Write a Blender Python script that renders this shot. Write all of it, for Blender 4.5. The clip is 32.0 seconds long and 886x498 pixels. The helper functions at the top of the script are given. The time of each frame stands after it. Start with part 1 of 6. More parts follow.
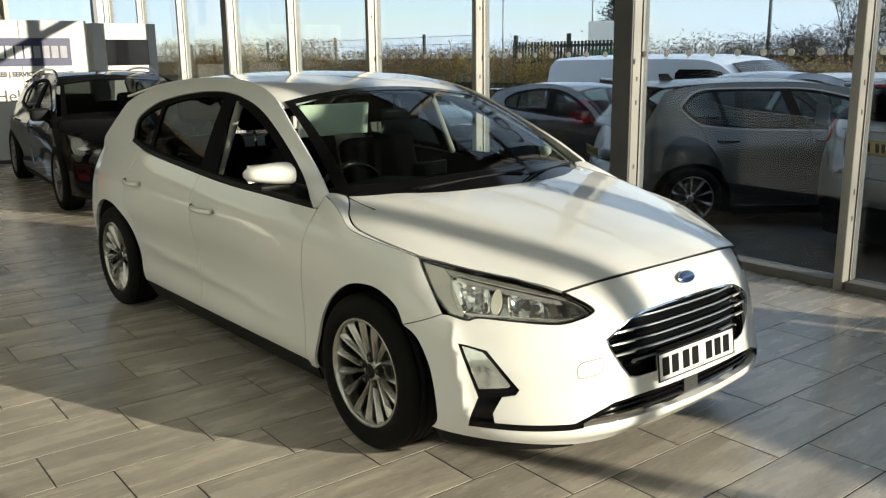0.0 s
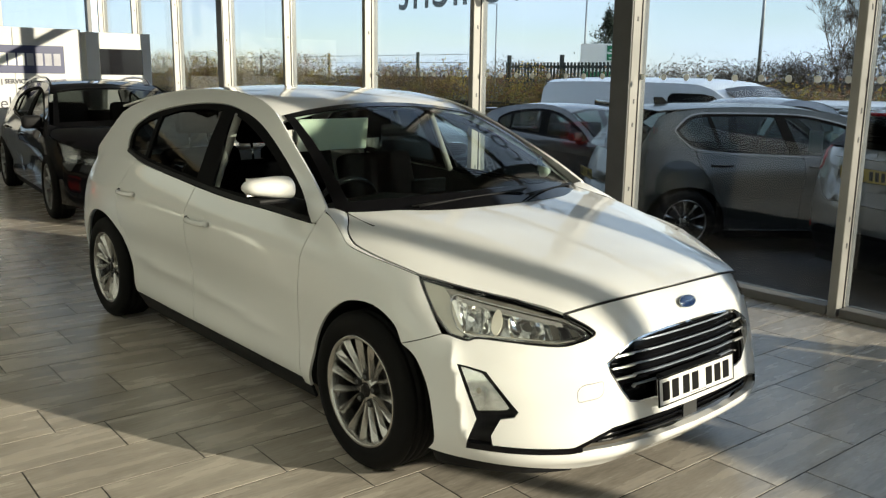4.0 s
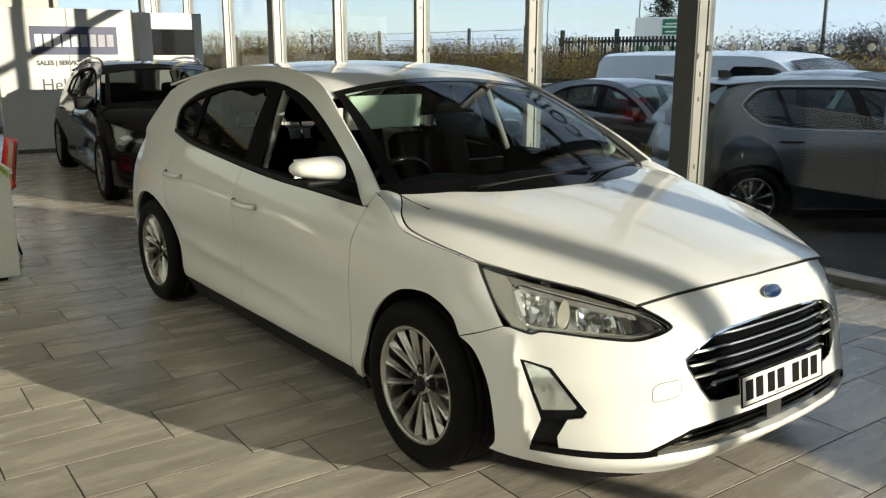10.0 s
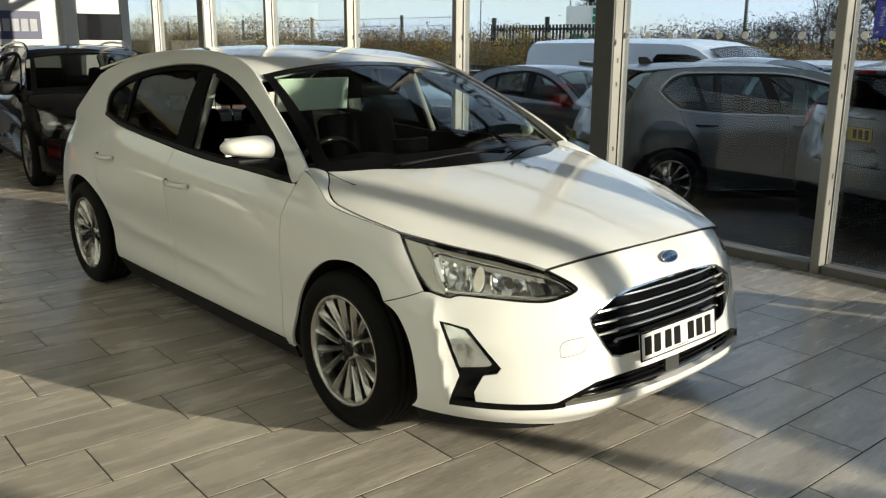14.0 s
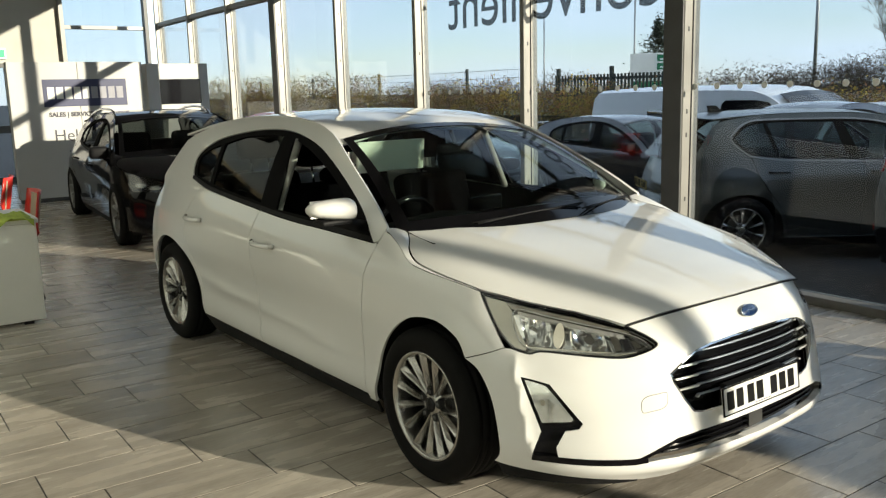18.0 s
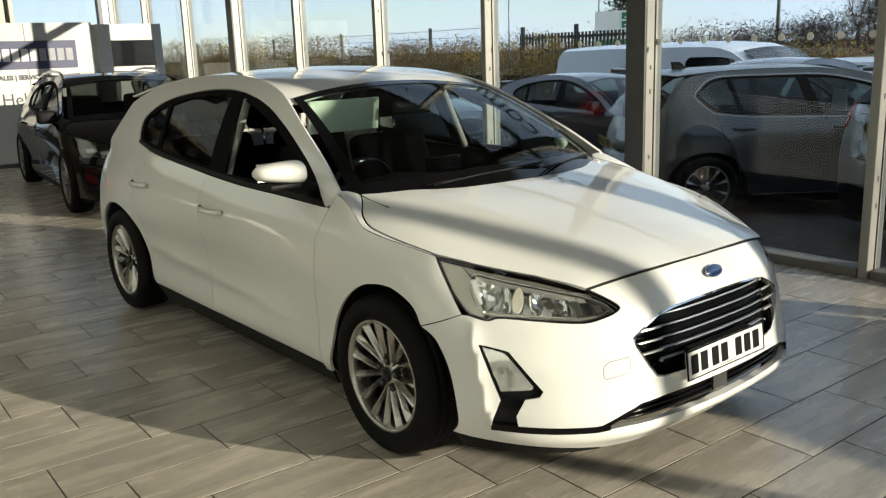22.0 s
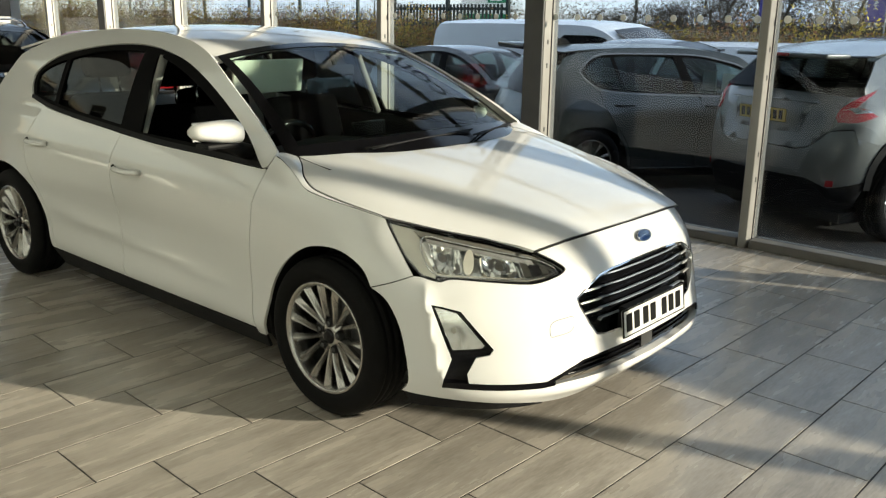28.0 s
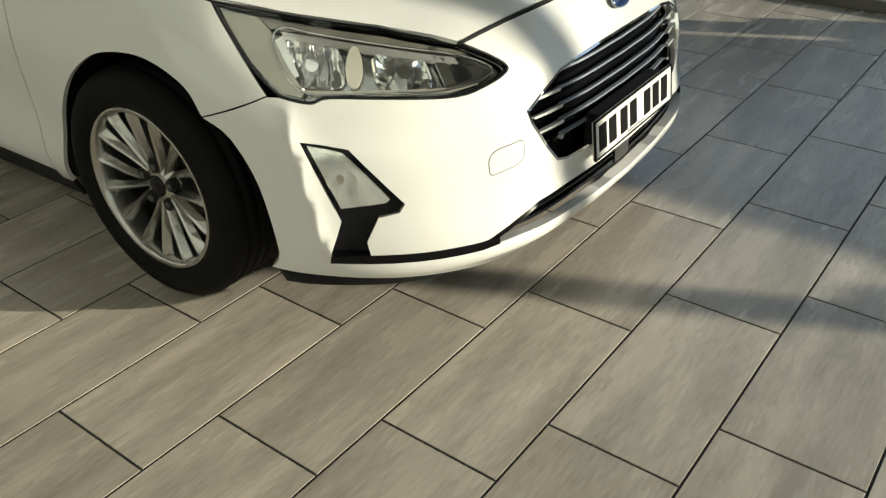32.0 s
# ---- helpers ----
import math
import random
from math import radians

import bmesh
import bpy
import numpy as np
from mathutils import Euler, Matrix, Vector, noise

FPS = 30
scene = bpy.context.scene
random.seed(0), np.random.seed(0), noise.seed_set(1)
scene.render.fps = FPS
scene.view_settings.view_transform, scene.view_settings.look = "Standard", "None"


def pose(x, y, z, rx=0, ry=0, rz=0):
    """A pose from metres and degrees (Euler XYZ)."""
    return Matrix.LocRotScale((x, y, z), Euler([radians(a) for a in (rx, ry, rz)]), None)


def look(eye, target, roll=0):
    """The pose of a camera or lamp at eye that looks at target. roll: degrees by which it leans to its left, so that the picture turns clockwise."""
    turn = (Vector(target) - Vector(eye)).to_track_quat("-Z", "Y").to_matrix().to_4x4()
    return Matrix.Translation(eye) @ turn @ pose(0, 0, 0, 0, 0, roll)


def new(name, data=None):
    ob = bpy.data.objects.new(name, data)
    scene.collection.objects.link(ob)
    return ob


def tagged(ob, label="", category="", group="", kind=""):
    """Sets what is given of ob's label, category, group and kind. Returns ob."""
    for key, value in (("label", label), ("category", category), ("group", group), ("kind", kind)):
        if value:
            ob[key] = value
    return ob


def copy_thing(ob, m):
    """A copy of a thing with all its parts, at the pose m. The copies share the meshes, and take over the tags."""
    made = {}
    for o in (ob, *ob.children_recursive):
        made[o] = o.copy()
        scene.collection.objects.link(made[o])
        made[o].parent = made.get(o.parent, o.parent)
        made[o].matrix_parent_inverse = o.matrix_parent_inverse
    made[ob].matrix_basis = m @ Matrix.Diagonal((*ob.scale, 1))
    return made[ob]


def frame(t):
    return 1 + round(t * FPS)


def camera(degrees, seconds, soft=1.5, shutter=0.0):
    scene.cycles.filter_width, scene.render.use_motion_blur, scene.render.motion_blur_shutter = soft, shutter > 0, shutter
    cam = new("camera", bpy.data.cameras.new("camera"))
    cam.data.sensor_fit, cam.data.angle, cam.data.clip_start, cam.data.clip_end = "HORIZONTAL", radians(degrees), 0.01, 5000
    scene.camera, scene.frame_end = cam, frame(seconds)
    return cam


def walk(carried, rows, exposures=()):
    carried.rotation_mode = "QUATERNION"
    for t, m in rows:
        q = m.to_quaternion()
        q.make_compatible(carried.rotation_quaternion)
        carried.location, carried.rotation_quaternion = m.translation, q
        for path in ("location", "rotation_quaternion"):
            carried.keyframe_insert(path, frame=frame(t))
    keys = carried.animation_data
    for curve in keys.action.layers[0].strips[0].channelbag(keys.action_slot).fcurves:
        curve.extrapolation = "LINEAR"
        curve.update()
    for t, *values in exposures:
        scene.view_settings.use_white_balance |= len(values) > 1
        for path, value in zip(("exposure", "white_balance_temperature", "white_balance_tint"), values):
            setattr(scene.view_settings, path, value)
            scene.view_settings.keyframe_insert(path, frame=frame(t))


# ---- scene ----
cam = camera(54.8, 32.0, soft=1.25)
PATH = [
    (0, (4.008, -2.472, 1.503), (2.467, -1.275, 1.064), -0.7),
    (0.5, (3.968, -2.555, 1.518), (2.454, -1.306, 1.133), 0.2),
    (1, (3.947, -2.676, 1.518), (2.479, -1.359, 1.186), 0.6),
    (1.5, (3.973, -2.732, 1.523), (2.529, -1.393, 1.177), 0.4),
    (2, (3.973, -2.724, 1.518), (2.528, -1.395, 1.133), 0.6),
    (2.5, (3.96, -2.663, 1.51), (2.492, -1.366, 1.108), 0.7),
    (3, (3.949, -2.549, 1.509), (2.445, -1.295, 1.102), 0.7),
    (3.5, (3.951, -2.472, 1.499), (2.422, -1.249, 1.094), 1.0),
    (5.5, (3.982, -2.65, 1.504), (2.471, -1.396, 1.126), -0.1),
    (6, (4.008, -2.7, 1.499), (2.519, -1.429, 1.089), 0.1),
    (6.5, (4.014, -2.706, 1.498), (2.533, -1.429, 1.074), 0.2),
    (7, (3.999, -2.673, 1.496), (2.514, -1.4, 1.077), 0.4),
    (7.5, (3.988, -2.59, 1.501), (2.463, -1.363, 1.09), 0.4),
    (8, (3.957, -2.481, 1.484), (2.377, -1.323, 1.078), 0.4),
    (8.5, (3.933, -2.429, 1.48), (2.33, -1.314, 1.048), 0.5),
    (9, (3.839, -2.389, 1.471), (2.233, -1.288, 1.013), 0.5),
    (9.5, (3.772, -2.368, 1.483), (2.177, -1.253, 1.021), 0.3),
    (10, (3.758, -2.376, 1.477), (2.166, -1.252, 1.028), 0.0),
    (10.5, (3.847, -2.422, 1.487), (2.248, -1.297, 1.063), 0.0),
    (11, (3.969, -2.504, 1.499), (2.363, -1.38, 1.099), -0.5),
    (11.5, (4.04, -2.603, 1.498), (2.444, -1.459, 1.118), -0.3),
    (12, (4.095, -2.677, 1.464), (2.542, -1.481, 1.066), 0.0),
    (12.5, (4.112, -2.675, 1.47), (2.601, -1.443, 1.025), -0.0),
    (13, (4.096, -2.642, 1.481), (2.602, -1.389, 1.035), -0.5),
    (13.5, (4.049, -2.589, 1.472), (2.572, -1.321, 1.017), 0.0),
    (14, (3.959, -2.465, 1.467), (2.462, -1.228, 0.991), 0.3),
    (14.5, (3.916, -2.418, 1.469), (2.384, -1.235, 0.967), -0.3),
    (16.5, (3.957, -2.45, 1.505), (2.392, -1.267, 1.117), -0.5),
    (17, (3.991, -2.475, 1.515), (2.402, -1.315, 1.157), -0.5),
    (17.5, (3.995, -2.502, 1.516), (2.384, -1.37, 1.165), -1.1),
    (18, (3.991, -2.548, 1.516), (2.381, -1.419, 1.154), -1.5),
    (18.5, (4.012, -2.609, 1.513), (2.418, -1.463, 1.136), -1.5),
    (19, (4.053, -2.633, 1.516), (2.48, -1.457, 1.138), -1.3),
    (19.5, (4.032, -2.593, 1.504), (2.482, -1.391, 1.112), -1.7),
    (20, (3.992, -2.52, 1.492), (2.455, -1.313, 1.065), -1.6),
    (20.5, (3.954, -2.46, 1.492), (2.401, -1.283, 1.041), -1.6),
    (21, (3.868, -2.427, 1.487), (2.302, -1.269, 1.032), -2.4),
    (21.5, (3.832, -2.41, 1.482), (2.278, -1.237, 1.025), -2.7),
    (22, (3.906, -2.427, 1.492), (2.353, -1.25, 1.041), -2.0),
    (22.5, (3.957, -2.458, 1.499), (2.392, -1.292, 1.061), -1.6),
    (23, (3.942, -2.518, 1.498), (2.379, -1.35, 1.062), -1.4),
    (23.5, (3.895, -2.695, 1.5), (2.385, -1.462, 1.056), -1.2),
    (24, (3.874, -2.822, 1.506), (2.441, -1.496, 1.07), -1.5),
    (24.5, (3.927, -2.929, 1.501), (2.498, -1.596, 1.073), -1.9),
    (26.5, (3.739, -3.127, 1.499), (2.439, -1.677, 1.042), -0.4),
    (27, (3.718, -3.011, 1.487), (2.445, -1.544, 1.01), -0.6),
    (27.5, (3.725, -2.81, 1.49), (2.432, -1.371, 0.984), -0.0),
    (28, (3.739, -2.697, 1.477), (2.417, -1.289, 0.958), 0.8),
    (28.5, (3.693, -2.599, 1.464), (2.345, -1.224, 0.922), 1.6),
    (29, (3.654, -2.464, 1.477), (2.278, -1.123, 0.921), 0.8),
    (29.5, (3.681, -2.274, 1.479), (2.278, -0.968, 0.909), -0.7),
    (30, (3.629, -2.246, 1.461), (2.249, -0.94, 0.838), -1.8),
    (30.5, (3.436, -2.253, 1.453), (2.171, -0.871, 0.753), -2.6),
    (31, (3.302, -2.193, 1.439), (2.128, -0.777, 0.654), -2.6),
    (31.5, (3.187, -1.975, 1.366), (2.072, -0.606, 0.427), -2.1),
    (32, (3.08, -1.857, 1.311), (2.05, -0.514, 0.247), -1.2),
]
walk(cam, [(t, look(eye, target, roll)) for t, eye, target, roll in PATH], [(0, 2.04, 6750, 4), (6, 2.0, 6750, 4), (18, 1.95, 6750, 4), (24, 1.98, 6750, 4), (28, 2.14, 6750, 4), (30, 2.2, 6750, 4), (31, 1.74, 6700, 2), (32, 1.94, 6700, 2)])

# ---- world, sun and exposure
SUN_TURN, SUN_HIGH = 25.7, 13.0          # degrees from +x towards +y, and above the horizon
world = bpy.data.worlds.new("sky")
scene.world = world
world.use_nodes = True
wn, wl = world.node_tree.nodes, world.node_tree.links
sky = wn.new("ShaderNodeTexSky")
sky.sky_type, sky.sun_disc = "NISHITA", False
sky.sun_elevation, sky.sun_rotation = radians(SUN_HIGH + 24), radians(90 - SUN_TURN)
sky.air_density, sky.dust_density, sky.ozone_density = 1.0, 0.2, 2.2
cloud_at = wn.new("ShaderNodeTexCoord")
cloud_map = wn.new("ShaderNodeMapping")
cloud_map.inputs["Scale"].default_value = (1.2, 1.2, 7.0)
cloud = wn.new("ShaderNodeTexNoise")
cloud.inputs["Scale"].default_value, cloud.inputs["Detail"].default_value = 2.2, 7.0
veil = wn.new("ShaderNodeValToRGB")
veil.color_ramp.elements[0].position, veil.color_ramp.elements[1].position = 0.30, 0.66
veil.color_ramp.elements[0].color, veil.color_ramp.elements[1].color = (0.30, 0.30, 0.30, 1), (0.90, 0.90, 0.90, 1)
sky_mix = wn.new("ShaderNodeMix")
sky_mix.data_type = "RGBA"
sky_mix.inputs["B"].default_value = (5.9, 6.9, 8.6, 1)
wl.new(cloud_at.outputs["Generated"], cloud_map.inputs["Vector"])
wl.new(cloud_map.outputs["Vector"], cloud.inputs["Vector"])
wl.new(cloud.outputs["Fac"], veil.inputs["Fac"])
wl.new(veil.outputs["Color"], sky_mix.inputs["Factor"])
wl.new(sky.outputs["Color"], sky_mix.inputs["A"])
wl.new(sky_mix.outputs["Result"], wn["Background"].inputs["Color"])
wn["Background"].inputs["Strength"].default_value = 0.074
sun = new("sun", bpy.data.lights.new("sun", "SUN"))
sun.data.energy, sun.data.angle, sun.data.color = 2.15, radians(0.55), (1.0, 0.91, 0.76)
_a, _e = radians(SUN_TURN), radians(SUN_HIGH)
sun.matrix_world = look((math.cos(_a) * math.cos(_e) * 60, math.sin(_a) * math.cos(_e) * 60, math.sin(_e) * 60), (0, 0, 0))


# ---- materials
def surface(name, colour, rough=0.5, metal=0.0, coat=0.0, vary=0.12, grain=9.0, bump=0.0, fine=90.0, stretch=(1, 1, 1), each=0.0, spec=0.5, second=None, islands=False, fleck=0.35, reach=(0.45, 0.90), ior=1.5):
    """A painted, plastic, metal or stone surface: two scales of variation in colour and gloss, and a fine relief."""
    m = bpy.data.materials.new(name)
    m.use_nodes = True
    n, l = m.node_tree.nodes, m.node_tree.links
    b = n["Principled BSDF"]
    at = n.new("ShaderNodeTexCoord")
    mp = n.new("ShaderNodeMapping")
    mp.inputs["Scale"].default_value = stretch
    l.new(at.outputs["Object"], mp.inputs["Vector"])
    if each:
        # every piece takes its own stretch of the pattern
        info = n.new("ShaderNodeNewGeometry" if islands else "ShaderNodeObjectInfo")
        chance = info.outputs["Random Per Island" if islands else "Random"]
        away = n.new("ShaderNodeVectorMath")
        away.operation, away.inputs[1].default_value = "MULTIPLY_ADD", (1, 1, 1)
        far = n.new("ShaderNodeMath")
        far.operation, far.inputs[1].default_value = "MULTIPLY", 57.0
        l.new(chance, far.inputs[0])
        l.new(at.outputs["Object"], away.inputs[0])
        l.new(far.outputs[0], away.inputs[2])
        l.new(away.outputs[0], mp.inputs["Vector"])
    big, small = n.new("ShaderNodeTexNoise"), n.new("ShaderNodeTexNoise")
    big.inputs["Scale"].default_value, big.inputs["Detail"].default_value = grain, 6.0
    small.inputs["Scale"].default_value, small.inputs["Detail"].default_value = fine, 3.0
    l.new(mp.outputs["Vector"], big.inputs["Vector"])
    l.new(mp.outputs["Vector"], small.inputs["Vector"])
    both = n.new("ShaderNodeMath")
    both.operation = "MULTIPLY_ADD"
    both.inputs[1].default_value = fleck
    l.new(small.outputs["Fac"], both.inputs[0])
    l.new(big.outputs["Fac"], both.inputs[2])
    spread = n.new("ShaderNodeMapRange")
    spread.inputs["From Min"].default_value, spread.inputs["From Max"].default_value = reach
    l.new(both.outputs[0], spread.inputs["Value"])
    mix = n.new("ShaderNodeMix")
    mix.data_type = "RGBA"
    mix.inputs["A"].default_value = (*[c * (1 - vary) for c in colour], 1)
    mix.inputs["B"].default_value = (*(second or [min(1, c * (1 + vary)) for c in colour]), 1)
    l.new(spread.outputs["Result"], mix.inputs["Factor"])
    out = mix.outputs["Result"]
    if each:
        hsv, rng = n.new("ShaderNodeHueSaturation"), n.new("ShaderNodeMapRange")
        rng.inputs["To Min"].default_value, rng.inputs["To Max"].default_value = 1 - each, 1 + each
        l.new(chance, rng.inputs["Value"])
        l.new(rng.outputs["Result"], hsv.inputs["Value"])
        l.new(out, hsv.inputs["Color"])
        out = hsv.outputs["Color"]
    l.new(out, b.inputs["Base Color"])
    gloss = n.new("ShaderNodeMapRange")
    gloss.inputs["To Min"].default_value, gloss.inputs["To Max"].default_value = max(0.02, rough * 0.88), min(1, rough * 1.12)
    l.new(big.outputs["Fac"], gloss.inputs["Value"])
    l.new(gloss.outputs["Result"], b.inputs["Roughness"])
    b.inputs["Metallic"].default_value, b.inputs["Coat Weight"].default_value = metal, coat
    b.inputs["Coat Roughness"].default_value = 0.03
    b.inputs["Specular IOR Level"].default_value = spec
    b.inputs["IOR"].default_value = ior
    if bump:
        bp = n.new("ShaderNodeBump")
        bp.inputs["Strength"].default_value, bp.inputs["Distance"].default_value = bump, 0.004
        l.new(both.outputs[0], bp.inputs["Height"])
        l.new(bp.outputs["Normal"], b.inputs["Normal"])
    return m


def glass(name, tint=(1, 1, 1), rough=0.0, clear=0.9, gloss=1.0):
    """A thin pane: mostly clear, tinted, with a mirror gloss that grows at the edge of sight."""
    m = bpy.data.materials.new(name)
    m.use_nodes = True
    n, l = m.node_tree.nodes, m.node_tree.links
    n.remove(n["Principled BSDF"])
    see, gl, mix, fr = n.new("ShaderNodeBsdfTransparent"), n.new("ShaderNodeBsdfGlossy"), n.new("ShaderNodeMixShader"), n.new("ShaderNodeLayerWeight")
    see.inputs["Color"].default_value = (*[c * clear for c in tint], 1)
    gl.inputs["Roughness"].default_value = rough
    fr.inputs["Blend"].default_value = 0.5
    steep, share = n.new("ShaderNodeMath"), n.new("ShaderNodeMath")
    steep.operation, steep.inputs[1].default_value = "POWER", 4.5
    share.operation, share.inputs[1].default_value, share.inputs[2].default_value = "MULTIPLY_ADD", 0.92 * gloss, 0.045 * gloss
    l.new(fr.outputs["Facing"], steep.inputs[0])
    l.new(steep.outputs[0], share.inputs[0])
    l.new(share.outputs[0], mix.inputs[0])
    l.new(see.outputs[0], mix.inputs[1])
    l.new(gl.outputs[0], mix.inputs[2])
    l.new(mix.outputs[0], n["Material Output"].inputs["Surface"])
    return m


def glow(name, colour, strength):
    m = bpy.data.materials.new(name)
    m.use_nodes = True
    b = m.node_tree.nodes["Principled BSDF"]
    b.inputs["Base Color"].default_value = (*colour, 1)
    b.inputs["Emission Color"].default_value = (*colour, 1)
    b.inputs["Emission Strength"].default_value = strength
    return m


WHITE_PAINT = surface("white_car_paint", (0.73, 0.73, 0.715), 0.40, coat=1.0, vary=0.006, grain=3, fine=700)
BLACK_PAINT = surface("black_car_paint", (0.003, 0.003, 0.004), 0.06, coat=0.0, spec=0.5, ior=1.27, vary=0.2, grain=3, fine=500)
GREY_PAINT = surface("grey_metallic_paint", (0.036, 0.041, 0.040), 0.34, metal=0.2, coat=0.35, vary=0.03, grain=4, fine=300)
SILVER_PAINT = surface("silver_metallic_paint", (0.19, 0.20, 0.195), 0.33, metal=0.5, coat=1.0, vary=0.06, grain=4, fine=900)
NAVY_PAINT = surface("dark_blue_grey_paint", (0.010, 0.011, 0.014), 0.25, coat=1.0, vary=0.1, grain=4, fine=900)
RED_PAINT = surface("red_car_paint", (0.50, 0.02, 0.025), 0.3, coat=1.0, vary=0.05, grain=4, fine=700)
VAN_PAINT = surface("white_van_paint", (0.76, 0.77, 0.78), 0.38, coat=0.6, vary=0.03, grain=3, fine=400)
DARK = surface("black_textured_plastic", (0.010, 0.010, 0.011), 0.55, ior=1.25, vary=0.25, grain=30, bump=0.15, fine=500)
PIANO = surface("gloss_black_plastic", (0.004, 0.004, 0.005), 0.12, ior=1.3, vary=0.2, grain=12, fine=300)
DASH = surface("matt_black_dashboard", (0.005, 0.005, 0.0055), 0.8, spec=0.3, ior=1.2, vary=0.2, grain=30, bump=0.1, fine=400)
GAP = surface("dark_underbody", (0.008, 0.008, 0.008), 0.9, vary=0.3, grain=12)
RUBBER = surface("tyre_rubber", (0.007, 0.007, 0.007), 0.72, ior=1.2, vary=0.25, grain=20, bump=0.3, fine=220)
ALLOY = surface("silver_painted_alloy", (0.44, 0.43, 0.41), 0.26, metal=0.95, vary=0.06, grain=20, fine=300)
# Grille trim: sky sheen and glints on the chrome are put into these colours.
SKY_SHEEN = surface("painted_sky_sheen_trim", (0.26, 0.29, 0.35), 0.35, metal=0.3, vary=0.05, grain=20)
GLINT = surface("painted_glint_trim", (0.75, 0.75, 0.74), 0.25, metal=0.5, vary=0.03, grain=20)
CHROME = surface("chrome", (0.82, 0.83, 0.84), 0.07, metal=1.0, vary=0.03, grain=30, fine=300)
LAMP_BOWL = surface("lamp_reflector", (0.86, 0.86, 0.84), 0.09, metal=1.0, vary=0.03, grain=60, fine=240, bump=0.12)
LAMP_GREY = surface("grey_lamp_bezel", (0.44, 0.42, 0.36), 0.2, metal=0.6, vary=0.06, grain=20, fine=300)
FOG_WHITE = surface("fog_lens_crystal", (0.80, 0.81, 0.79), 0.12, metal=0.75, vary=0.06, grain=40, bump=0.10, fine=120, second=(0.92, 0.92, 0.90))
LAMP_SATIN = surface("satin_lamp_lining", (0.42, 0.43, 0.43), 0.2, metal=0.85, vary=0.06, grain=20, fine=300)
BRONZE = surface("dark_bronze_lamp_lining", (0.30, 0.285, 0.25), 0.22, metal=0.5, coat=0.3, vary=0.08, grain=20, fine=300)
DULL_ALLOY = surface("dull_dark_alloy", (0.20, 0.20, 0.20), 0.35, metal=0.7, vary=0.1, grain=20)
BRAKE = surface("grey_brake_metal", (0.10, 0.10, 0.10), 0.5, metal=0.8, vary=0.2, grain=30, fine=200)
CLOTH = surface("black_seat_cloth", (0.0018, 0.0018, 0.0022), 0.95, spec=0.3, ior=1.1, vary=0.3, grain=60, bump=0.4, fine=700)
TRIM_GREY = surface("light_grey_cabin_trim", (0.20, 0.20, 0.19), 0.7, vary=0.06, grain=20, bump=0.1, fine=400)
VISOR = surface("pale_sun_visor_cloth", (0.88, 0.90, 0.80), 0.8, vary=0.05, grain=40, bump=0.1, fine=500)
RED_LENS = surface("red_lamp_plastic", (0.42, 0.012, 0.02), 0.1, coat=1.0, vary=0.15, grain=30, fine=300)
PLATE_WHITE = surface("white_plate", (0.76, 0.76, 0.73), 0.35, vary=0.03, grain=20, fine=400)
PLATE_YELLOW = surface("yellow_plate", (0.62, 0.45, 0.06), 0.35, vary=0.05, grain=20, fine=400)
PLATE_INK = surface("black_plate_bar", (0.005, 0.005, 0.005), 0.6, ior=1.2, vary=0.1, grain=20)
BADGE_BLUE = surface("blue_enamel", (0.010, 0.028, 0.09), 0.15, coat=1.0, vary=0.1, grain=60)
CLEAR = glass("clear_lamp_plastic", (0.97, 0.98, 0.98), clear=0.94)
SCREEN = glass("windscreen_glass", (0.80, 0.92, 0.86), clear=0.80, gloss=0.55)
TINTED = glass("tinted_car_glass", (0.60, 0.66, 0.64), clear=0.34, gloss=0.4)
# Cream tint stands in for warm bounced light from the sky panes.
FILL_PANE = glass("cream_fill_light_pane", (1.0, 0.91, 0.74), clear=0.88, gloss=0.3)
PANE = glass("showroom_glass", (0.93, 0.965, 0.99), clear=0.70, gloss=0.7)
TILE = surface("wood_grain_porcelain", (0.37, 0.334, 0.286), 0.27, vary=0.27, grain=2.6, bump=0.06, fine=24, stretch=(4.6, 0.8, 1), each=0.10, fleck=0.45, reach=(0.50, 0.96))
TILE_REST = surface("wood_grain_porcelain_rest", (0.37, 0.334, 0.286), 0.27, vary=0.27, grain=2.6, bump=0.06, fine=24, stretch=(4.6, 0.8, 1), each=0.10, islands=True, fleck=0.45, reach=(0.50, 0.96))
GROUT = surface("dark_grout", (0.02, 0.018, 0.017), 0.9, vary=0.2, grain=30, bump=0.3)
FRAME = surface("grey_aluminium_frame", (0.26, 0.252, 0.235), 0.42, metal=0.2, vary=0.06, grain=6, fine=300)
SILL_GREY = surface("dull_grey_sill", (0.13, 0.125, 0.115), 0.6, vary=0.15, grain=6, fine=120)
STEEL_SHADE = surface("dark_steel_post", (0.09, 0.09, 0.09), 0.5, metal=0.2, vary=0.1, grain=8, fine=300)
WALL = surface("painted_plaster", (0.46, 0.45, 0.41), 0.8, vary=0.05, grain=3, bump=0.1, fine=160)
CEIL = surface("ceiling_board", (0.36, 0.36, 0.35), 0.85, vary=0.05, grain=3, bump=0.1, fine=140)
BOARD = surface("white_display_board", (0.46, 0.46, 0.455), 0.45, vary=0.03, grain=3, fine=200)
NAVY = surface("navy_print", (0.035, 0.04, 0.10), 0.5, vary=0.08, grain=8)
INK = surface("grey_print", (0.06, 0.06, 0.075), 0.6, vary=0.1, grain=10)
LETTER = glass("smoky_window_vinyl", (0.95, 0.98, 1.0), clear=0.36, gloss=0.0)
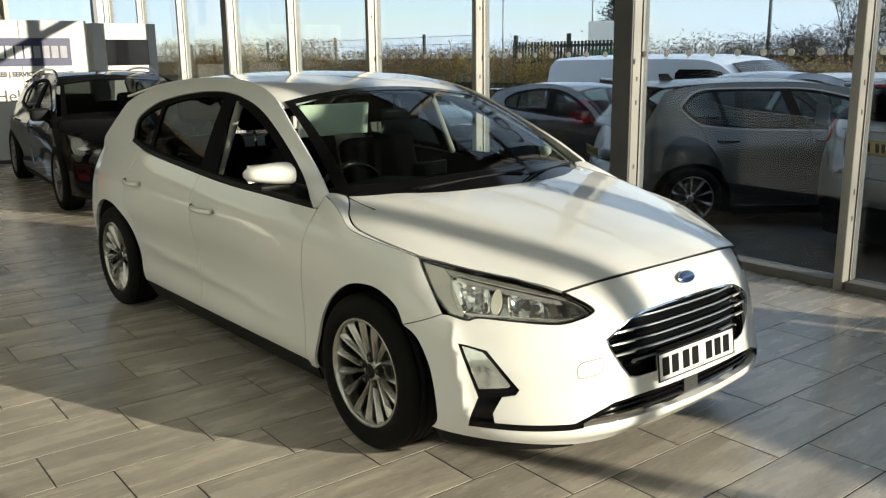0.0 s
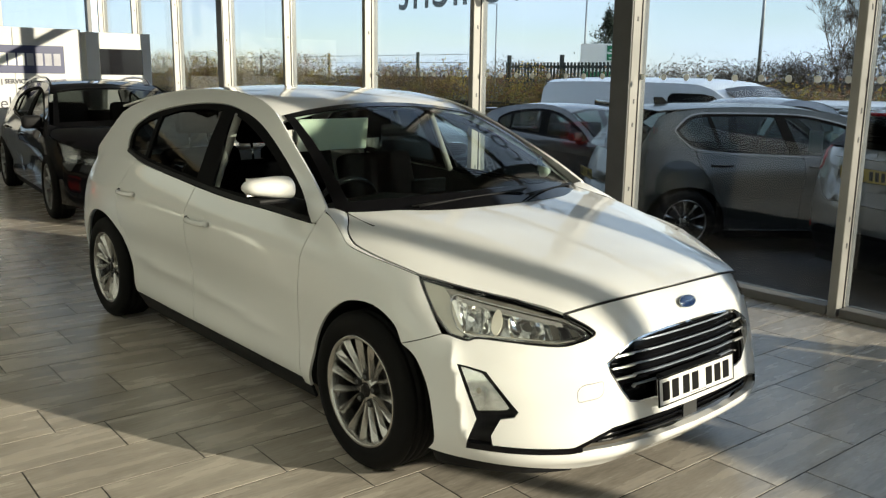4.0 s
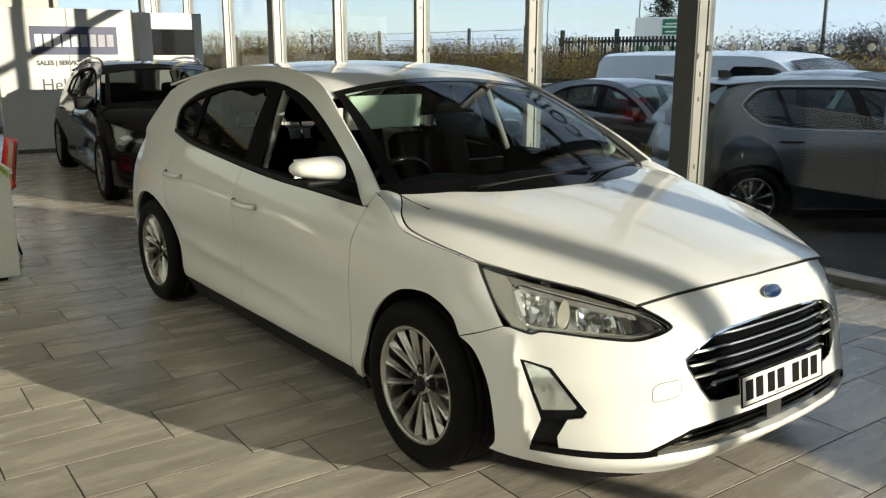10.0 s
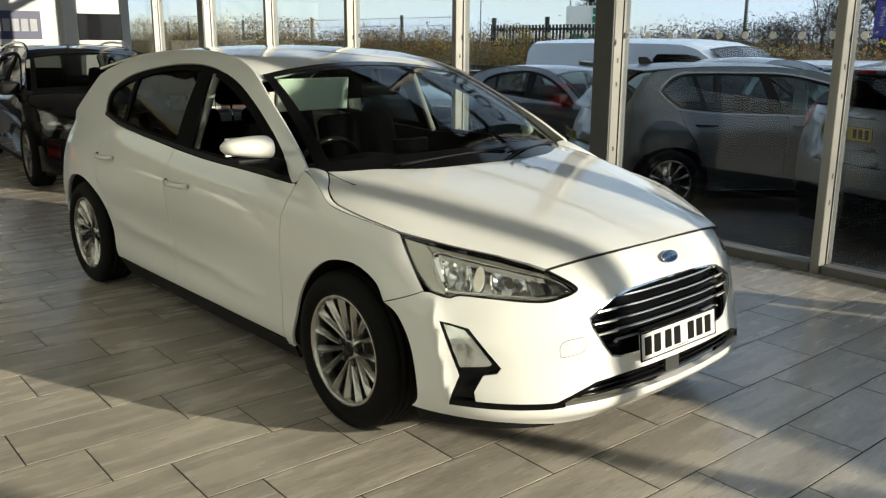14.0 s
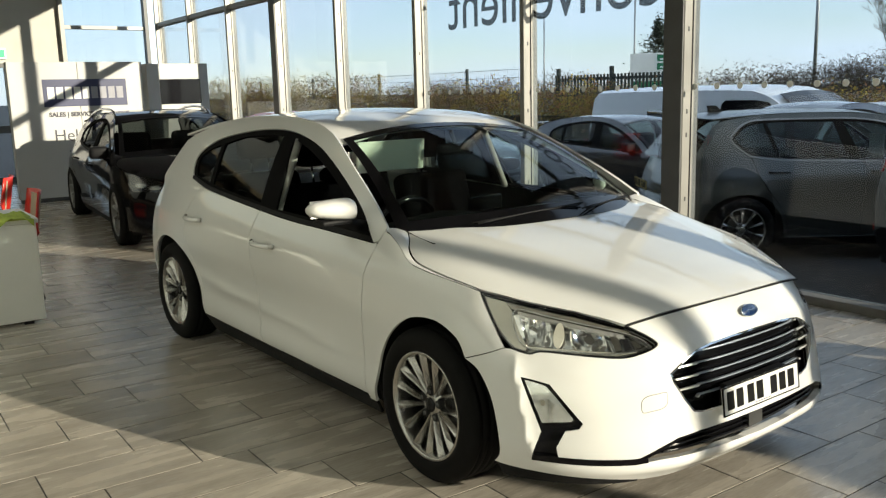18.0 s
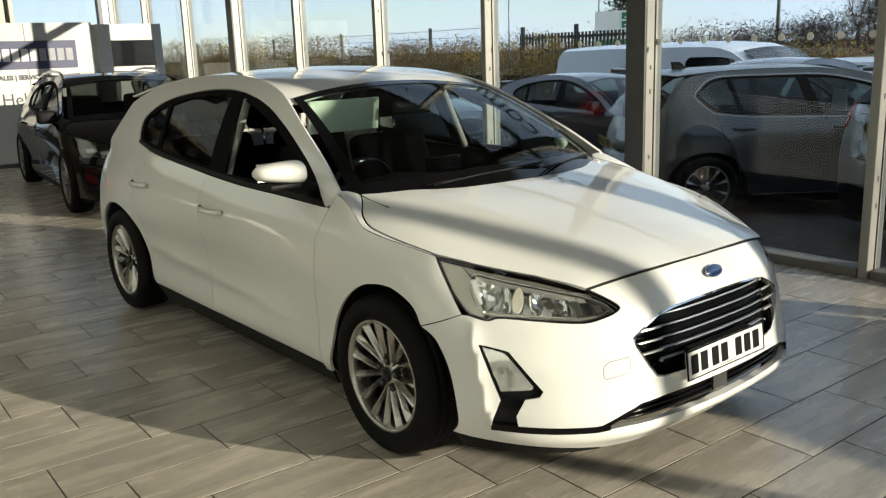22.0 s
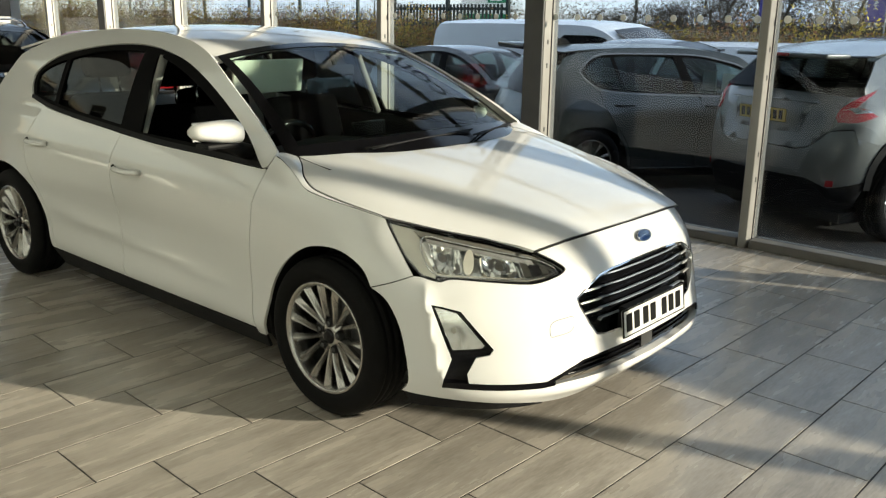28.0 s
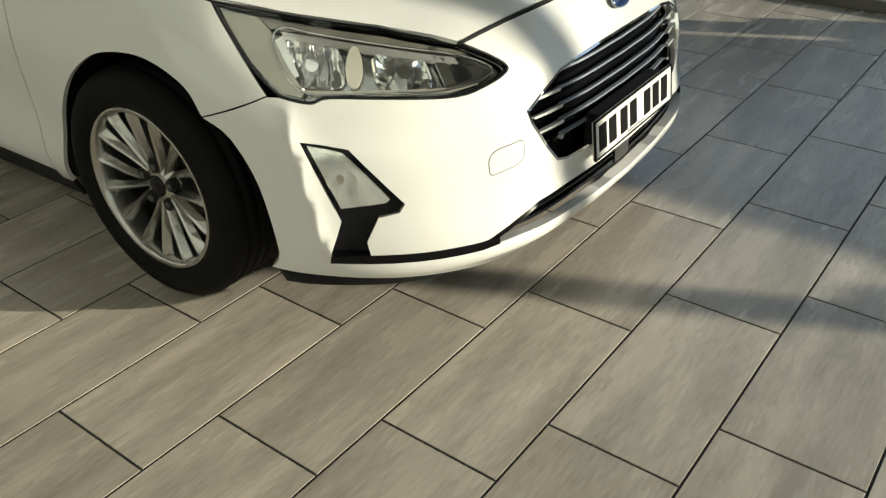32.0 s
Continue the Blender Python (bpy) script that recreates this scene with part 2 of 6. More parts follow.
FROST = surface("frosted_vinyl_dot", (0.80, 0.81, 0.80), 0.7, vary=0.05, grain=20)
DISPLAY = surface("dark_display_glass", (0.01, 0.01, 0.012), 0.08, vary=0.2, grain=5)
RED_PLASTIC = surface("red_moulded_plastic", (0.62, 0.03, 0.02), 0.3, vary=0.06, grain=6)
DESK = surface("white_laminate", (0.84, 0.84, 0.80), 0.4, vary=0.03, grain=4, fine=200)
CARD = surface("brown_card", (0.40, 0.33, 0.24), 0.7, vary=0.1, grain=12)
LIME = surface("yellow_green_cloth", (0.45, 0.55, 0.10), 0.85, vary=0.2, grain=30, bump=0.5, fine=120)
EXIT_GREEN = glow("green_exit_sign", (0.02, 0.30, 0.10), 0.6)
ASPHALT = surface("asphalt", (0.024, 0.024, 0.025), 0.85, vary=0.25, grain=1.2, bump=0.6, fine=90)
SOIL = surface("winter_grass", (0.075, 0.085, 0.03), 0.9, vary=0.35, grain=2, bump=0.6, fine=30)
HEDGE = surface("autumn_hedge_leaf", (0.38, 0.24, 0.05), 0.7, vary=0.4, grain=1.0, fine=6, second=(0.62, 0.46, 0.08))
HEDGE_RED = surface("red_brown_hedge_leaf", (0.24, 0.11, 0.06), 0.7, vary=0.4, grain=1.0, fine=6, second=(0.42, 0.21, 0.10))
HEDGE_GREEN = surface("dull_green_hedge_leaf", (0.15, 0.13, 0.05), 0.7, vary=0.4, grain=1.0, fine=6, second=(0.32, 0.27, 0.09))


def leafy(m):
    """Lets half of the light through a leaf."""
    n, l = m.node_tree.nodes, m.node_tree.links
    b, thin, mix = n["Principled BSDF"], n.new("ShaderNodeBsdfTranslucent"), n.new("ShaderNodeMixShader")
    l.new(b.inputs["Base Color"].links[0].from_socket, thin.inputs["Color"])
    mix.inputs[0].default_value = 0.5
    l.new(b.outputs[0], mix.inputs[1])
    l.new(thin.outputs[0], mix.inputs[2])
    l.new(mix.outputs[0], n["Material Output"].inputs["Surface"])


for leaf in (HEDGE, HEDGE_RED, HEDGE_GREEN):
    leafy(leaf)
EVERGREEN = surface("dark_conifer_leaf", (0.012, 0.022, 0.010), 0.8, vary=0.5, grain=2)
TWIG = surface("bare_brown_twig", (0.075, 0.055, 0.038), 0.9, vary=0.3, grain=4)
BARK = surface("bark", (0.06, 0.048, 0.036), 0.9, vary=0.3, grain=6, bump=0.6, fine=30)
FENCE = surface("dark_green_mesh_wire", (0.025, 0.035, 0.03), 0.5, metal=0.3, vary=0.2, grain=6)
PALE_SIGN = surface("white_sign_board", (0.70, 0.70, 0.68), 0.5, vary=0.05, grain=4)
GREEN_SIGN = surface("green_sign_print", (0.01, 0.16, 0.07), 0.5, vary=0.1, grain=8)
POLE = surface("galvanised_steel", (0.30, 0.31, 0.32), 0.45, metal=0.7, vary=0.1, grain=10)
PURPLE = surface("purple_flag_cloth", (0.065, 0.055, 0.30), 0.7, vary=0.1, grain=6)
FLAG_TEXT = surface("white_flag_print", (0.65, 0.65, 0.7), 0.7, vary=0.05, grain=6)


from mathutils.geometry import delaunay_2d_cdt

# ---- tools
def mesh_of(name, verts, faces, material, parent=None, smooth=True, label=""):
    """One mesh object, under its thing or part."""
    me = bpy.data.meshes.new(name)
    me.from_pydata([tuple(v) for v in verts], [], faces)
    me.polygons.foreach_set("use_smooth", [smooth] * len(me.polygons))
    me.materials.append(material)
    me.update()
    ob = new(name, me)
    if parent is not None:
        ob.parent = parent
    return tagged(ob, label)


def part(name, bm, material, parent=None, label="", smooth=False):
    me = bpy.data.meshes.new(name)
    bmesh.ops.recalc_face_normals(bm, faces=bm.faces)
    bm.to_mesh(me)
    bm.free()
    me.polygons.foreach_set("use_smooth", [smooth] * len(me.polygons))
    me.materials.append(material)
    ob = new(name, me)
    if parent is not None:
        ob.parent = parent
    return tagged(ob, label)


def thing(name, label, category, m=None, group="", kind=""):
    ob = new(name)
    ob.empty_display_size = 0.1
    if m is not None:
        ob.matrix_world = m
    return tagged(ob, label, category, group, kind)


def box(lo, hi, bevel=0.0, seg=2, bm=None):
    bm = bm or bmesh.new()
    made = bmesh.ops.create_cube(bm, size=1.0)["verts"]
    for v in made:
        v.co = Vector([(a + b) / 2 + c * (b - a) for a, b, c in zip(lo, hi, v.co)])
    if bevel:
        edges = list({e for v in made for e in v.link_edges})
        bmesh.ops.bevel(bm, geom=edges, offset=bevel, segments=seg, affect="EDGES", profile=0.6)
    return bm


def rod(a, b, r, r2=None, n=10, bm=None, caps=True):
    bm = bm or bmesh.new()
    a, b = Vector(a), Vector(b)
    made = bmesh.ops.create_cone(bm, cap_ends=caps, segments=n, radius1=r, radius2=r if r2 is None else r2, depth=(b - a).length)["verts"]
    q = (b - a).to_track_quat("Z", "Y").to_matrix().to_4x4()
    bmesh.ops.transform(bm, matrix=Matrix.Translation((a + b) / 2) @ q, verts=made)
    return bm


def tube(points, r, n=8, closed=False):
    """Verts and faces of a bent round bar."""
    pts = [Vector(p) for p in points]
    verts, faces, k = [], [], len(pts)
    for i, p in enumerate(pts):
        ahead = (pts[(i + 1) % k] - pts[i - 1]) if closed or 0 < i < k - 1 else (pts[min(i + 1, k - 1)] - pts[max(i - 1, 0)])
        q = ahead.to_track_quat("Z", "Y")
        verts += [p + q @ Vector((r * math.cos(2 * math.pi * j / n), r * math.sin(2 * math.pi * j / n), 0)) for j in range(n)]
    for i in range(k if closed else k - 1):
        for j in range(n):
            a, b, c, d = i * n + j, i * n + (j + 1) % n, ((i + 1) % k) * n + (j + 1) % n, ((i + 1) % k) * n + j
            faces.append((a, b, c, d))
    if not closed:
        faces += [tuple(range(n))[::-1], tuple(range((k - 1) * n, k * n))]
    return verts, faces


def lathe(profile, n=40, axis="y"):
    """Verts and faces of a profile of (radius, along) turned about the axis."""
    verts, faces, k = [], [], len(profile)
    for i in range(n):
        c, s = math.cos(2 * math.pi * i / n), math.sin(2 * math.pi * i / n)
        for r, a in profile:
            verts.append((r * c, a, r * s) if axis == "y" else (r * c, r * s, a))
    for i in range(n):
        for j in range(k - 1):
            a, b = i * k + j, ((i + 1) % n) * k + j
            faces.append((a, a + 1, b + 1, b) if axis == "y" else (a, b, b + 1, a + 1))
    return verts, faces


def lettering(name, text, size, material, parent, m, depth=0.002, label="", align="LEFT", bold=0.0):
    cu = bpy.data.curves.new(name, "FONT")
    cu.body, cu.size, cu.extrude, cu.align_x = text, size, depth, align
    cu.offset = bold
    ob = bpy.data.objects.new(name, cu)
    scene.collection.objects.link(ob)
    me = bpy.data.meshes.new_from_object(ob.evaluated_get(bpy.context.evaluated_depsgraph_get()))
    bpy.data.objects.remove(ob)
    me.materials.clear()
    me.materials.append(material)
    ob = new(name, me)
    ob.parent = parent
    ob.matrix_basis = m
    return tagged(ob, label)


def smooth_line(points, n=6):
    """A smooth run through points; n steps between two of them."""
    out = []
    for i in range(len(points) - 1):
        p0, p1, p2, p3 = points[max(i - 1, 0)], points[i], points[i + 1], points[min(i + 2, len(points) - 1)]
        for j in range(n):
            t = j / n
            out.append(tuple(0.5 * (2 * b + (c - a) * t + (2 * a - 5 * b + 4 * c - d) * t * t + (3 * b - a - 3 * c + d) * t**3) for a, b, c, d in zip(p0, p1, p2, p3)))
    return out + [tuple(points[-1])]


def straight(points, step=0.03):
    out = []
    for a, b in zip(points, points[1:]):
        k = max(1, int(math.hypot(b[0] - a[0], b[1] - a[1]) / step))
        out += [(a[0] + (b[0] - a[0]) * i / k, a[1] + (b[1] - a[1]) * i / k) for i in range(k)]
    return out + [tuple(points[-1])]


def loop(*runs):
    """One closed outline out of runs that follow one another."""
    out = []
    for run in runs:
        for p in run:
            if not out or math.hypot(p[0] - out[-1][0], p[1] - out[-1][1]) > 1e-4:
                out.append((p[0], p[1]))
    if math.hypot(out[0][0] - out[-1][0], out[0][1] - out[-1][1]) < 1e-4:
        out.pop()
    return out


def shrink(outline, d):
    """The outline moved inwards by d."""
    area = sum(a[0] * b[1] - b[0] * a[1] for a, b in zip(outline, outline[1:] + outline[:1]))
    d = d if area > 0 else -d
    out, k = [], len(outline)
    for i, p in enumerate(outline):
        a, b = outline[i - 1], outline[(i + 1) % k]
        e, f = Vector((p[0] - a[0], p[1] - a[1])).normalized(), Vector((b[0] - p[0], b[1] - p[1])).normalized()
        n = Vector((-e.y - f.y, e.x + f.x))
        n = n.normalized() if n.length > 1e-6 else Vector((-e.y, e.x))
        scale = 1 / max(0.45, n.dot(Vector((-e.y, e.x))))
        out.append((p[0] + n.x * d * scale, p[1] + n.y * d * scale))
    return out


def inside(points, outline):
    px, py = points[:, 0], points[:, 1]
    hit = np.zeros(len(points), bool)
    for (x0, y0), (x1, y1) in zip(outline, outline[1:] + outline[:1]):
        if y0 != y1:
            cross = ((y0 > py) != (y1 > py)) & (px < (x1 - x0) * (py - y0) / (y1 - y0) + x0)
            hit ^= cross
    return hit


def sheet(outline, step, holes=()):
    """Fills a flat outline, less its holes, with even triangles: points, triangles, border edges."""
    rings = [list(outline), *[list(h) for h in holes]]
    pts, edges = [], []
    for r in rings:
        k = len(pts)
        pts += r
        edges += [(k + i, k + (i + 1) % len(r)) for i in range(len(r))]
    o = np.array(outline)
    gx, gy = np.meshgrid(np.arange(o[:, 0].min(), o[:, 0].max(), step), np.arange(o[:, 1].min(), o[:, 1].max(), step))
    grid = np.stack([gx.ravel(), gy.ravel()], 1)
    keep = inside(grid, rings[0])
    for h in rings[1:]:
        keep &= ~inside(grid, h)
    grid = grid[keep]
    if len(grid):
        border = np.array(pts)
        near = np.sqrt(((grid[:, None] - border[None]) ** 2).sum(2)).min(1)
        pts += [tuple(g) for g in grid[near > step * 0.45]]
    v, e, f, *_ = delaunay_2d_cdt([Vector(p) for p in pts], edges, [], 0, 1e-6)
    v = np.array([tuple(p) for p in v])
    mid = np.array([v[list(t)].mean(0) for t in f])
    ok = inside(mid, rings[0])
    for h in rings[1:]:
        ok &= ~inside(mid, h)
    tris = [tuple(t) for t, good in zip(f, ok) if good]
    count = {}
    for t in tris:
        for a, b in zip(t, t[1:] + t[:1]):
            count[(a, b)] = count.get((a, b), 0) + 1
    rim = [(a, b) for a, b in count if (b, a) not in count]
    return v, tris, rim


def panel(name, outline, fn, material, parent=None, step=0.05, deep=0.012, holes=(), label="", out=None, mirror=False, lift=0.0):
    """A pressed panel: a flat outline laid on the curved surface fn, with folded edges. lift: metres proud of the surface."""
    v, tris, rim = sheet(outline, step, holes)
    p = np.array([fn(a, b) for a, b in v])
    if mirror:
        p[:, 1] *= -1
    nrm = np.zeros_like(p)
    for a, b, c in tris:
        q = np.cross(p[b] - p[a], p[c] - p[a])
        nrm[a] += q
        nrm[b] += q
        nrm[c] += q
    nrm /= np.linalg.norm(nrm, axis=1)[:, None] + 1e-12
    way = p - np.array((0.0, 0.0, 0.45)) if out is None else np.tile(np.array(out, float), (len(p), 1))
    if (nrm * way).sum() < 0:
        nrm, tris, rim = -nrm, [t[::-1] for t in tris], [(b, a) for a, b in rim]
    p = p + nrm * lift
    faces, verts = list(tris), [tuple(q) for q in p]
    shade = exact_normals(fn, v, nrm, mirror) if step <= 0.03 else None
    edge_way = []
    if deep:
        for a, b in rim:
            k = len(verts)
            verts += [tuple(p[a]), tuple(p[b]), tuple(p[b] - nrm[b] * deep), tuple(p[a] - nrm[a] * deep)]
            faces.append((k + 1, k, k + 3, k + 2))
            q = np.cross(p[a] - p[b], -nrm[a])
            edge_way += [tuple(q / (np.linalg.norm(q) + 1e-12))] * 4
    ob = mesh_of(name, verts, faces, material, parent, True, label)
    if shade is not None:
        ob.data.normals_split_custom_set_from_vertices([tuple(q) for q in shade] + edge_way)
    return ob


def exact_normals(fn, spots, rough_ones, mirror):
    """Normals of the surface fn itself, so that reflections run smoothly over the triangles."""
    out, e = [], 0.004
    for (a, b), r in zip(spots, rough_ones):
        du = np.subtract(fn(a + e, b), fn(a - e, b))
        dv = np.subtract(fn(a, b + e), fn(a, b - e))
        n = np.cross(du, dv)
        if mirror:
            n = n * (1, -1, 1)
        n = n / (np.linalg.norm(n) + 1e-12)
        n = -n if n.dot(r) < 0 else n
        out.append(n if n.dot(r) > 0.85 else r)
    return out


def pushed(fn, d):
    """The surface fn, moved d metres towards the inside of the car."""
    def moved(a, b):
        p = np.array(fn(a, b))
        n = np.cross(np.array(fn(a + 0.004, b)) - p, np.array(fn(a, b + 0.004)) - p)
        n /= np.linalg.norm(n) + 1e-12
        if (n * (p - np.array((0.0, 0.0, 0.45)))).sum() < 0:
            n = -n
        return tuple(p - n * d)
    return moved


# ---- shapes of the white car, in its own metres (x ahead, y to its left, z up, origin on the floor between the axles)
def bisect_right(row, value):
    return sum(1 for r in row if r <= value)


def hermite(knots, values, t):
    """Smooth curve through values at rising knots; values may be numbers or tuples."""
    n = len(knots)
    i = 0
    while i < n - 2 and t > knots[i + 1]:
        i += 1
    k0, k1 = knots[i], knots[i + 1]
    h = k1 - k0
    s = (t - k0) / h
    s = min(max(s, -0.6), 1.6)

    def slope(j):
        if j == 0:
            return [(b - a) / (knots[1] - knots[0]) for a, b in zip(values[0], values[1])]
        if j == n - 1:
            return [(b - a) / (knots[j] - knots[j - 1]) for a, b in zip(values[j - 1], values[j])]
        h0, h1 = knots[j] - knots[j - 1], knots[j + 1] - knots[j]
        return [((b - a) / h0 * h1 + (c - b) / h1 * h0) / (h0 + h1) for a, b, c in zip(values[j - 1], values[j], values[j + 1])]

    m0, m1 = slope(i), slope(i + 1)
    a0, a1 = 2 * s**3 - 3 * s**2 + 1, -2 * s**3 + 3 * s**2
    b0, b1 = s**3 - 2 * s**2 + s, s**3 - s**2
    return [a0 * p + a1 * q + h * (b0 * u + b1 * v) for p, q, u, v in zip(values[i], values[i + 1], m0, m1)]


def ease(a, b, t):
    t = min(1.0, max(0.0, (t - a) / (b - a)))
    return t * t * (3 - 2 * t)


LEVELS = (0.14, 0.25, 0.40, 0.54, 0.66, 0.74, 0.82, 0.90, 0.98, 1.06)
GIRTH = (-2.75, -2.45, -2.15, -1.90, -1.65, -1.35, -1.00, -0.40, 0.30, 0.95, 1.35, 1.60, 1.75, 1.95, 2.20, 2.45, 2.70, 2.95)
# half widths along the side at each height
SIDES = {
    -1.65: (0.79, 0.84, 0.865, 0.875, 0.87, 0.86, 0.84, 0.80, 0.755, 0.71),
    -1.35: (0.81, 0.875, 0.895, 0.905, 0.905, 0.90, 0.88, 0.835, 0.785, 0.742),
    -1.00: (0.81, 0.864, 0.872, 0.886, 0.905, 0.905, 0.892, 0.85, 0.80, 0.757),
    -0.40: (0.81, 0.862, 0.848, 0.866, 0.893, 0.90, 0.893, 0.857, 0.805, 0.765),
    0.30: (0.81, 0.862, 0.848, 0.866, 0.893, 0.90, 0.891, 0.853, 0.803, 0.763),
    0.95: (0.81, 0.868, 0.872, 0.886, 0.90, 0.897, 0.88, 0.838, 0.79, 0.73),
    1.35: (0.82, 0.88, 0.895, 0.902, 0.90, 0.888, 0.857, 0.80, 0.72, 0.62),
    1.60: (0.84, 0.882, 0.89, 0.888, 0.868, 0.836, 0.785, 0.71, 0.62, 0.52),
}
# plan of the nose and of the tail: (x, half width) at each height
NOSE = {
    1.75: ((1.74, 0.835), (1.76, 0.87), (1.75, 0.872), (1.74, 0.862), (1.72, 0.83), (1.70, 0.785), (1.67, 0.735), (1.64, 0.67), (1.6, 0.6), (1.55, 0.5)),
    1.95: ((1.88, 0.77), (1.92, 0.81), (1.91, 0.805), (1.89, 0.79), (1.85, 0.755), (1.81, 0.71), (1.76, 0.665), (1.7, 0.61), (1.64, 0.55), (1.58, 0.48)),
    2.20: ((2.03, 0.64), (2.09, 0.67), (2.08, 0.665), (2.05, 0.65), (2.01, 0.62), (1.95, 0.59), (1.87, 0.55), (1.8, 0.51), (1.73, 0.47), (1.66, 0.42)),
    2.45: ((2.12, 0.46), (2.20, 0.47), (2.19, 0.465), (2.17, 0.46), (2.125, 0.45), (2.06, 0.43), (1.97, 0.41), (1.88, 0.38), (1.8, 0.35), (1.72, 0.32)),
    2.70: ((2.15, 0.24), (2.235, 0.24), (2.228, 0.24), (2.22, 0.24), (2.18, 0.235), (2.12, 0.23), (2.03, 0.22), (1.93, 0.2), (1.85, 0.19), (1.77, 0.18)),
    2.95: ((2.16, 0.0), (2.245, 0.0), (2.238, 0.0), (2.23, 0.0), (2.195, 0.0), (2.14, 0.0), (2.05, 0.0), (1.95, 0.0), (1.87, 0.0), (1.79, 0.0)),
}
TAIL = {
    -2.75: ((-2.08, 0.0), (-2.14, 0.0), (-2.15, 0.0), (-2.15, 0.0), (-2.10, 0.0), (-2.07, 0.0), (-2.05, 0.0), (-2.02, 0.0), (-1.98, 0.0), (-1.93, 0.0)),
    -2.45: ((-2.06, 0.32), (-2.12, 0.34), (-2.13, 0.34), (-2.13, 0.34), (-2.08, 0.34), (-2.05, 0.33), (-2.03, 0.33), (-2.0, 0.32), (-1.96, 0.31), (-1.91, 0.30)),
    -2.15: ((-1.99, 0.60), (-2.04, 0.63), (-2.05, 0.64), (-2.05, 0.64), (-2.02, 0.64), (-2.0, 0.63), (-1.98, 0.62), (-1.95, 0.60), (-1.91, 0.57), (-1.86, 0.54)),
    -1.90: ((-1.84, 0.74), (-1.87, 0.79), (-1.88, 0.81), (-1.88, 0.82), (-1.88, 0.81), (-1.87, 0.80), (-1.86, 0.78), (-1.84, 0.75), (-1.80, 0.71), (-1.76, 0.67)),
}
NET = {}
for g in GIRTH:
    NET[g] = [(g, w) for w in SIDES[g]] if g in SIDES else list(NOSE.get(g) or TAIL[g])


def fold(d, wide, crest=0.01):
    """A pressed line: 1 on it, falling off to both sides, with a rounded crest."""
    return math.exp(-(math.sqrt(d * d + crest * crest) - crest) / wide)


def flank(u, z):
    """A point of the right-hand outer skin: u runs from the tail's middle along the side (where it is x) to the nose's middle."""
    far = u > GIRTH[-1]
    u = 2 * GIRTH[-1] - u if far else u
    i = max(0, min(len(GIRTH) - 2, bisect_right(GIRTH, u) - 1))
    near = GIRTH[max(0, i - 1):i + 3]
    j = max(0, min(len(LEVELS) - 2, bisect_right(LEVELS, z) - 1))
    low, high = max(0, j - 1), j + 3
    x, w = hermite(near, [hermite(LEVELS[low:high], NET[k][low:high], z) for k in near], u)
    if -1.9 < u < 1.3:
        # shoulder line through the handles, and the rising line over the sill
        along = ease(-1.9, -1.6, u) * (1 - ease(0.95, 1.3, u))
        w += 0.0065 * along * fold(z - (0.770 + 0.024 * (0.9 - u)), 0.036)
        low = ease(-1.05, -0.5, u) * (1 - ease(0.45, 0.98, u))
        w += 0.020 * low * fold(z - (0.375 + 0.050 * (0.9 - u)), 0.060)
    if u > 1.62 and z < 0.66:
        # crease down the corner of the bumper, and the chin below the intake
        k = 0.026 * fold(u - (1.868 + 0.20 * (0.56 - z)), 0.035, 0.003) * ease(0.24, 0.31, z) * (1 - ease(0.55, 0.64, z))
        k += 0.016 * math.exp(-((z - 0.232) / 0.030) ** 2) * ease(1.85, 2.15, u)
        t = ease(1.70, 2.45, u)
        x, w = x + k * t, w + k * (1 - t)
    return (x, w if far else -w, z)


HOOD_X = (0.80, 1.00, 1.20, 1.45, 1.70, 1.90, 2.05, 2.14, 2.18)
HOOD_Z = ((1.012,), (0.992,), (0.968,), (0.930,), (0.880,), (0.832,), (0.783,), (0.735,), (0.70,))
HOOD_DROP = ((0.045,), (0.05,), (0.056,), (0.075,), (0.105,), (0.13,), (0.142,), (0.15,), (0.15,))


def bonnet(x, y):
    a = abs(y)
    z = hermite(HOOD_X, HOOD_Z, x)[0] - hermite(HOOD_X, HOOD_DROP, x)[0] * (a / 0.75) ** 2.2
    z -= 1.3 * max(0.0, a - 0.70) ** 2
    # a soft ridge that runs from the screen's corner towards the badge
    ridge = 0.56 - 0.20 * (x - 1.1)
    z += 0.004 * math.exp(-((a - ridge) / 0.075) ** 2) * ease(0.95, 1.2, x) * (1 - ease(1.85, 2.12, x))
    return (x, y, z)


def cabin(x, z):
    """A point of the right-hand glasshouse side."""
    w = hermite((0.90, 1.00, 1.12, 1.24, 1.34, 1.42), ((0.832,), (0.79,), (0.735,), (0.672,), (0.607,), (0.53,)), z)[0]
    w -= 0.035 * max(0.0, (-0.3 - x) / 1.2) ** 2 + 0.02 * max(0.0, x - 0.2) ** 2
    return (x, -w, z)


def skin(x, z):
    """The flank below the waist, the glasshouse above it."""
    k = ease(0.93, 1.03, z)
    a, b = flank(x, z), cabin(x, z)
    return tuple(p + (q - p) * k for p, q in zip(a, b))


ROOF_X = (-1.95, -1.75, -1.50, -1.20, -0.80, -0.40, 0.00, 0.20, 0.36)
ROOF_Z = ((1.255,), (1.290,), (1.335,), (1.385,), (1.422,), (1.432,), (1.408,), (1.368,), (1.31,))


def roof(x, y):
    return (x, y, hermite(ROOF_X, ROOF_Z, x)[0] - 0.025 * (abs(y) / 0.56) ** 2)


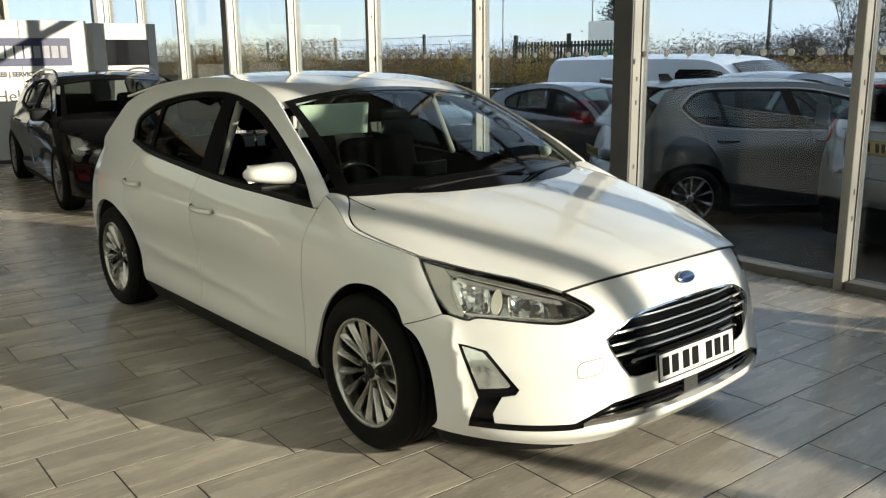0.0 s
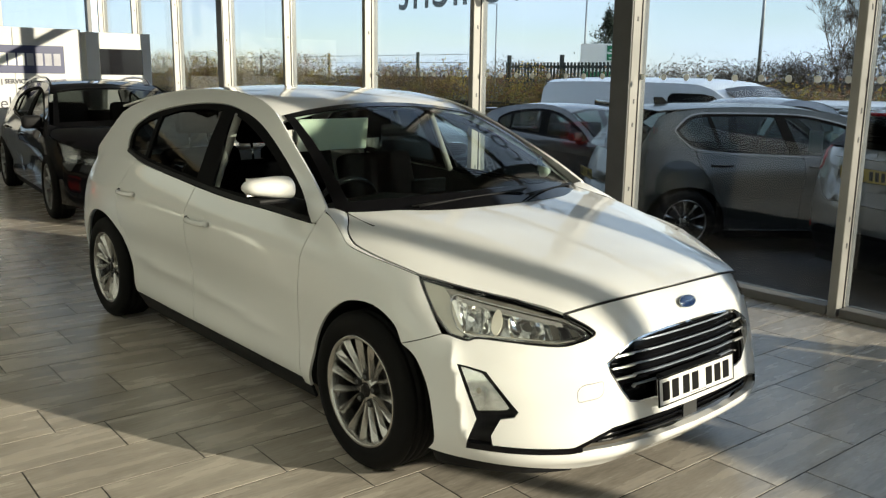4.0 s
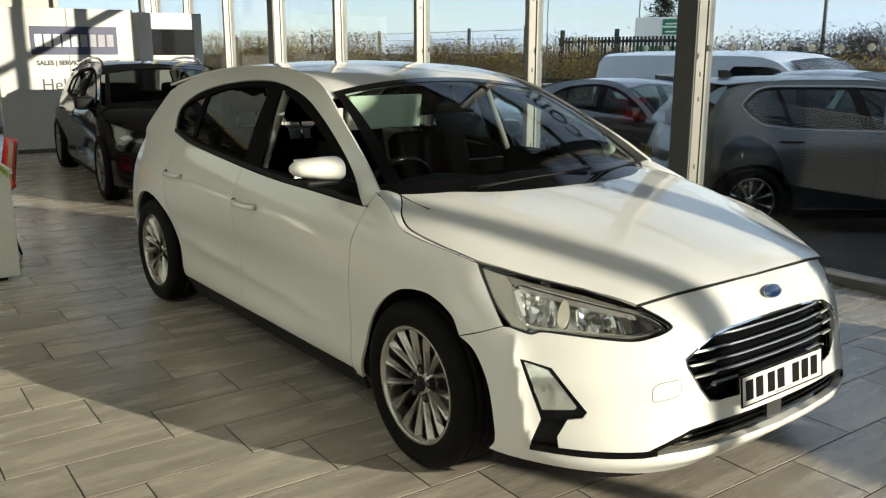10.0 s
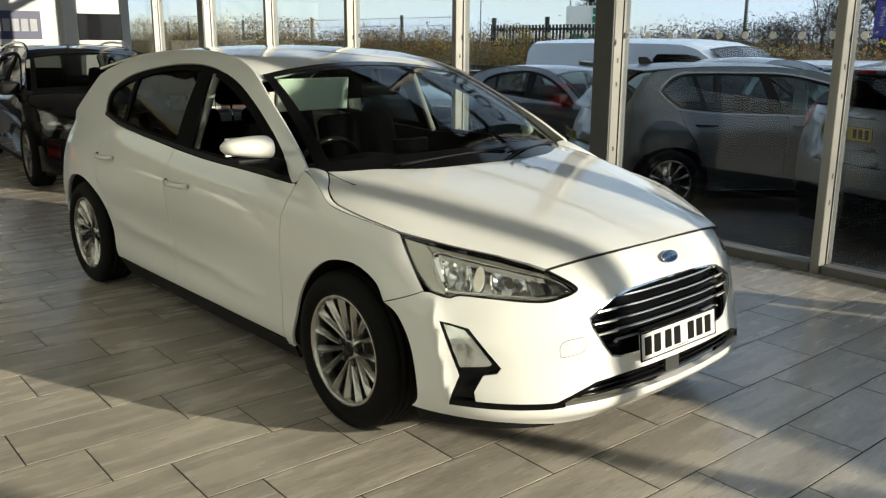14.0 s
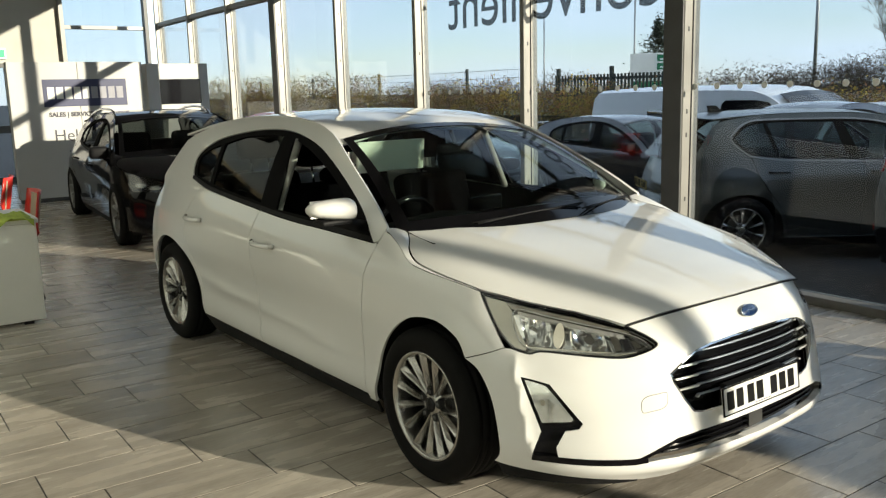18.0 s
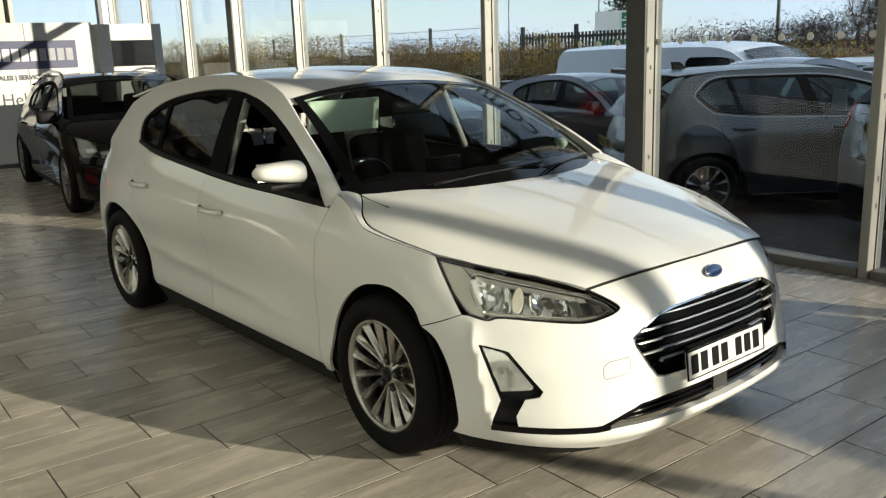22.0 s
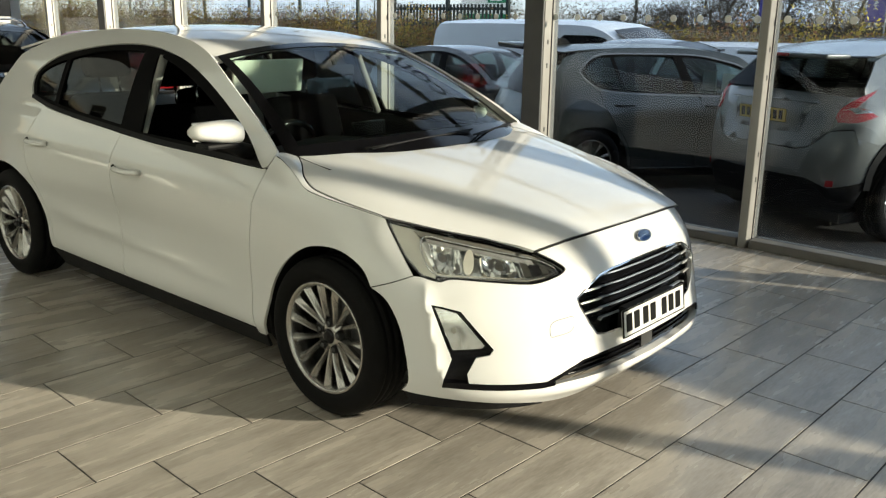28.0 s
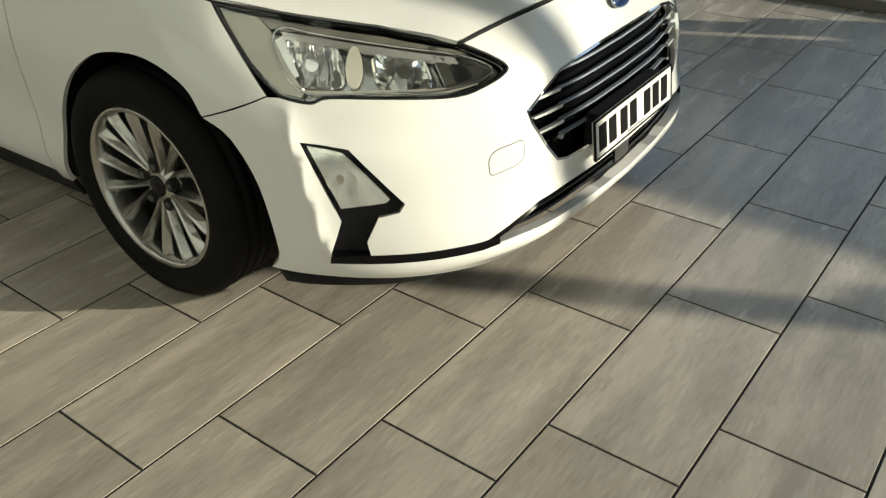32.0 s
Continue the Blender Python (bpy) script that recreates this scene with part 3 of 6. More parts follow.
def windscreen(w, v):
    """w from side to side, -1 to 1; v from the bottom edge, 0, to the top, 1."""
    b = (1.02 + 0.27 * (1 - abs(w) ** 2.2), 0.745 * w, 0.925 + 0.035 * (1 - w * w))
    t = (0.325 - 0.06 * (w * w) - 0.10 * (1 - w * w) + 0.06, 0.585 * w, 1.302 + 0.052 * (1 - w * w))
    s = 0.035 * 4 * v * (1 - v)
    p = [p0 + (p1 - p0) * v for p0, p1 in zip(b, t)]
    return (p[0] + s * 0.4, p[1], p[2] + s * 0.8)


def rear_screen(w, v):
    b, t = (-2.00, 0.60 * w, 0.98), (-1.62, 0.52 * w, 1.285 + 0.02 * (1 - w * w))
    bow = 0.05 * (1 - w * w) * (1 - 0.5 * v)
    return tuple(p0 + (p1 - p0) * v - (bow if i == 0 else 0) for i, (p0, p1) in enumerate(zip(b, t)))


# ---- outlines of the white car's panels
WAIST = smooth_line([(0.954, 0.903), (0.614, 0.914), (0.223, 0.921), (-0.243, 0.945), (-0.876, 0.985), (-1.215, 1.030)], 8)
CANT = smooth_line([(-1.215, 1.030), (-1.272, 1.10), (-1.262, 1.175), (-1.054, 1.262), (-0.714, 1.316), (-0.392, 1.339), (-0.12, 1.329), (0.172, 1.278), (0.409, 1.199), (0.635, 1.098), (0.795, 1.010), (0.954, 0.903)], 6)
FRONT_CUT = smooth_line([(0.985, 0.909), (0.978, 0.86), (0.966, 0.794), (0.950, 0.68), (0.915, 0.531), (0.903, 0.383), (0.905, 0.235)], 4)
FRONT_ARCH = smooth_line([(1.612, 0.568), (1.563, 0.628), (1.453, 0.672), (1.345, 0.670), (1.254, 0.638), (1.142, 0.556), (1.050, 0.442), (0.992, 0.307), (0.958, 0.208)], 5)
BUMPER_ARCH = smooth_line([(1.735, 0.213), (1.772, 0.272), (1.751, 0.43), (1.690, 0.53), (1.612, 0.568)], 5)
REAR_ARCH = smooth_line([(-1.745, 0.30), (-1.725, 0.45), (-1.64, 0.565), (-1.50, 0.645), (-1.34, 0.670), (-1.18, 0.645), (-1.045, 0.565), (-0.955, 0.43), (-0.925, 0.24)], 6)
REAR_CUT = smooth_line([(-0.885, 0.24), (-0.905, 0.40), (-0.965, 0.55), (-1.03, 0.66), (-1.055, 0.78), (-1.045, 0.90), (-1.02, 0.998)], 4)
MID_CUT = smooth_line([(-0.150, 0.235), (-0.150, 0.55), (-0.140, 0.75), (-0.125, 0.937)], 5)
LAMP = loop(straight([(1.603, 0.801), (1.858, 0.778), (2.138, 0.749), (2.337, 0.711)], 0.04), smooth_line([(2.337, 0.711), (2.417, 0.676), (2.450, 0.651), (2.420, 0.635), (2.374, 0.624)], 4),
            smooth_line([(2.374, 0.624), (2.287, 0.612), (2.106, 0.622), (1.972, 0.627), (1.919, 0.617), (1.835, 0.630)], 4), smooth_line([(1.835, 0.630), (1.745, 0.685), (1.666, 0.752), (1.603, 0.801)], 4))
FOG = loop(straight([(1.889, 0.546), (2.002, 0.526)]), smooth_line([(2.002, 0.526), (2.056, 0.471), (2.124, 0.400)], 4), straight([(2.124, 0.400), (2.108, 0.381), (2.055, 0.372), (2.020, 0.316), (2.028, 0.274), (1.925, 0.276), (1.962, 0.363), (1.889, 0.546)]))
MID = 2.95
GRILLE_HALF = [(MID, 0.636), (2.80, 0.633), (2.69, 0.626), (2.61, 0.614), (2.54, 0.585), (2.475, 0.552), (2.485, 0.520), (2.53, 0.455), (2.575, 0.407), (2.62, 0.397), (MID, 0.392)]
INTAKE_HALF = [(MID, 0.338), (2.60, 0.337), (2.49, 0.332), (2.42, 0.312), (2.31, 0.272), (2.30, 0.262), (2.42, 0.268), (2.70, 0.262), (MID, 0.258)]


def both_sides(half):
    """A closed outline round the nose from its right-hand half, top middle to bottom middle."""
    half = straight(half, 0.035)
    return loop(half, [(2 * MID - a, b) for a, b in half[::-1]])


def round_to_left(outline):
    return [(2 * MID - a, b) for a, b in outline][::-1]


GRILLE, INTAKE = both_sides(GRILLE_HALF), both_sides(INTAKE_HALF)
SHUT = [(0.94, -0.715), (1.02, -0.705), (1.10, -0.752), (1.161, -0.797), (1.235, -0.826), (1.311, -0.829), (1.437, -0.812), (1.583, -0.778), (1.733, -0.714), (1.905, -0.613), (2.051, -0.531)]
HOOD_HALF = loop(straight([(1.262, 0.0), (1.255, -0.21), (1.15, -0.499), (1.04, -0.635), (0.985, -0.705)], 0.05), smooth_line(SHUT[1:8], 4), straight(SHUT[7:], 0.05), smooth_line([(2.051, -0.531), (2.083, -0.385), (2.110, -0.2), (2.120, 0.0)], 4))
HOOD = loop(HOOD_HALF, [(a, -b) for a, b in HOOD_HALF[::-1]])


def wheel(parent, x, y, r=0.312, rim=0.218, side=-1, spokes=15, alloy=None, turn=0.0):
    """One road wheel, its outer face turned to side, with its axle at height r."""
    alloy = alloy or ALLOY
    def place(v):
        return [(a + x, b * -side + y, c + r) for a, b, c in v]
    flip = side > 0
    def add(name, v, f, m, p, smooth=True, label=""):
        return mesh_of(name, place(v), [q[::-1] for q in f] if flip else f, m, p, smooth, label)
    half = 0.1025
    barrel = [(rim + 0.002, -half + 0.008), (rim + 0.004, -half + 0.002), (rim - 0.004, -half + 0.0), (rim - 0.012, -half + 0.006), (rim - 0.016, -half + 0.02), (rim - 0.022, half - 0.02), (rim, half)]
    w = add("wheel", *lathe(barrel, 48), alloy, parent, label="silver multi-spoke alloy wheel")
    tyre = [(rim, -half + 0.012), (rim + 0.006, -half - 0.002), (rim + 0.03, -half - 0.012), (r - 0.04, -half - 0.010), (r - 0.018, -half), (r - 0.006, -half + 0.014), (r, -half + 0.03)]
    for k in range(4):                                  # grooves of the tread
        a = -0.055 + 0.036 * k
        tyre += [(r, a - 0.007), (r - 0.007, a - 0.005), (r - 0.007, a + 0.005), (r, a + 0.007)]
    tyre += [(r, half - 0.03), (r - 0.018, half), (rim + 0.02, half + 0.01), (rim, half - 0.01)]
    add("tyre", *lathe(tyre, 64), RUBBER, w, label="black rubber tyre")
    add("brake_disc", *lathe([(0.06, -0.01), (0.14, -0.01), (0.14, 0.012), (0.06, 0.012)], 32), BRAKE, w)
    add("wheel_back", *lathe([(0.004, 0.06), (rim - 0.02, 0.06), (rim - 0.02, 0.07), (0.004, 0.07)], 32), GAP, w)
    fifteen = spokes == 15
    hub = [(0.001, -0.068), (0.040, -0.068), (0.050, -0.062), (0.066, -0.050), (0.068, -0.03), (0.05, 0.02)]
    add("hub", *lathe(hub, 40), alloy, w)
    add("centre_cap", *lathe([(0.001, -0.0755), (0.022, -0.075), (0.0285, -0.072), (0.030, -0.064)], 28), PIANO if fifteen else LAMP_GREY, w)
    for k in range(spokes):
        # spokes in fives of three: one to the cap, and one on either side of it to a nut
        a = 2 * math.pi * (k + 0.5) / spokes + turn
        side_one = (0.0, 1.0, -1.0)[k % 3] if fifteen else 0.0
        lean = -0.20 * side_one if fifteen else 0.0
        if fifteen:
            a = 2 * math.pi * (k // 3) / 5 + 2 * math.pi / 15 * (0, 1, -1)[k % 3] + turn
        rows = ((0.046, 0.0080, -0.062), (0.075, 0.0090, -0.068), (0.11, 0.0100, -0.075), (0.15, 0.0125, -0.082), (0.183, 0.0175, -0.088), (0.198, 0.0190, -0.089), (rim - 0.009, 0.0120, -0.088))
        if not fifteen:
            rows = tuple((p * min(1.0, (rim - 0.009) / 0.208), q * 15 / spokes * 0.8, s) for p, q, s in rows)
        v, f = [], []
        for p, q, s in rows:
            ca, sa = math.cos(a + lean * max(0.0, 1 - p / 0.16)), math.sin(a + lean * max(0.0, 1 - p / 0.16))
            for off, lay in ((-q, s + 0.016), (-q * 0.35, s + 0.001), (0, s - 0.004), (q * 0.35, s + 0.001), (q, s + 0.016), (q * 0.8, s + 0.036), (-q * 0.8, s + 0.036)):
                v.append((ca * p - sa * off, lay, sa * p + ca * off))
        for i in range(len(rows) - 1):
            for j in range(7):
                b, c = i * 7 + j, i * 7 + (j + 1) % 7
                f.append((b, b + 7, c + 7, c))
        add("spoke", v, f, alloy, w, smooth=False)
    for k in range(5):
        a = 2 * math.pi * (k + 0.5) / 5 + turn
        cx, cz = 0.054 * math.cos(a), 0.054 * math.sin(a)
        v, f = lathe([(0.0005, -0.080), (0.0065, -0.079), (0.0095, -0.075), (0.0098, -0.05)], 6)
        nut = add("wheel_nut", [(p + cx, q, s + cz) for p, q, s in v], f, BRAKE, w, smooth=False)
        v, f = lathe([(0.0005, -0.0735), (0.0150, -0.0735), (0.0165, -0.071), (0.0165, -0.05)], 16)
        add("nut_pocket", [(p + cx, q, s + cz) for p, q, s in v], f, GAP, nut, smooth=False)
    return w


def number_plate(parent, m, material, wide=0.52, tall=0.111, label="white number plate with seven dark bars"):
    """A plate whose characters are plain bars. Its own x runs along the plate, z up, and it faces -y."""
    pl = part("number_plate", box((-wide / 2, -0.004, -tall / 2), (wide / 2, 0.004, tall / 2), 0.003, 1), material, parent, label)
    pl.matrix_basis = m
    k = tall / 0.111
    xs = (-0.213, -0.152, -0.080, -0.018, 0.078, 0.140, 0.202)
    for i, x in enumerate(xs):
        part("plate_bar", box((x * wide / 0.52 - 0.020, -0.0055, -0.036 * k), (x * wide / 0.52 + 0.020, -0.003, 0.036 * k)), PLATE_INK, pl)
    part("plate_maker_line", box((-0.05, -0.0055, -0.0455 * k), (0.05, -0.003, -0.043 * k)), INK, pl)
    rim = bmesh.new()
    for lo, hi in (((-wide / 2, -0.006, tall / 2 - 0.004), (wide / 2, 0, tall / 2)), ((-wide / 2, -0.006, -tall / 2), (wide / 2, 0, -tall / 2 + 0.004)), ((-wide / 2, -0.006, -tall / 2 + 0.004), (-wide / 2 + 0.004, 0, tall / 2 - 0.004)), ((wide / 2 - 0.004, -0.006, -tall / 2 + 0.004), (wide / 2, 0, tall / 2 - 0.004))):
        box(lo, hi, bm=rim)
    part("plate_frame", rim, PLATE_INK, pl)
    return pl


def shell(root, paint, warp=None, glassy=None, step=0.05, glazing=None, tail_on=True):
    """Doors, wings, frame, roof, bonnet and panes: the body that all the hatchbacks here share. warp bends it for another car."""
    def bent(fn):
        return fn if warp is None else (lambda a, b: warp(fn(a, b)))
    fl, sk, cb, rf, bn, ws, rs = (bent(f) for f in (flank, skin, cabin, roof, bonnet, windscreen, rear_screen))
    got = {}
    waist, cant, rear_cut, hole_list = glazing or (WAIST, CANT, REAR_CUT, None)
    back = rear_cut[-1]
    wing = loop(smooth_line([(0.998, 0.955), (1.04, 0.945), (1.10, 0.923), (1.165, 0.894), (1.235, 0.862), (1.311, 0.847), (1.437, 0.828), (1.603, 0.801)], 4), smooth_line([(1.603, 0.801), (1.666, 0.752), (1.745, 0.685), (1.800, 0.630)], 4),
                straight([(1.800, 0.630), (1.612, 0.568)]), FRONT_ARCH, straight([(0.958, 0.208), (0.905, 0.208), (0.905, 0.235)]), FRONT_CUT[::-1], straight([(0.985, 0.909), (0.998, 0.955)]))
    k = min(range(len(waist)), key=lambda i: abs(waist[i][0] + 0.125))
    hinge = (-0.125, waist[k][1])
    front_door = loop(FRONT_CUT[::-1][:-1], [(0.975, 0.906)], waist[:k] + [hinge], MID_CUT[::-1], straight([(-0.150, 0.235), (0.905, 0.235)], 0.06))
    j = min(range(len(waist)), key=lambda i: abs(waist[i][0] - back[0]))
    rear_door = loop(MID_CUT, waist[k + 1:j] + [back], rear_cut[::-1], straight([(-0.885, 0.24), (-0.150, 0.235)], 0.06))
    frame_side = loop(straight([(1.000, 0.958), (0.998, 0.972)]), smooth_line([(0.998, 0.972), (0.838, 1.069), (0.626, 1.177), (0.365, 1.300), (0.20, 1.352), (0.0, 1.383), (-0.4, 1.405), (-0.8, 1.395), (-1.15, 1.358), (-1.45, 1.295), (-1.60, 1.245)], 5),
                      smooth_line([(-1.60, 1.245), (-1.71, 1.12), (-1.80, 1.02), (-1.86, 0.955)], 4), smooth_line([(-1.86, 0.955), (-1.93, 0.86), (-1.90, 0.76), (-1.93, 0.66)], 4), straight([(-1.93, 0.66), (-1.62, 0.60)]), [q for q in REAR_ARCH if q[0] > -1.615], straight([(-0.925, 0.24), (-0.885, 0.24)]), rear_cut,
                      [q for q in waist if q[0] < back[0] - 0.01], cant, straight([(0.954, 0.903), (0.985, 0.912)]))
    tail = loop(smooth_line([(-1.62, 0.60), (-1.93, 0.66), (-2.15, 0.66), (-2.45, 0.66), (-2.75, 0.66)], 4), straight([(-2.75, 0.66), (-2.75, 0.20)], 0.05), smooth_line([(-2.75, 0.20), (-2.15, 0.20), (-1.90, 0.22), (-1.745, 0.30)], 4), [q for q in REAR_ARCH if q[0] < -1.60])
    tailgate = loop(smooth_line([(-2.75, 0.66), (-2.45, 0.66), (-2.05, 0.66)], 4), smooth_line([(-2.05, 0.66), (-2.02, 0.80), (-2.02, 0.95)], 4), smooth_line([(-2.02, 0.95), (-2.45, 0.965), (-2.75, 0.97)], 4), straight([(-2.75, 0.97), (-2.75, 0.66)], 0.05))
    tail_lamp = loop(smooth_line([(-1.86, 0.950), (-1.935, 0.86), (-1.905, 0.76), (-1.935, 0.66)], 4), straight([(-1.935, 0.66), (-2.045, 0.67)]), smooth_line([(-2.045, 0.67), (-2.015, 0.80), (-2.015, 0.945)], 4), straight([(-2.015, 0.945), (-1.86, 0.950)]))
    sill = loop(straight([(-0.885, 0.235), (0.905, 0.230)], 0.06), straight([(0.955, 0.203), (0.93, 0.14), (-0.89, 0.14), (-0.925, 0.236)], 0.06))
    for flip in (False, True):
        a = dict(parent=root, mirror=flip, step=step)
        got["wing", flip] = panel("front_wing", shrink(wing, 0.0022), fl, paint, **a)
        got["door", flip] = panel("front_door", shrink(front_door, 0.0022), fl, paint, **a)
        got["rear_door", flip] = panel("rear_door", shrink(rear_door, 0.0022), fl, paint, **a)
        panel("side_frame", shrink(frame_side, 0.002), sk, paint, **a)
        if tail_on:
            panel("rear_bumper", shrink(tail, 0.002), fl, paint, **a)
            panel("tailgate_half", shrink(tailgate, 0.002), fl, paint, **a)
            got["tail_lamp", flip] = panel("tail_lamp", shrink(tail_lamp, 0.003), fl, RED_LENS, parent=root, mirror=flip, step=0.04, label="red tail lamp lens")
        panel("side_sill", shrink(sill, 0.001), fl, DARK, **a, label="black plastic side sill")
        # inner skin, so that gaps look dark
        backing = straight([(-1.0, 0.20), (0.97, 0.20), (0.99, 0.90), (-0.9, 0.96), (-1.02, 0.9)], 0.12)
        panel("inner_skin", loop(backing), pushed(fl, 0.022), GAP, parent=root, mirror=flip, step=0.15, deep=0)
        # glass and black frames of the side windows
        ring = loop(waist, cant)
        front_hole = loop(straight([(0.70, 0.945), (0.0, 0.955)], 0.05), smooth_line([(0.0, 0.955), (-0.03, 1.10), (-0.085, 1.270), (-0.06, 1.292)], 4), smooth_line([(-0.06, 1.292), (0.15, 1.243), (0.38, 1.165), (0.56, 1.085), (0.70, 1.005), (0.725, 0.97)], 4), [(0.70, 0.945)])
        rear_hole = loop(straight([(-0.19, 0.972), (-0.80, 1.010), (-0.885, 1.018)], 0.05), straight([(-0.885, 1.018), (-0.93, 1.248)], 0.05), smooth_line([(-0.93, 1.248), (-0.70, 1.290), (-0.40, 1.312), (-0.22, 1.310)], 4), straight([(-0.22, 1.310), (-0.19, 0.972)], 0.05))
        corner_hole = loop(straight([(-0.935, 1.024), (-1.19, 1.050)], 0.05), smooth_line([(-1.19, 1.050), (-1.235, 1.11), (-1.225, 1.165), (-1.10, 1.215), (-0.975, 1.240)], 4), straight([(-0.975, 1.240), (-0.935, 1.024)], 0.05))
        if glazing:
            front_hole, rear_hole, corner_hole = hole_list
        holes_here = [front_hole, rear_hole, corner_hole]
        panel("window_frame", shrink(ring, 0.001), pushed(cb, 0.006), DASH, parent=root, mirror=flip, step=0.05, holes=holes_here, label="gloss black window surround")
        for nm, h in (("rear_door_glass", rear_hole), ("quarter_glass", corner_hole)) + (() if glassy is None else (("front_door_glass", front_hole),)):
            panel(nm, shrink(h, -0.006), pushed(cb, 0.014), glassy or TINTED, parent=root, mirror=flip, step=0.08, deep=0.004, label="tinted side glass")
        strip = loop([(p[0], p[1] - 0.004) for p in waist], [(p[0], p[1] + 0.016) for p in waist[::-1]])
        panel("waist_seal", strip, cb, DARK, parent=root, mirror=flip, step=0.08, deep=0.02, lift=0.006, label="black rubber waist seal")
        # wheel housings
        for ax in (1.365, -1.335):
            arc = [(ax + 0.405 * math.cos(t), 0.288 + 0.39 * math.sin(t)) for t in np.linspace(-0.35, math.pi + 0.35, 22)]
            v, f = [], []
            for px, pz in arc:
                for d in (0.02, 0.30):
                    q = np.array(flank(px, max(pz, 0.15)))
                    q = (px, q[1] + d, pz)
                    v.append(q if warp is None else warp(q))
            n = len(arc)
            f = [(2 * i, 2 * i + 1, 2 * i + 3, 2 * i + 2) for i in range(n - 1)] + [tuple(2 * i + 1 for i in range(n))]
            if flip:
                v = [(p, -q, s) for p, q, s in v]
            mesh_of("wheel_housing", v, f, GAP, root, True, "black wheel arch liner")
    # shoulder of the wing, up to the bonnet's edge
    low = [flank(x, z) for x, z in smooth_line([(0.985, 0.962), (1.04, 0.945), (1.10, 0.923), (1.165, 0.894), (1.235, 0.862), (1.311, 0.847), (1.437, 0.828), (1.583, 0.8045)], 6)]
    high = [bonnet(x, y) for x, y in smooth_line([(0.985, -0.709), (1.02, -0.709), (1.10, -0.756), (1.161, -0.801), (1.235, -0.830), (1.311, -0.833), (1.437, -0.816), (1.583, -0.782)], 6)]
    for s in (1, -1):
        v, f = [], []
        for a, b in zip(low, high):
            for t in np.linspace(0, 1, 5):
                q = [p0 + (p1 - p0) * t for p0, p1 in zip(a, b)]
                q[2] += 0.004 * math.sin(math.pi * t) * min(1, abs(a[1] - b[1]) / 0.05) - 0.001 * t
                q = tuple(q) if warp is None else warp(tuple(q))
                v.append((q[0], q[1] * s, q[2]))
        n = len(low)
        f = [(5 * i + j, 5 * i + j + 1, 5 * i + j + 6, 5 * i + j + 5) for i in range(n - 1) for j in range(4)]
        mesh_of("wing_shoulder", v, f if s < 0 else [q[::-1] for q in f], paint, root, True)
    hood = panel("bonnet", shrink(HOOD, 0.0022), bn, paint, root, step=step, out=(0, 0, 1))
    # turned-down edge of the bonnet over each headlamp
    above = straight([(1.603, -0.7705), (1.733, -0.714), (1.905, -0.613), (2.051, -0.531)], 0.03)
    below = straight([(1.603, 0.8035), (1.858, 0.7805), (2.138, 0.7515), (2.337, 0.7135)], 0.03)
    for s in (1, -1):
        v, n = [], 24
        for t in np.linspace(0, 1, n):
            p, q = bonnet(*above[round(t * (len(above) - 1))]), flank(*below[round(t * (len(below) - 1))])
            for k in (0.0, 0.5, 1.0):
                r = tuple(a + (b - a) * k for a, b in zip(p, q))
                r = r if warp is None else warp(r)
                v.append((r[0], r[1] * s, r[2]))
        f = [(3 * i + j, 3 * i + j + 1, 3 * i + j + 4, 3 * i + j + 3) for i in range(n - 1) for j in range(2)]
        mesh_of("bonnet_lip", v, f if s < 0 else [q[::-1] for q in f], paint, hood, True)
    # roof between the cant rails
    run = [(x, -cabin(x, z)[1]) for x, z in smooth_line([(0.365, 1.300), (0.20, 1.352), (0.0, 1.383), (-0.4, 1.405), (-0.8, 1.395), (-1.15, 1.358), (-1.45, 1.295), (-1.60, 1.245)], 4)]
    top = loop([(x, y) for x, y in run], [(-1.68, 0.50), (-1.80, 0.30), (-1.84, 0.0), (-1.80, -0.30), (-1.68, -0.50)], [(x, -y) for x, y in run[::-1]], smooth_line([(0.365, -run[0][1]), (0.31, -0.35), (0.285, 0.0), (0.31, 0.35), (0.365, run[0][1])], 4))
    panel("roof", top, rf, paint, root, step=step, out=(0, 0, 1))
    def rect(a, b, c, d, n=0.12):
        return loop(straight([(a, c), (b, c)], n), straight([(b, c), (b, d)], n), straight([(b, d), (a, d)], n), straight([(a, d), (a, c)], n))
    edge, clear = rect(-1.0, 1.0, -0.01, 1.0), rect(-0.93, 0.93, 0.10, 0.945)
    panel("windscreen", rect(-0.985, 0.985, 0.0, 0.99), ws, SCREEN if glassy is None else glassy, root, step=0.1, deep=0.0, label="clear laminated windscreen", out=(1, 0, 0.8))
    panel("windscreen_border", edge, ws, PIANO, root, step=0.1, deep=0.004, holes=[clear], lift=0.003, label="black windscreen border", out=(1, 0, 0.8))
    panel("rear_window", rect(-0.96, 0.96, 0.0, 0.97), rs, glassy or TINTED, root, step=0.15, deep=0.004, out=(-1, 0, 0.6))
    floor_pan = box((-1.90, -0.74, 0.17), (1.66, 0.74, 0.22)) if warp is None else None
    if floor_pan:
        part("floor_pan", floor_pan, GAP, root)
    return got


# ---- the white hatchback
CAR_AT = pose(-0.037, 0.035, 0, 0, 0, 2.0)
car = thing("white_hatchback", "white five-door hatchback parked on the grey plank tiles", "car", CAR_AT)
shell(car, WHITE_PAINT, step=0.027)
for sx, sy in ((1.35, -1), (1.35, 1), (-1.35, -1), (-1.35, 1)):
    wheel(car, sx, sy * 0.783, 0.309, 0.217, sy, turn=0.9 if sx > 0 else 0.4)

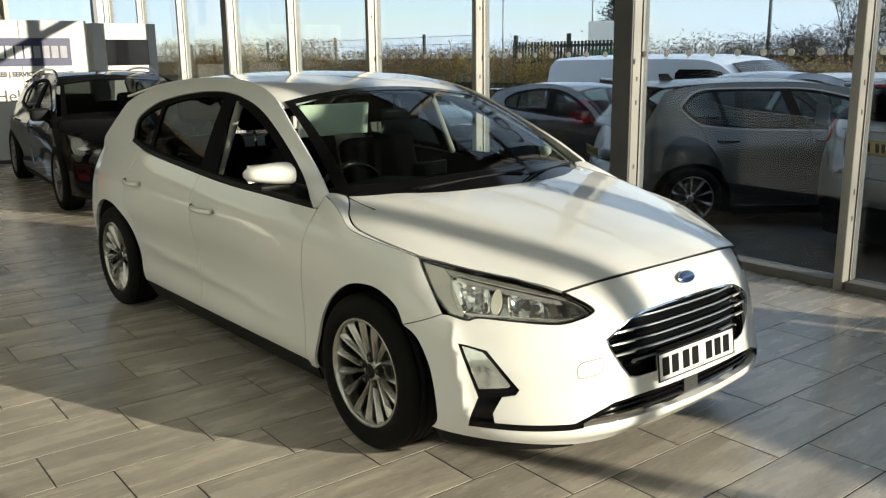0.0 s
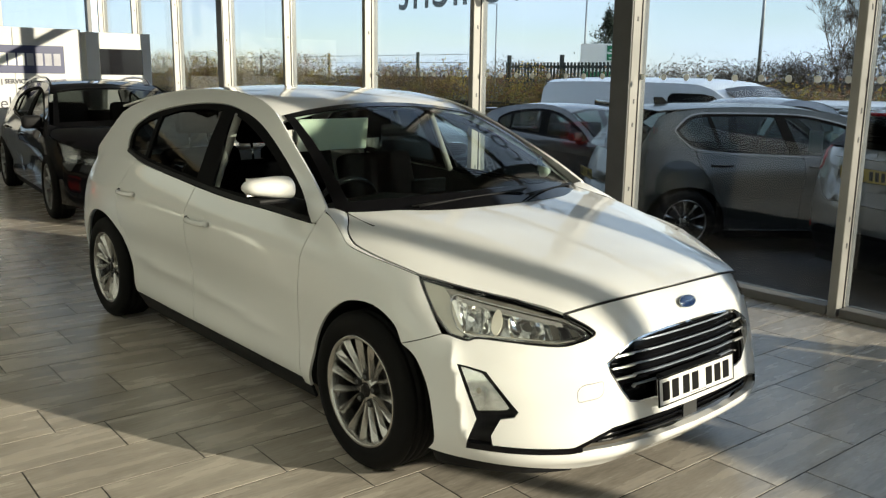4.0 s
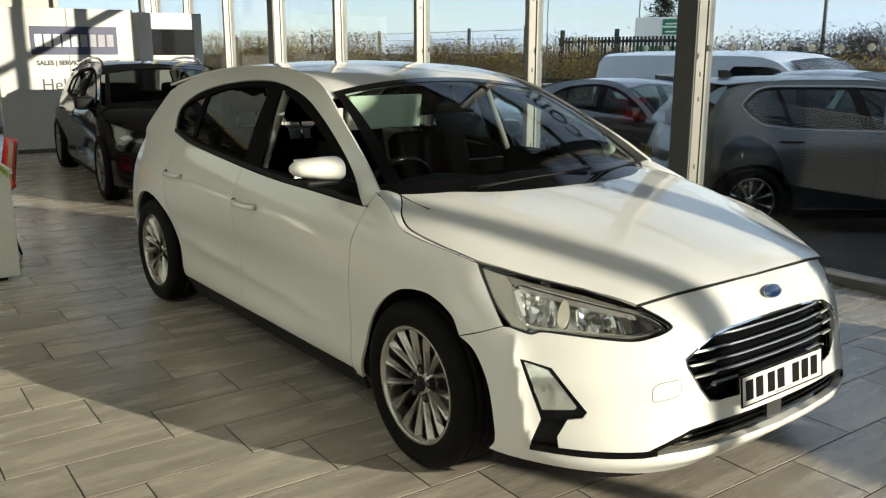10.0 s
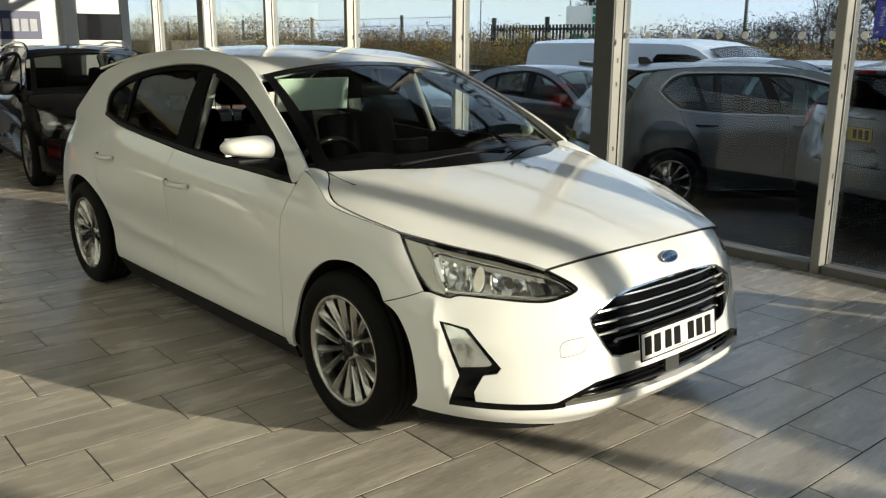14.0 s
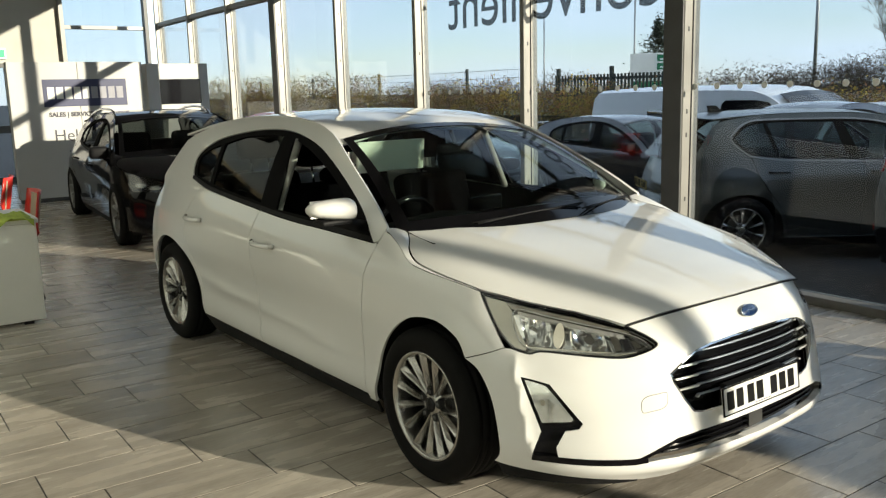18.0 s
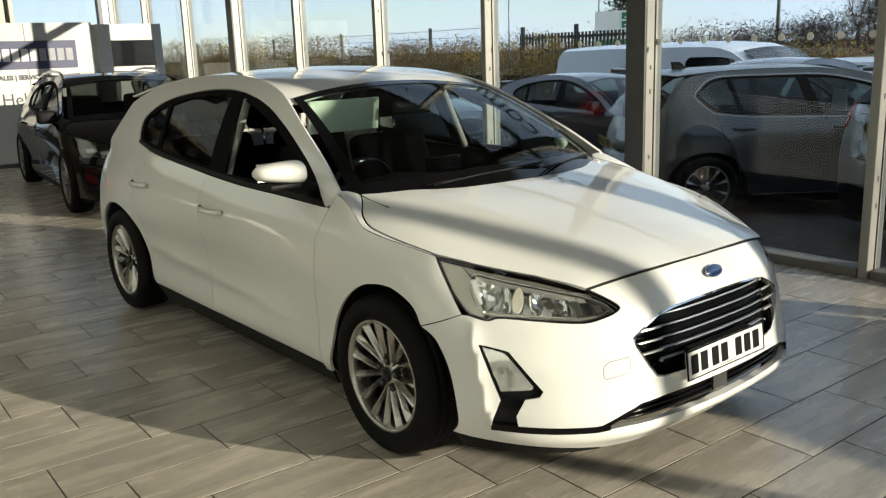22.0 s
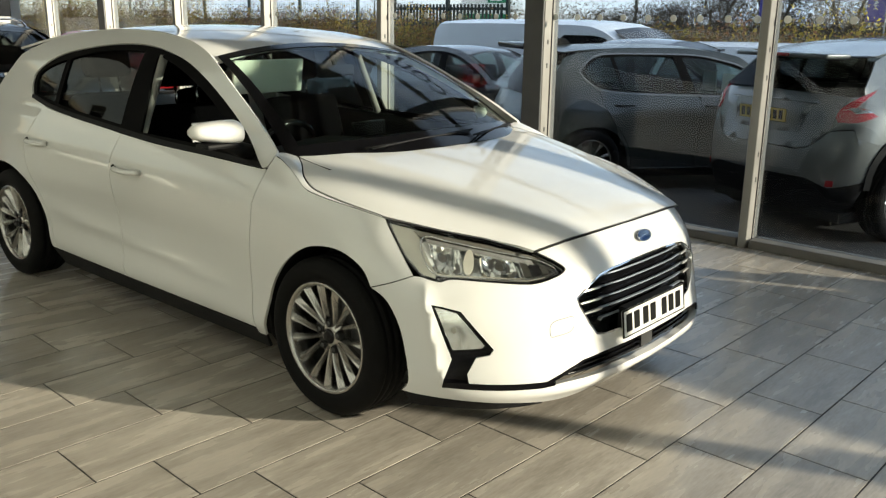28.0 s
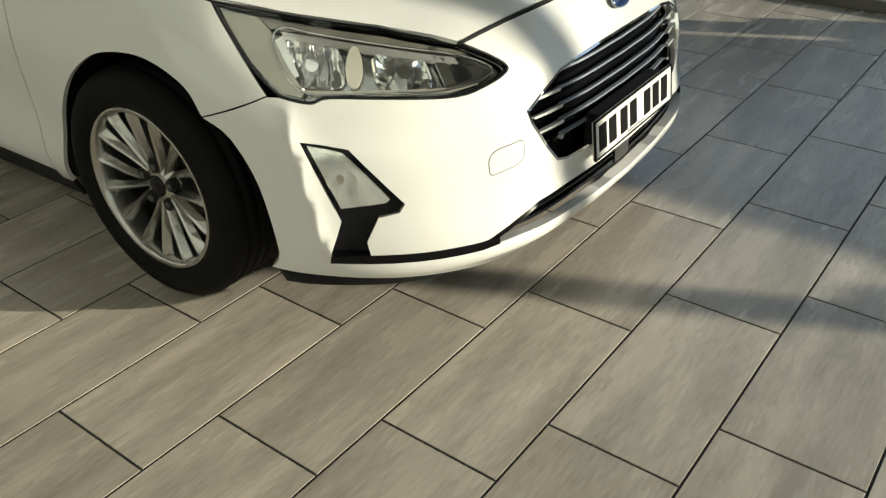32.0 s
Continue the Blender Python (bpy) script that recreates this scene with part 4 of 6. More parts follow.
# nose
LAMP_UNDER = [p for p in smooth_line([(1.835, 0.630), (1.919, 0.617), (1.972, 0.627), (2.106, 0.622), (2.287, 0.612), (2.374, 0.624)], 4)] + smooth_line([(2.374, 0.624), (2.420, 0.635), (2.450, 0.651), (2.417, 0.676), (2.337, 0.711)], 4)
nose_half = loop(straight([(1.612, 0.568), (1.800, 0.630), (1.835, 0.630)]), LAMP_UNDER, smooth_line([(2.337, 0.711), (2.53, 0.7315), (2.75, 0.7445), (MID, 0.7485)], 5))
under = loop(straight([(MID, 0.172), (2.55, 0.172), (2.38, 0.176)], 0.05), smooth_line([(2.38, 0.176), (2.20, 0.196), (2.00, 0.208), (1.735, 0.213)], 5), BUMPER_ARCH)
full = loop(nose_half, round_to_left(nose_half), [(2 * MID - a, b) for a, b in under[::-1]], under)
BLADE = loop(straight([(1.930, 0.284), (2.31, 0.279), (2.36, 0.282), (2.36, 0.262), (2.31, 0.258), (1.921, 0.262)], 0.05))
bumper_holes = [shrink(GRILLE, -0.001), shrink(INTAKE, -0.001), FOG, round_to_left(FOG)]
panel("front_bumper", shrink(full, 0.0015), flank, WHITE_PAINT, car, step=0.02, deep=0.03, holes=bumper_holes, out=(1, 0, 0))
for flip in (False, True):
    panel("bumper_blade", BLADE, flank, PIANO, car, step=0.05, deep=0.01, lift=0.002, mirror=flip, label="gloss black lower bumper line")
    panel("bumper_lip", loop(straight([(2.05, 0.204), (2.38, 0.175), (2.38, 0.150), (1.76, 0.150), (1.74, 0.212)], 0.06)), pushed(flank, 0.012), DARK, car, step=0.06, mirror=flip)
    # fog lamp corner
    pocket = panel("fog_surround", shrink(FOG, 0.0005), pushed(flank, 0.012), PIANO, car, step=0.03, deep=0.01, mirror=flip, label="gloss black fog lamp surround")
    lens = loop(straight([(1.903, 0.537), (1.985, 0.519)]), smooth_line([(1.985, 0.519), (2.036, 0.470), (2.088, 0.412)], 3), straight([(2.088, 0.412), (2.078, 0.404), (1.966, 0.394), (1.903, 0.537)]))
    fog = panel("fog_lamp", lens, pushed(flank, 0.006), FOG_WHITE, car, step=0.02, deep=0.012, mirror=flip, label="clear mottled fog lamp")
    panel("lens", shrink(lens, 0.001), flank, CLEAR, fog, step=0.04, deep=0.004, mirror=flip, lift=0.001)
    def fog_bowl(a, b):
        k = min(1.0, math.hypot((a - 1.970) / 0.040, (b - 0.465) / 0.048))
        return pushed(flank, 0.004 + 0.022 * (1 - k * k))(a, b)
    fb = panel("fog_reflector_bowl", loop([(1.970 + 0.034 * math.cos(t), 0.465 + 0.040 * math.sin(t)) for t in np.linspace(0, 6.0, 24)]), fog_bowl, CHROME, fog, step=0.012, deep=0.004, mirror=flip)
    panel("bulb_cowl", loop([(1.972 + 0.010 * math.cos(t), 0.462 + 0.011 * math.sin(t)) for t in np.linspace(0, 6.0, 16)]), pushed(flank, 0.003), LAMP_GREY, fb, step=0.02, deep=0.014, mirror=flip)
    for k in range(3):
        a0 = 2.000 + 0.020 * k
        panel("fog_facet", loop(straight([(a0, 0.478 - 0.022 * k), (a0 + 0.014, 0.466 - 0.022 * k), (a0 + 0.012, 0.412), (a0 - 0.004, 0.410)], 0.02)), pushed(flank, 0.003 + 0.002 * k), (LAMP_BOWL, FOG_WHITE, CHROME)[k], fb, step=0.02, deep=0.004, mirror=flip)
    # headlamp: a pale box with reflectors behind a clear lens
    lamp = panel("headlamp", shrink(LAMP, 0.001), pushed(flank, 0.046), LAMP_SATIN, car, step=0.03, deep=0.0, mirror=flip, label="clear halogen headlamp with chrome reflectors")
    panel("lamp_rim", shrink(LAMP, 0.0010), pushed(flank, 0.002), PIANO, lamp, step=0.05, deep=0.012, holes=[shrink(LAMP, 0.0055)], mirror=flip, label="black rubber lamp rim")
    panel("lens", shrink(LAMP, 0.004), flank, CLEAR, lamp, step=0.06, deep=0.0, mirror=flip, lift=0.001)
    outer = loop(straight([(1.632, 0.789), (1.760, 0.776), (1.800, 0.752), (1.905, 0.640), (1.895, 0.630), (1.842, 0.638), (1.750, 0.692), (1.675, 0.755)], 0.03))
    panel("side_bezel", outer, pushed(flank, 0.014), LAMP_GREY, lamp, step=0.03, deep=0.02, mirror=flip, label="pale bronze-grey lamp bezel")
    brow = loop(straight([(1.765, 0.776), (1.87, 0.766), (2.14, 0.737), (2.35, 0.698)], 0.05), straight([(2.36, 0.690), (2.14, 0.722), (1.90, 0.748), (1.80, 0.756)], 0.05))
    panel("upper_bezel", brow, pushed(flank, 0.016), BRONZE, lamp, step=0.04, deep=0.02, mirror=flip)
    def on_lamp(pts, d):
        return [(x, -y, z) if flip else (x, y, z) for x, y, z in (pushed(flank, d)(a, b) for a, b in pts)]
    frame_line = smooth_line([(1.872, 0.655), (1.826, 0.705), (1.812, 0.742), (1.850, 0.757), (1.95, 0.745), (2.14, 0.722), (2.33, 0.692), (2.412, 0.658), (2.37, 0.638), (2.25, 0.628), (2.10, 0.634), (1.93, 0.636), (1.872, 0.655)], 5)
    mesh_of("chrome_frame", *tube(on_lamp(frame_line, 0.014), 0.0026, 6), CHROME, lamp, True, "chrome line round the reflectors")
    for nm, u, z, ru, rz, d2 in (("dipped_reflector", 1.930, 0.693, 0.088, 0.046, 0.022), ("main_reflector", 2.170, 0.673, 0.072, 0.040, 0.022)):
        ring2 = loop([(u + ru * math.copysign(abs(math.cos(t)) ** 0.6, math.cos(t)), z + rz * math.copysign(abs(math.sin(t)) ** 0.6, math.sin(t)) - 0.10 * ru * math.cos(t)) for t in np.linspace(0, 6.1, 32)])
        def bowl(a, b, u=u, z=z, ru=ru, rz=rz, d=d2):
            k = min(1.0, math.hypot((a - u) / ru, (b - z) / rz))
            step_in = 0.006 * (math.floor((a - u) / 0.022) % 2)
            return pushed(flank, d + 0.030 * (1 - k * k) + step_in)(a, b)
        bw = panel(nm, ring2, bowl, LAMP_BOWL, lamp, step=0.011, deep=0.006, mirror=flip)
        panel("bulb", loop([(u + 0.020 * math.cos(t), z + 0.013 * math.sin(t)) for t in np.linspace(0, 6.0, 14)]), pushed(flank, 0.020), CHROME, bw, step=0.01, deep=0.03, mirror=flip)
    cone = loop([(2.045 + 0.022 * math.cos(t) + 0.010 * math.sin(t), 0.684 + 0.038 * math.sin(t)) for t in np.linspace(0, 6.05, 24)])
    panel("lamp_fin", cone, pushed(flank, 0.014), surface("cream_lamp_fin", (0.60, 0.58, 0.50), 0.25, vary=0.04, grain=30) if not flip else bpy.data.materials["cream_lamp_fin"], lamp, step=0.012, deep=0.02, mirror=flip, label="smooth cream divider")
    for k in range(3):
        a0 = 2.262 + 0.044 * k
        slat = loop(straight([(a0, 0.697 - 0.012 * k), (a0 + 0.030, 0.692 - 0.012 * k), (a0 + 0.040, 0.640 + 0.004 * k), (a0 + 0.010, 0.637 + 0.004 * k)], 0.02))
        panel("daytime_facet", slat, pushed(flank, 0.020 + 0.004 * k), LAMP_BOWL if k != 1 else DISPLAY, lamp, step=0.02, deep=0.015, mirror=flip)
    strip = loop(straight([(1.835, 0.752), (1.95, 0.741), (2.14, 0.7185), (2.32, 0.690)], 0.04), straight([(2.325, 0.676), (2.14, 0.705), (1.96, 0.727), (1.845, 0.738)], 0.04))
    panel("position_light", strip, pushed(flank, 0.020), FOG_WHITE, lamp, step=0.03, deep=0.012, mirror=flip, label="pale position light strip")
    shelf = loop(straight([(1.900, 0.644), (2.10, 0.641), (2.28, 0.632), (2.36, 0.638), (2.36, 0.630), (2.28, 0.622), (2.10, 0.630), (1.93, 0.632)], 0.04))
    panel("lower_bezel", shelf, pushed(flank, 0.016), LAMP_GREY, lamp, step=0.03, deep=0.02, mirror=flip)
    flutes = loop(straight([(1.815, 0.735), (1.845, 0.745), (1.893, 0.672), (1.868, 0.664)], 0.02))
    panel("side_reflector", flutes, pushed(flank, 0.017), LAMP_BOWL, lamp, step=0.02, deep=0.01, mirror=flip)
# grille: dark mesh, bars with bright edges, chrome outline
grille = panel("grille", shrink(GRILLE, 0.001), pushed(flank, 0.045), PIANO, car, step=0.05, deep=0.0, out=(1, 0, 0), label="gloss black grille with chrome-edged bars")
inner = shrink(GRILLE, 0.005)
panel("grille_surround", shrink(GRILLE, -0.001), flank, CHROME, grille, step=0.05, deep=0.05, holes=[inner], out=(1, 0, 0), lift=0.001, label="chrome grille outline")
for i in range(5):
    # each bar spans what the opening leaves at its height
    zb = 0.437 + 0.039 * i
    def reach(z):
        cut = [a for a, b in inner if abs(b - z) < 0.02 and a < MID]
        return max(2.50, min(cut) if cut else 2.6)
    lo, hi = reach(zb), reach(zb + 0.012)
    s = max(lo, hi) + 0.002
    bar = loop(straight([(s, zb), (2 * MID - s, zb)], 0.04), straight([(2 * MID - s, zb + 0.010), (s, zb + 0.010)], 0.04))
    gb = panel("grille_bar", bar, pushed(flank, 0.030), PIANO, grille, step=0.04, deep=0.012, out=(1, 0, 0))
    for flip in (False, True):
        a0, a1 = s, 2.615
        # chrome end of the bar, its glint given by a pale satin colour
        streak = loop(straight([(a0 + 0.006, zb + 0.010), (a1, zb + 0.0115)], 0.04), straight([(a1 + 0.004, zb + 0.0195), (a0 + 0.003, zb + 0.015)], 0.04))
        panel("chrome_streak", streak, pushed(flank, 0.010), GLINT, gb, step=0.04, deep=0.012, mirror=flip)
    # bar edge in blue-grey, the colour of the sky it would reflect
    thin = loop(straight([(2.622, zb + 0.0130), (2 * MID - 2.622, zb + 0.0130)], 0.04), straight([(2 * MID - 2.622, zb + 0.0185), (2.622, zb + 0.0185)], 0.04))
    panel("bar_edge", thin, pushed(flank, 0.020), SKY_SHEEN, gb, step=0.04, deep=0.01, out=(1, 0, 0))
intake = panel("lower_intake", shrink(INTAKE, 0.001), pushed(flank, 0.05), GAP, car, step=0.06, deep=0.0, out=(1, 0, 0), label="black lower air intake")
for zb in (0.275, 0.296, 0.317):
    w0 = 2.44 if zb < 0.31 else 2.52
    panel("intake_slat", loop(straight([(w0, zb), (2 * MID - w0, zb)], 0.05), straight([(2 * MID - w0, zb + 0.008), (w0, zb + 0.008)], 0.05)), pushed(flank, 0.03), PIANO, intake, step=0.05, deep=0.02, out=(1, 0, 0))
panel("radar_block", loop(straight([(2.91, 0.272), (3.00, 0.272), (3.00, 0.326), (2.91, 0.326)], 0.03)), pushed(flank, 0.026), surface("grey_sensor_cover", (0.035, 0.035, 0.035), 0.4, vary=0.1), intake, step=0.04, deep=0.03, out=(1, 0, 0))
panel("bumper_frame", loop(straight([(2.31, 0.274), (2.43, 0.314), (2.50, 0.334), (2.60, 0.339), (2.60, 0.330), (2.50, 0.325), (2.44, 0.305), (2.34, 0.268)], 0.03)), flank, PIANO, intake, step=0.03, deep=0.02, lift=-0.002)
number_plate(car, pose(2.258, -0.018, 0.424, -7, 0, 90), PLATE_WHITE, 0.475, 0.102)
part("plate_holder", box((2.205, -0.20, 0.380), (2.250, 0.17, 0.470), 0.004, 1), DARK, car)
badge = mesh_of("badge", *lathe([(0.0005, 0.006), (0.030, 0.006), (0.0345, 0.003), (0.0365, 0.0)], 32, "z"), BADGE_BLUE, car, True, "blue oval badge with a pale rim")
badge.matrix_basis = Matrix.Translation((2.178, 0.004, 0.697)) @ Euler((0, radians(62), 0)).to_matrix().to_4x4() @ Matrix.Diagonal((0.62, 1.36, 1, 1))
oval = mesh_of("badge_rim", *tube([(0.0355 * math.cos(t), 0.0355 * math.sin(t), 0.004) for t in np.linspace(0, 2 * math.pi, 33)[:-1]], 0.0022, 6, True), CHROME, badge)
mesh_of("badge_mark", *tube([(0.004 * math.sin(3 * t), t * 0.010, 0.0065) for t in np.linspace(-2, 2, 14)], 0.0022, 5), CHROME, badge)
eye = loop([(2.40 + 0.052 * math.copysign(abs(math.cos(t)) ** 0.5, math.cos(t)), 0.462 + 0.026 * math.copysign(abs(math.sin(t)) ** 0.5, math.sin(t)) + 0.012 * math.cos(t)) for t in np.linspace(0, 2 * math.pi, 41)[:-1]])
panel("cover_seam", shrink(eye, -0.0020), flank, BRAKE, car, step=0.03, deep=0.002, lift=0.0004, holes=[shrink(eye, 0.0008)])
panel("tow_eye_cover", eye, flank, WHITE_PAINT, car, step=0.03, deep=0.004, lift=0.0007, label="white towing eye cover")
seam = [bonnet(x + 0.002, y) for x, y in smooth_line([(2.053, -0.533), (2.085, -0.385), (2.112, -0.2), (2.122, 0.0), (2.112, 0.2), (2.085, 0.385), (2.053, 0.533)], 6)]
mesh_of("bonnet_seal", *tube([(x, y, z - 0.0015) for x, y, z in seam], 0.0042, 6), GAP, car, True, "black rubber bonnet seal")
# handles
for flip in (False, True):
    for x, z in ((0.04, 0.792), (-0.89, 0.828)):
        cup = loop([(x + 0.055 * math.cos(t), z + 0.002 + 0.032 * math.sin(t)) for t in np.linspace(0, 6.1, 24)])
        panel("handle_cup", cup, flank, WHITE_PAINT, car, step=0.02, deep=0.003, mirror=flip, lift=0.0008)
        run = []
        for t in np.linspace(0, 1, 12):
            q = flank(x - 0.115 + 0.23 * t, z - 0.006 + 0.006 * t)
            run.append((q[0], (q[1] - 0.008 - 0.026 * math.sin(math.pi * t) ** 0.6) * (-1 if flip else 1), q[2]))
        h = mesh_of("door_handle", *tube(run, 0.0135, 8), WHITE_PAINT, car, True, "white pull handle")
        q = flank(x - 0.135, z + 0.002)
        part("handle_cap", rod((q[0], q[1] * (-1 if flip else 1), q[2]), (q[0] + 0.012, (q[1] - 0.012) * (-1 if flip else 1), q[2]), 0.008, 0.006), DARK, h)
    # door mirror
    s = -1 if flip else 1
    tuck = 0.27 if flip else 0.0
    def shape(t, w):
        # t round the housing, w from the door outwards
        grow = 1.06 * (1 - 0.62 * max(0.0, w - 0.15) ** 1.6 - 0.30 * max(0.0, w - 0.90) / 0.10)
        fx = 0.062 * math.cos(t) * grow * (1.25 if math.cos(t) > 0 else 0.55)
        fz = 0.053 * math.copysign(abs(math.sin(t)) ** 0.75, math.sin(t)) * grow
        if flip:
            fx, fz = fx * 0.6, fz * 0.6
        return (0.86 + fx * 0.92 - 0.03 * w, (-0.895 - 0.180 * w + (0.27 + 0.10 * w if flip else 0)) * s, 1.044 + fz * 0.82 + 0.006 * w - tuck * 0.12)
    ts, wsn = np.linspace(0, 2 * math.pi, 33)[:-1], np.linspace(0, 1, 14)
    v = [shape(t, w) for w in wsn for t in ts]
    f = [(i * 32 + j, i * 32 + (j + 1) % 32, (i + 1) * 32 + (j + 1) % 32, (i + 1) * 32 + j) for i in range(13) for j in range(32)] + [tuple(range(13 * 32, 14 * 32)), tuple(range(32))[::-1]]
    cap = mesh_of("door_mirror", v, f if not flip else [q[::-1] for q in f], WHITE_PAINT, car, True, "white door mirror on a black foot")
    part("mirror_foot", rod((0.83, -0.79 * s, 0.945), (0.84, (-0.93 + tuck) * s, 0.995), 0.034, 0.026, 12), DARK, cap, smooth=True)
    part("mirror_lower_shell", box((0.815, min((-0.90 + tuck) * s, (-1.04 + 1.4 * tuck) * s), 0.987), (0.905, max((-0.90 + tuck) * s, (-1.04 + 1.4 * tuck) * s), 1.006), 0.009), DARK, cap)
    part("mirror_glass", box((0.812, min((-0.905 + tuck) * s, (-1.05 + 1.4 * tuck) * s), 1.01), (0.818, max((-0.905 + tuck) * s, (-1.05 + 1.4 * tuck) * s), 1.085), 0.002, 1), CHROME, cap)
# wipers
for y0, y1, x0 in ((-0.52, 0.10, 1.20), (0.10, 0.66, 1.25)):
    base = Vector(windscreen(y0 / 0.745 * 0.9, 0.02)) + Vector((0.02, 0, 0.012))
    tipp = Vector(windscreen(y1 / 0.745 * 0.9, 0.055)) + Vector((0.010, 0, 0.010))
    arm = mesh_of("wiper_arm", *tube([base + (tipp - base) * t + Vector((0, 0, 0.006 * math.sin(math.pi * t))) for t in np.linspace(0, 1, 9)], 0.0045, 6), DARK, car, True, "black wiper arm")
    mesh_of("wiper_blade", *tube([base + (tipp - base) * t + Vector((-0.012, 0, 0.004)) for t in np.linspace(-0.05, 1.05, 9)], 0.004, 5), RUBBER, arm)
part("cowl", box((1.02, -0.58, 0.885), (1.22, 0.58, 0.905), 0.01), DARK, car)

# cabin
def seat(x, y, back=True):
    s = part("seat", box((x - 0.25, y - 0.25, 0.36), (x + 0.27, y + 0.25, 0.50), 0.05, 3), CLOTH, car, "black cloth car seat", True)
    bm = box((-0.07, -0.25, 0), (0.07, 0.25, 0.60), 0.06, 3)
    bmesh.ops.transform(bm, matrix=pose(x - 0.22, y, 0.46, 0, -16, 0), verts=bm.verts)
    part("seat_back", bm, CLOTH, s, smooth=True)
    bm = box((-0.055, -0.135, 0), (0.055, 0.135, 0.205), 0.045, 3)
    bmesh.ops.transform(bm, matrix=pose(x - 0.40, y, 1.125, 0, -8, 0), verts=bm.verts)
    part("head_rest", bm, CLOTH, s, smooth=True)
    for dy in (-0.06, 0.06):
        part("head_rest_post", rod((x - 0.375, y + dy, 1.03), (x - 0.395, y + dy, 1.13), 0.0065, n=8), CHROME, s, smooth=True)
for x, y in ((0.10, -0.37), (0.10, 0.37), (-0.75, -0.34), (-0.75, 0.34)):
    seat(x, y)
v, f = [], []
prof = ((1.22, 0.915), (1.02, 0.945), (0.80, 0.945), (0.66, 0.915), (0.62, 0.84), (0.66, 0.66), (0.70, 0.45))
for y in np.linspace(-0.72, 0.72, 13):
    hump = 0.03 * math.exp(-((y + 0.37) / 0.17) ** 2)
    v += [(x, y, z + (hump if 0.6 < x < 0.9 and z > 0.8 else 0)) for x, z in prof]
for i in range(12):
    for j in range(6):
        a = i * 7 + j
        f.append((a, a + 1, a + 8, a + 7))
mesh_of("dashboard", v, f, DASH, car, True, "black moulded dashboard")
part("centre_display", box((0.66, -0.09, 0.93), (0.68, 0.12, 1.0), 0.006), PIANO, car)
wheel_ring = [Vector((0.0, 0.18 * math.cos(t), 0.18 * math.sin(t))) for t in np.linspace(0, 2 * math.pi, 37)[:-1]]
sw_m = pose(0.50, -0.37, 0.845, 0, 22, 0)
sw = mesh_of("steering_wheel", *tube([sw_m @ p for p in wheel_ring], 0.015, 8, True), PIANO, car, True, "black leather steering wheel")
bm = box((-0.03, -0.075, -0.05), (0.03, 0.075, 0.05), 0.02)
bmesh.ops.transform(bm, matrix=sw_m, verts=bm.verts)
part("airbag_cover", bm, DARK, sw, smooth=True)
for a, b in (((0, -0.07, 0), (0, -0.175, 0.01)), ((0, 0.07, 0), (0, 0.175, 0.01)), ((0, 0, -0.05), (0, 0, -0.175))):
    part("wheel_spoke", rod(sw_m @ Vector(a), sw_m @ Vector(b), 0.012, n=8), PIANO, sw, smooth=True)
bm = box((-0.009, -0.20, -0.155), (0.009, 0.20, 0.0), 0.008, 2)
bmesh.ops.transform(bm, matrix=pose(0.37, -0.335, 1.285, 0, 8, 0), verts=bm.verts)
part("sun_visor", bm, VISOR, car, "pale sun visor folded down", True)
part("inner_mirror", box((0.44, -0.115, 1.195), (0.475, 0.115, 1.255), 0.018, 3), PIANO, car, "black inner mirror", True)
part("mirror_stalk", rod((0.455, 0, 1.25), (0.42, 0, 1.315), 0.012), DARK, car)
head_lining = loop(straight([(0.25, -0.52), (0.25, 0.52), (-1.5, 0.48), (-1.5, -0.48)], 0.2))
panel("head_lining", head_lining, lambda x, y: (x, y, roof(x, y)[2] - 0.035), TRIM_GREY, car, step=0.2, deep=0, out=(0, 0, -1), label="light grey head lining")
for s in (-1, 1):
    run = [Vector((0.035, s * (0.775 - 0.155 * t), 0.93 + 0.36 * t)) for t in np.linspace(0, 1, 8)]
    v, f = tube([p + Vector((-0.075 - 0.05 * (p.z - 0.93), 0, 0)) for p in run], 0.020, 8)
    mesh_of("pillar_trim", v, f, TRIM_GREY, car, True, "light grey centre pillar trim")
part("parcel_shelf", box((-1.75, -0.5, 0.93), (-1.05, 0.5, 0.95), 0.01), DARK, car)


# ---- the showroom: floor, walls, ceiling and the glass front
GLASS_Y, END_X = 2.92, -14.2
floor = tagged(part("floor", box((END_X, -9.0, -0.30), (26.0, 3.02, -0.0016)), GROUT), "grey wood-effect porcelain plank floor with dark joints", "floor", kind="structure")
bm = box((END_X, -3.0, 4.30), (26.0, 3.1, 4.45))
for k in range(6):
    box((END_X + 7.0 * k, -8.6, 4.30), (END_X + 7.0 * k + 1.2, -3.0, 4.45), bm=bm)
box((END_X, -9.0, 4.30), (26.0, -8.6, 4.45), bm=bm)
# Rooflights are added out of view, only to let fill light in.
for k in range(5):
    tagged(part("rooflight", box((END_X + 7.0 * k + 1.2, -8.6, 4.36), (END_X + 7.0 * k + 7.0, -3.0, 4.37)), FILL_PANE), "unseen cream rooflight sheet, added for fill light", "rooflight", "rooflights", "structure")
ceiling = tagged(part("ceiling", bm, CEIL), "plain pale ceiling with rooflights added for fill light", "ceiling", kind="structure")
bm = box((END_X, -9.2, 3.7), (26.0, -9.0, 4.3))
box((END_X, -9.2, -0.3), (26.0, -9.0, 0.95), bm=bm)
for k in range(7):
    box((1.8 + 4.0 * k, -9.2, 0.95), (2.05 + 4.0 * k, -9.0, 3.7), bm=bm)
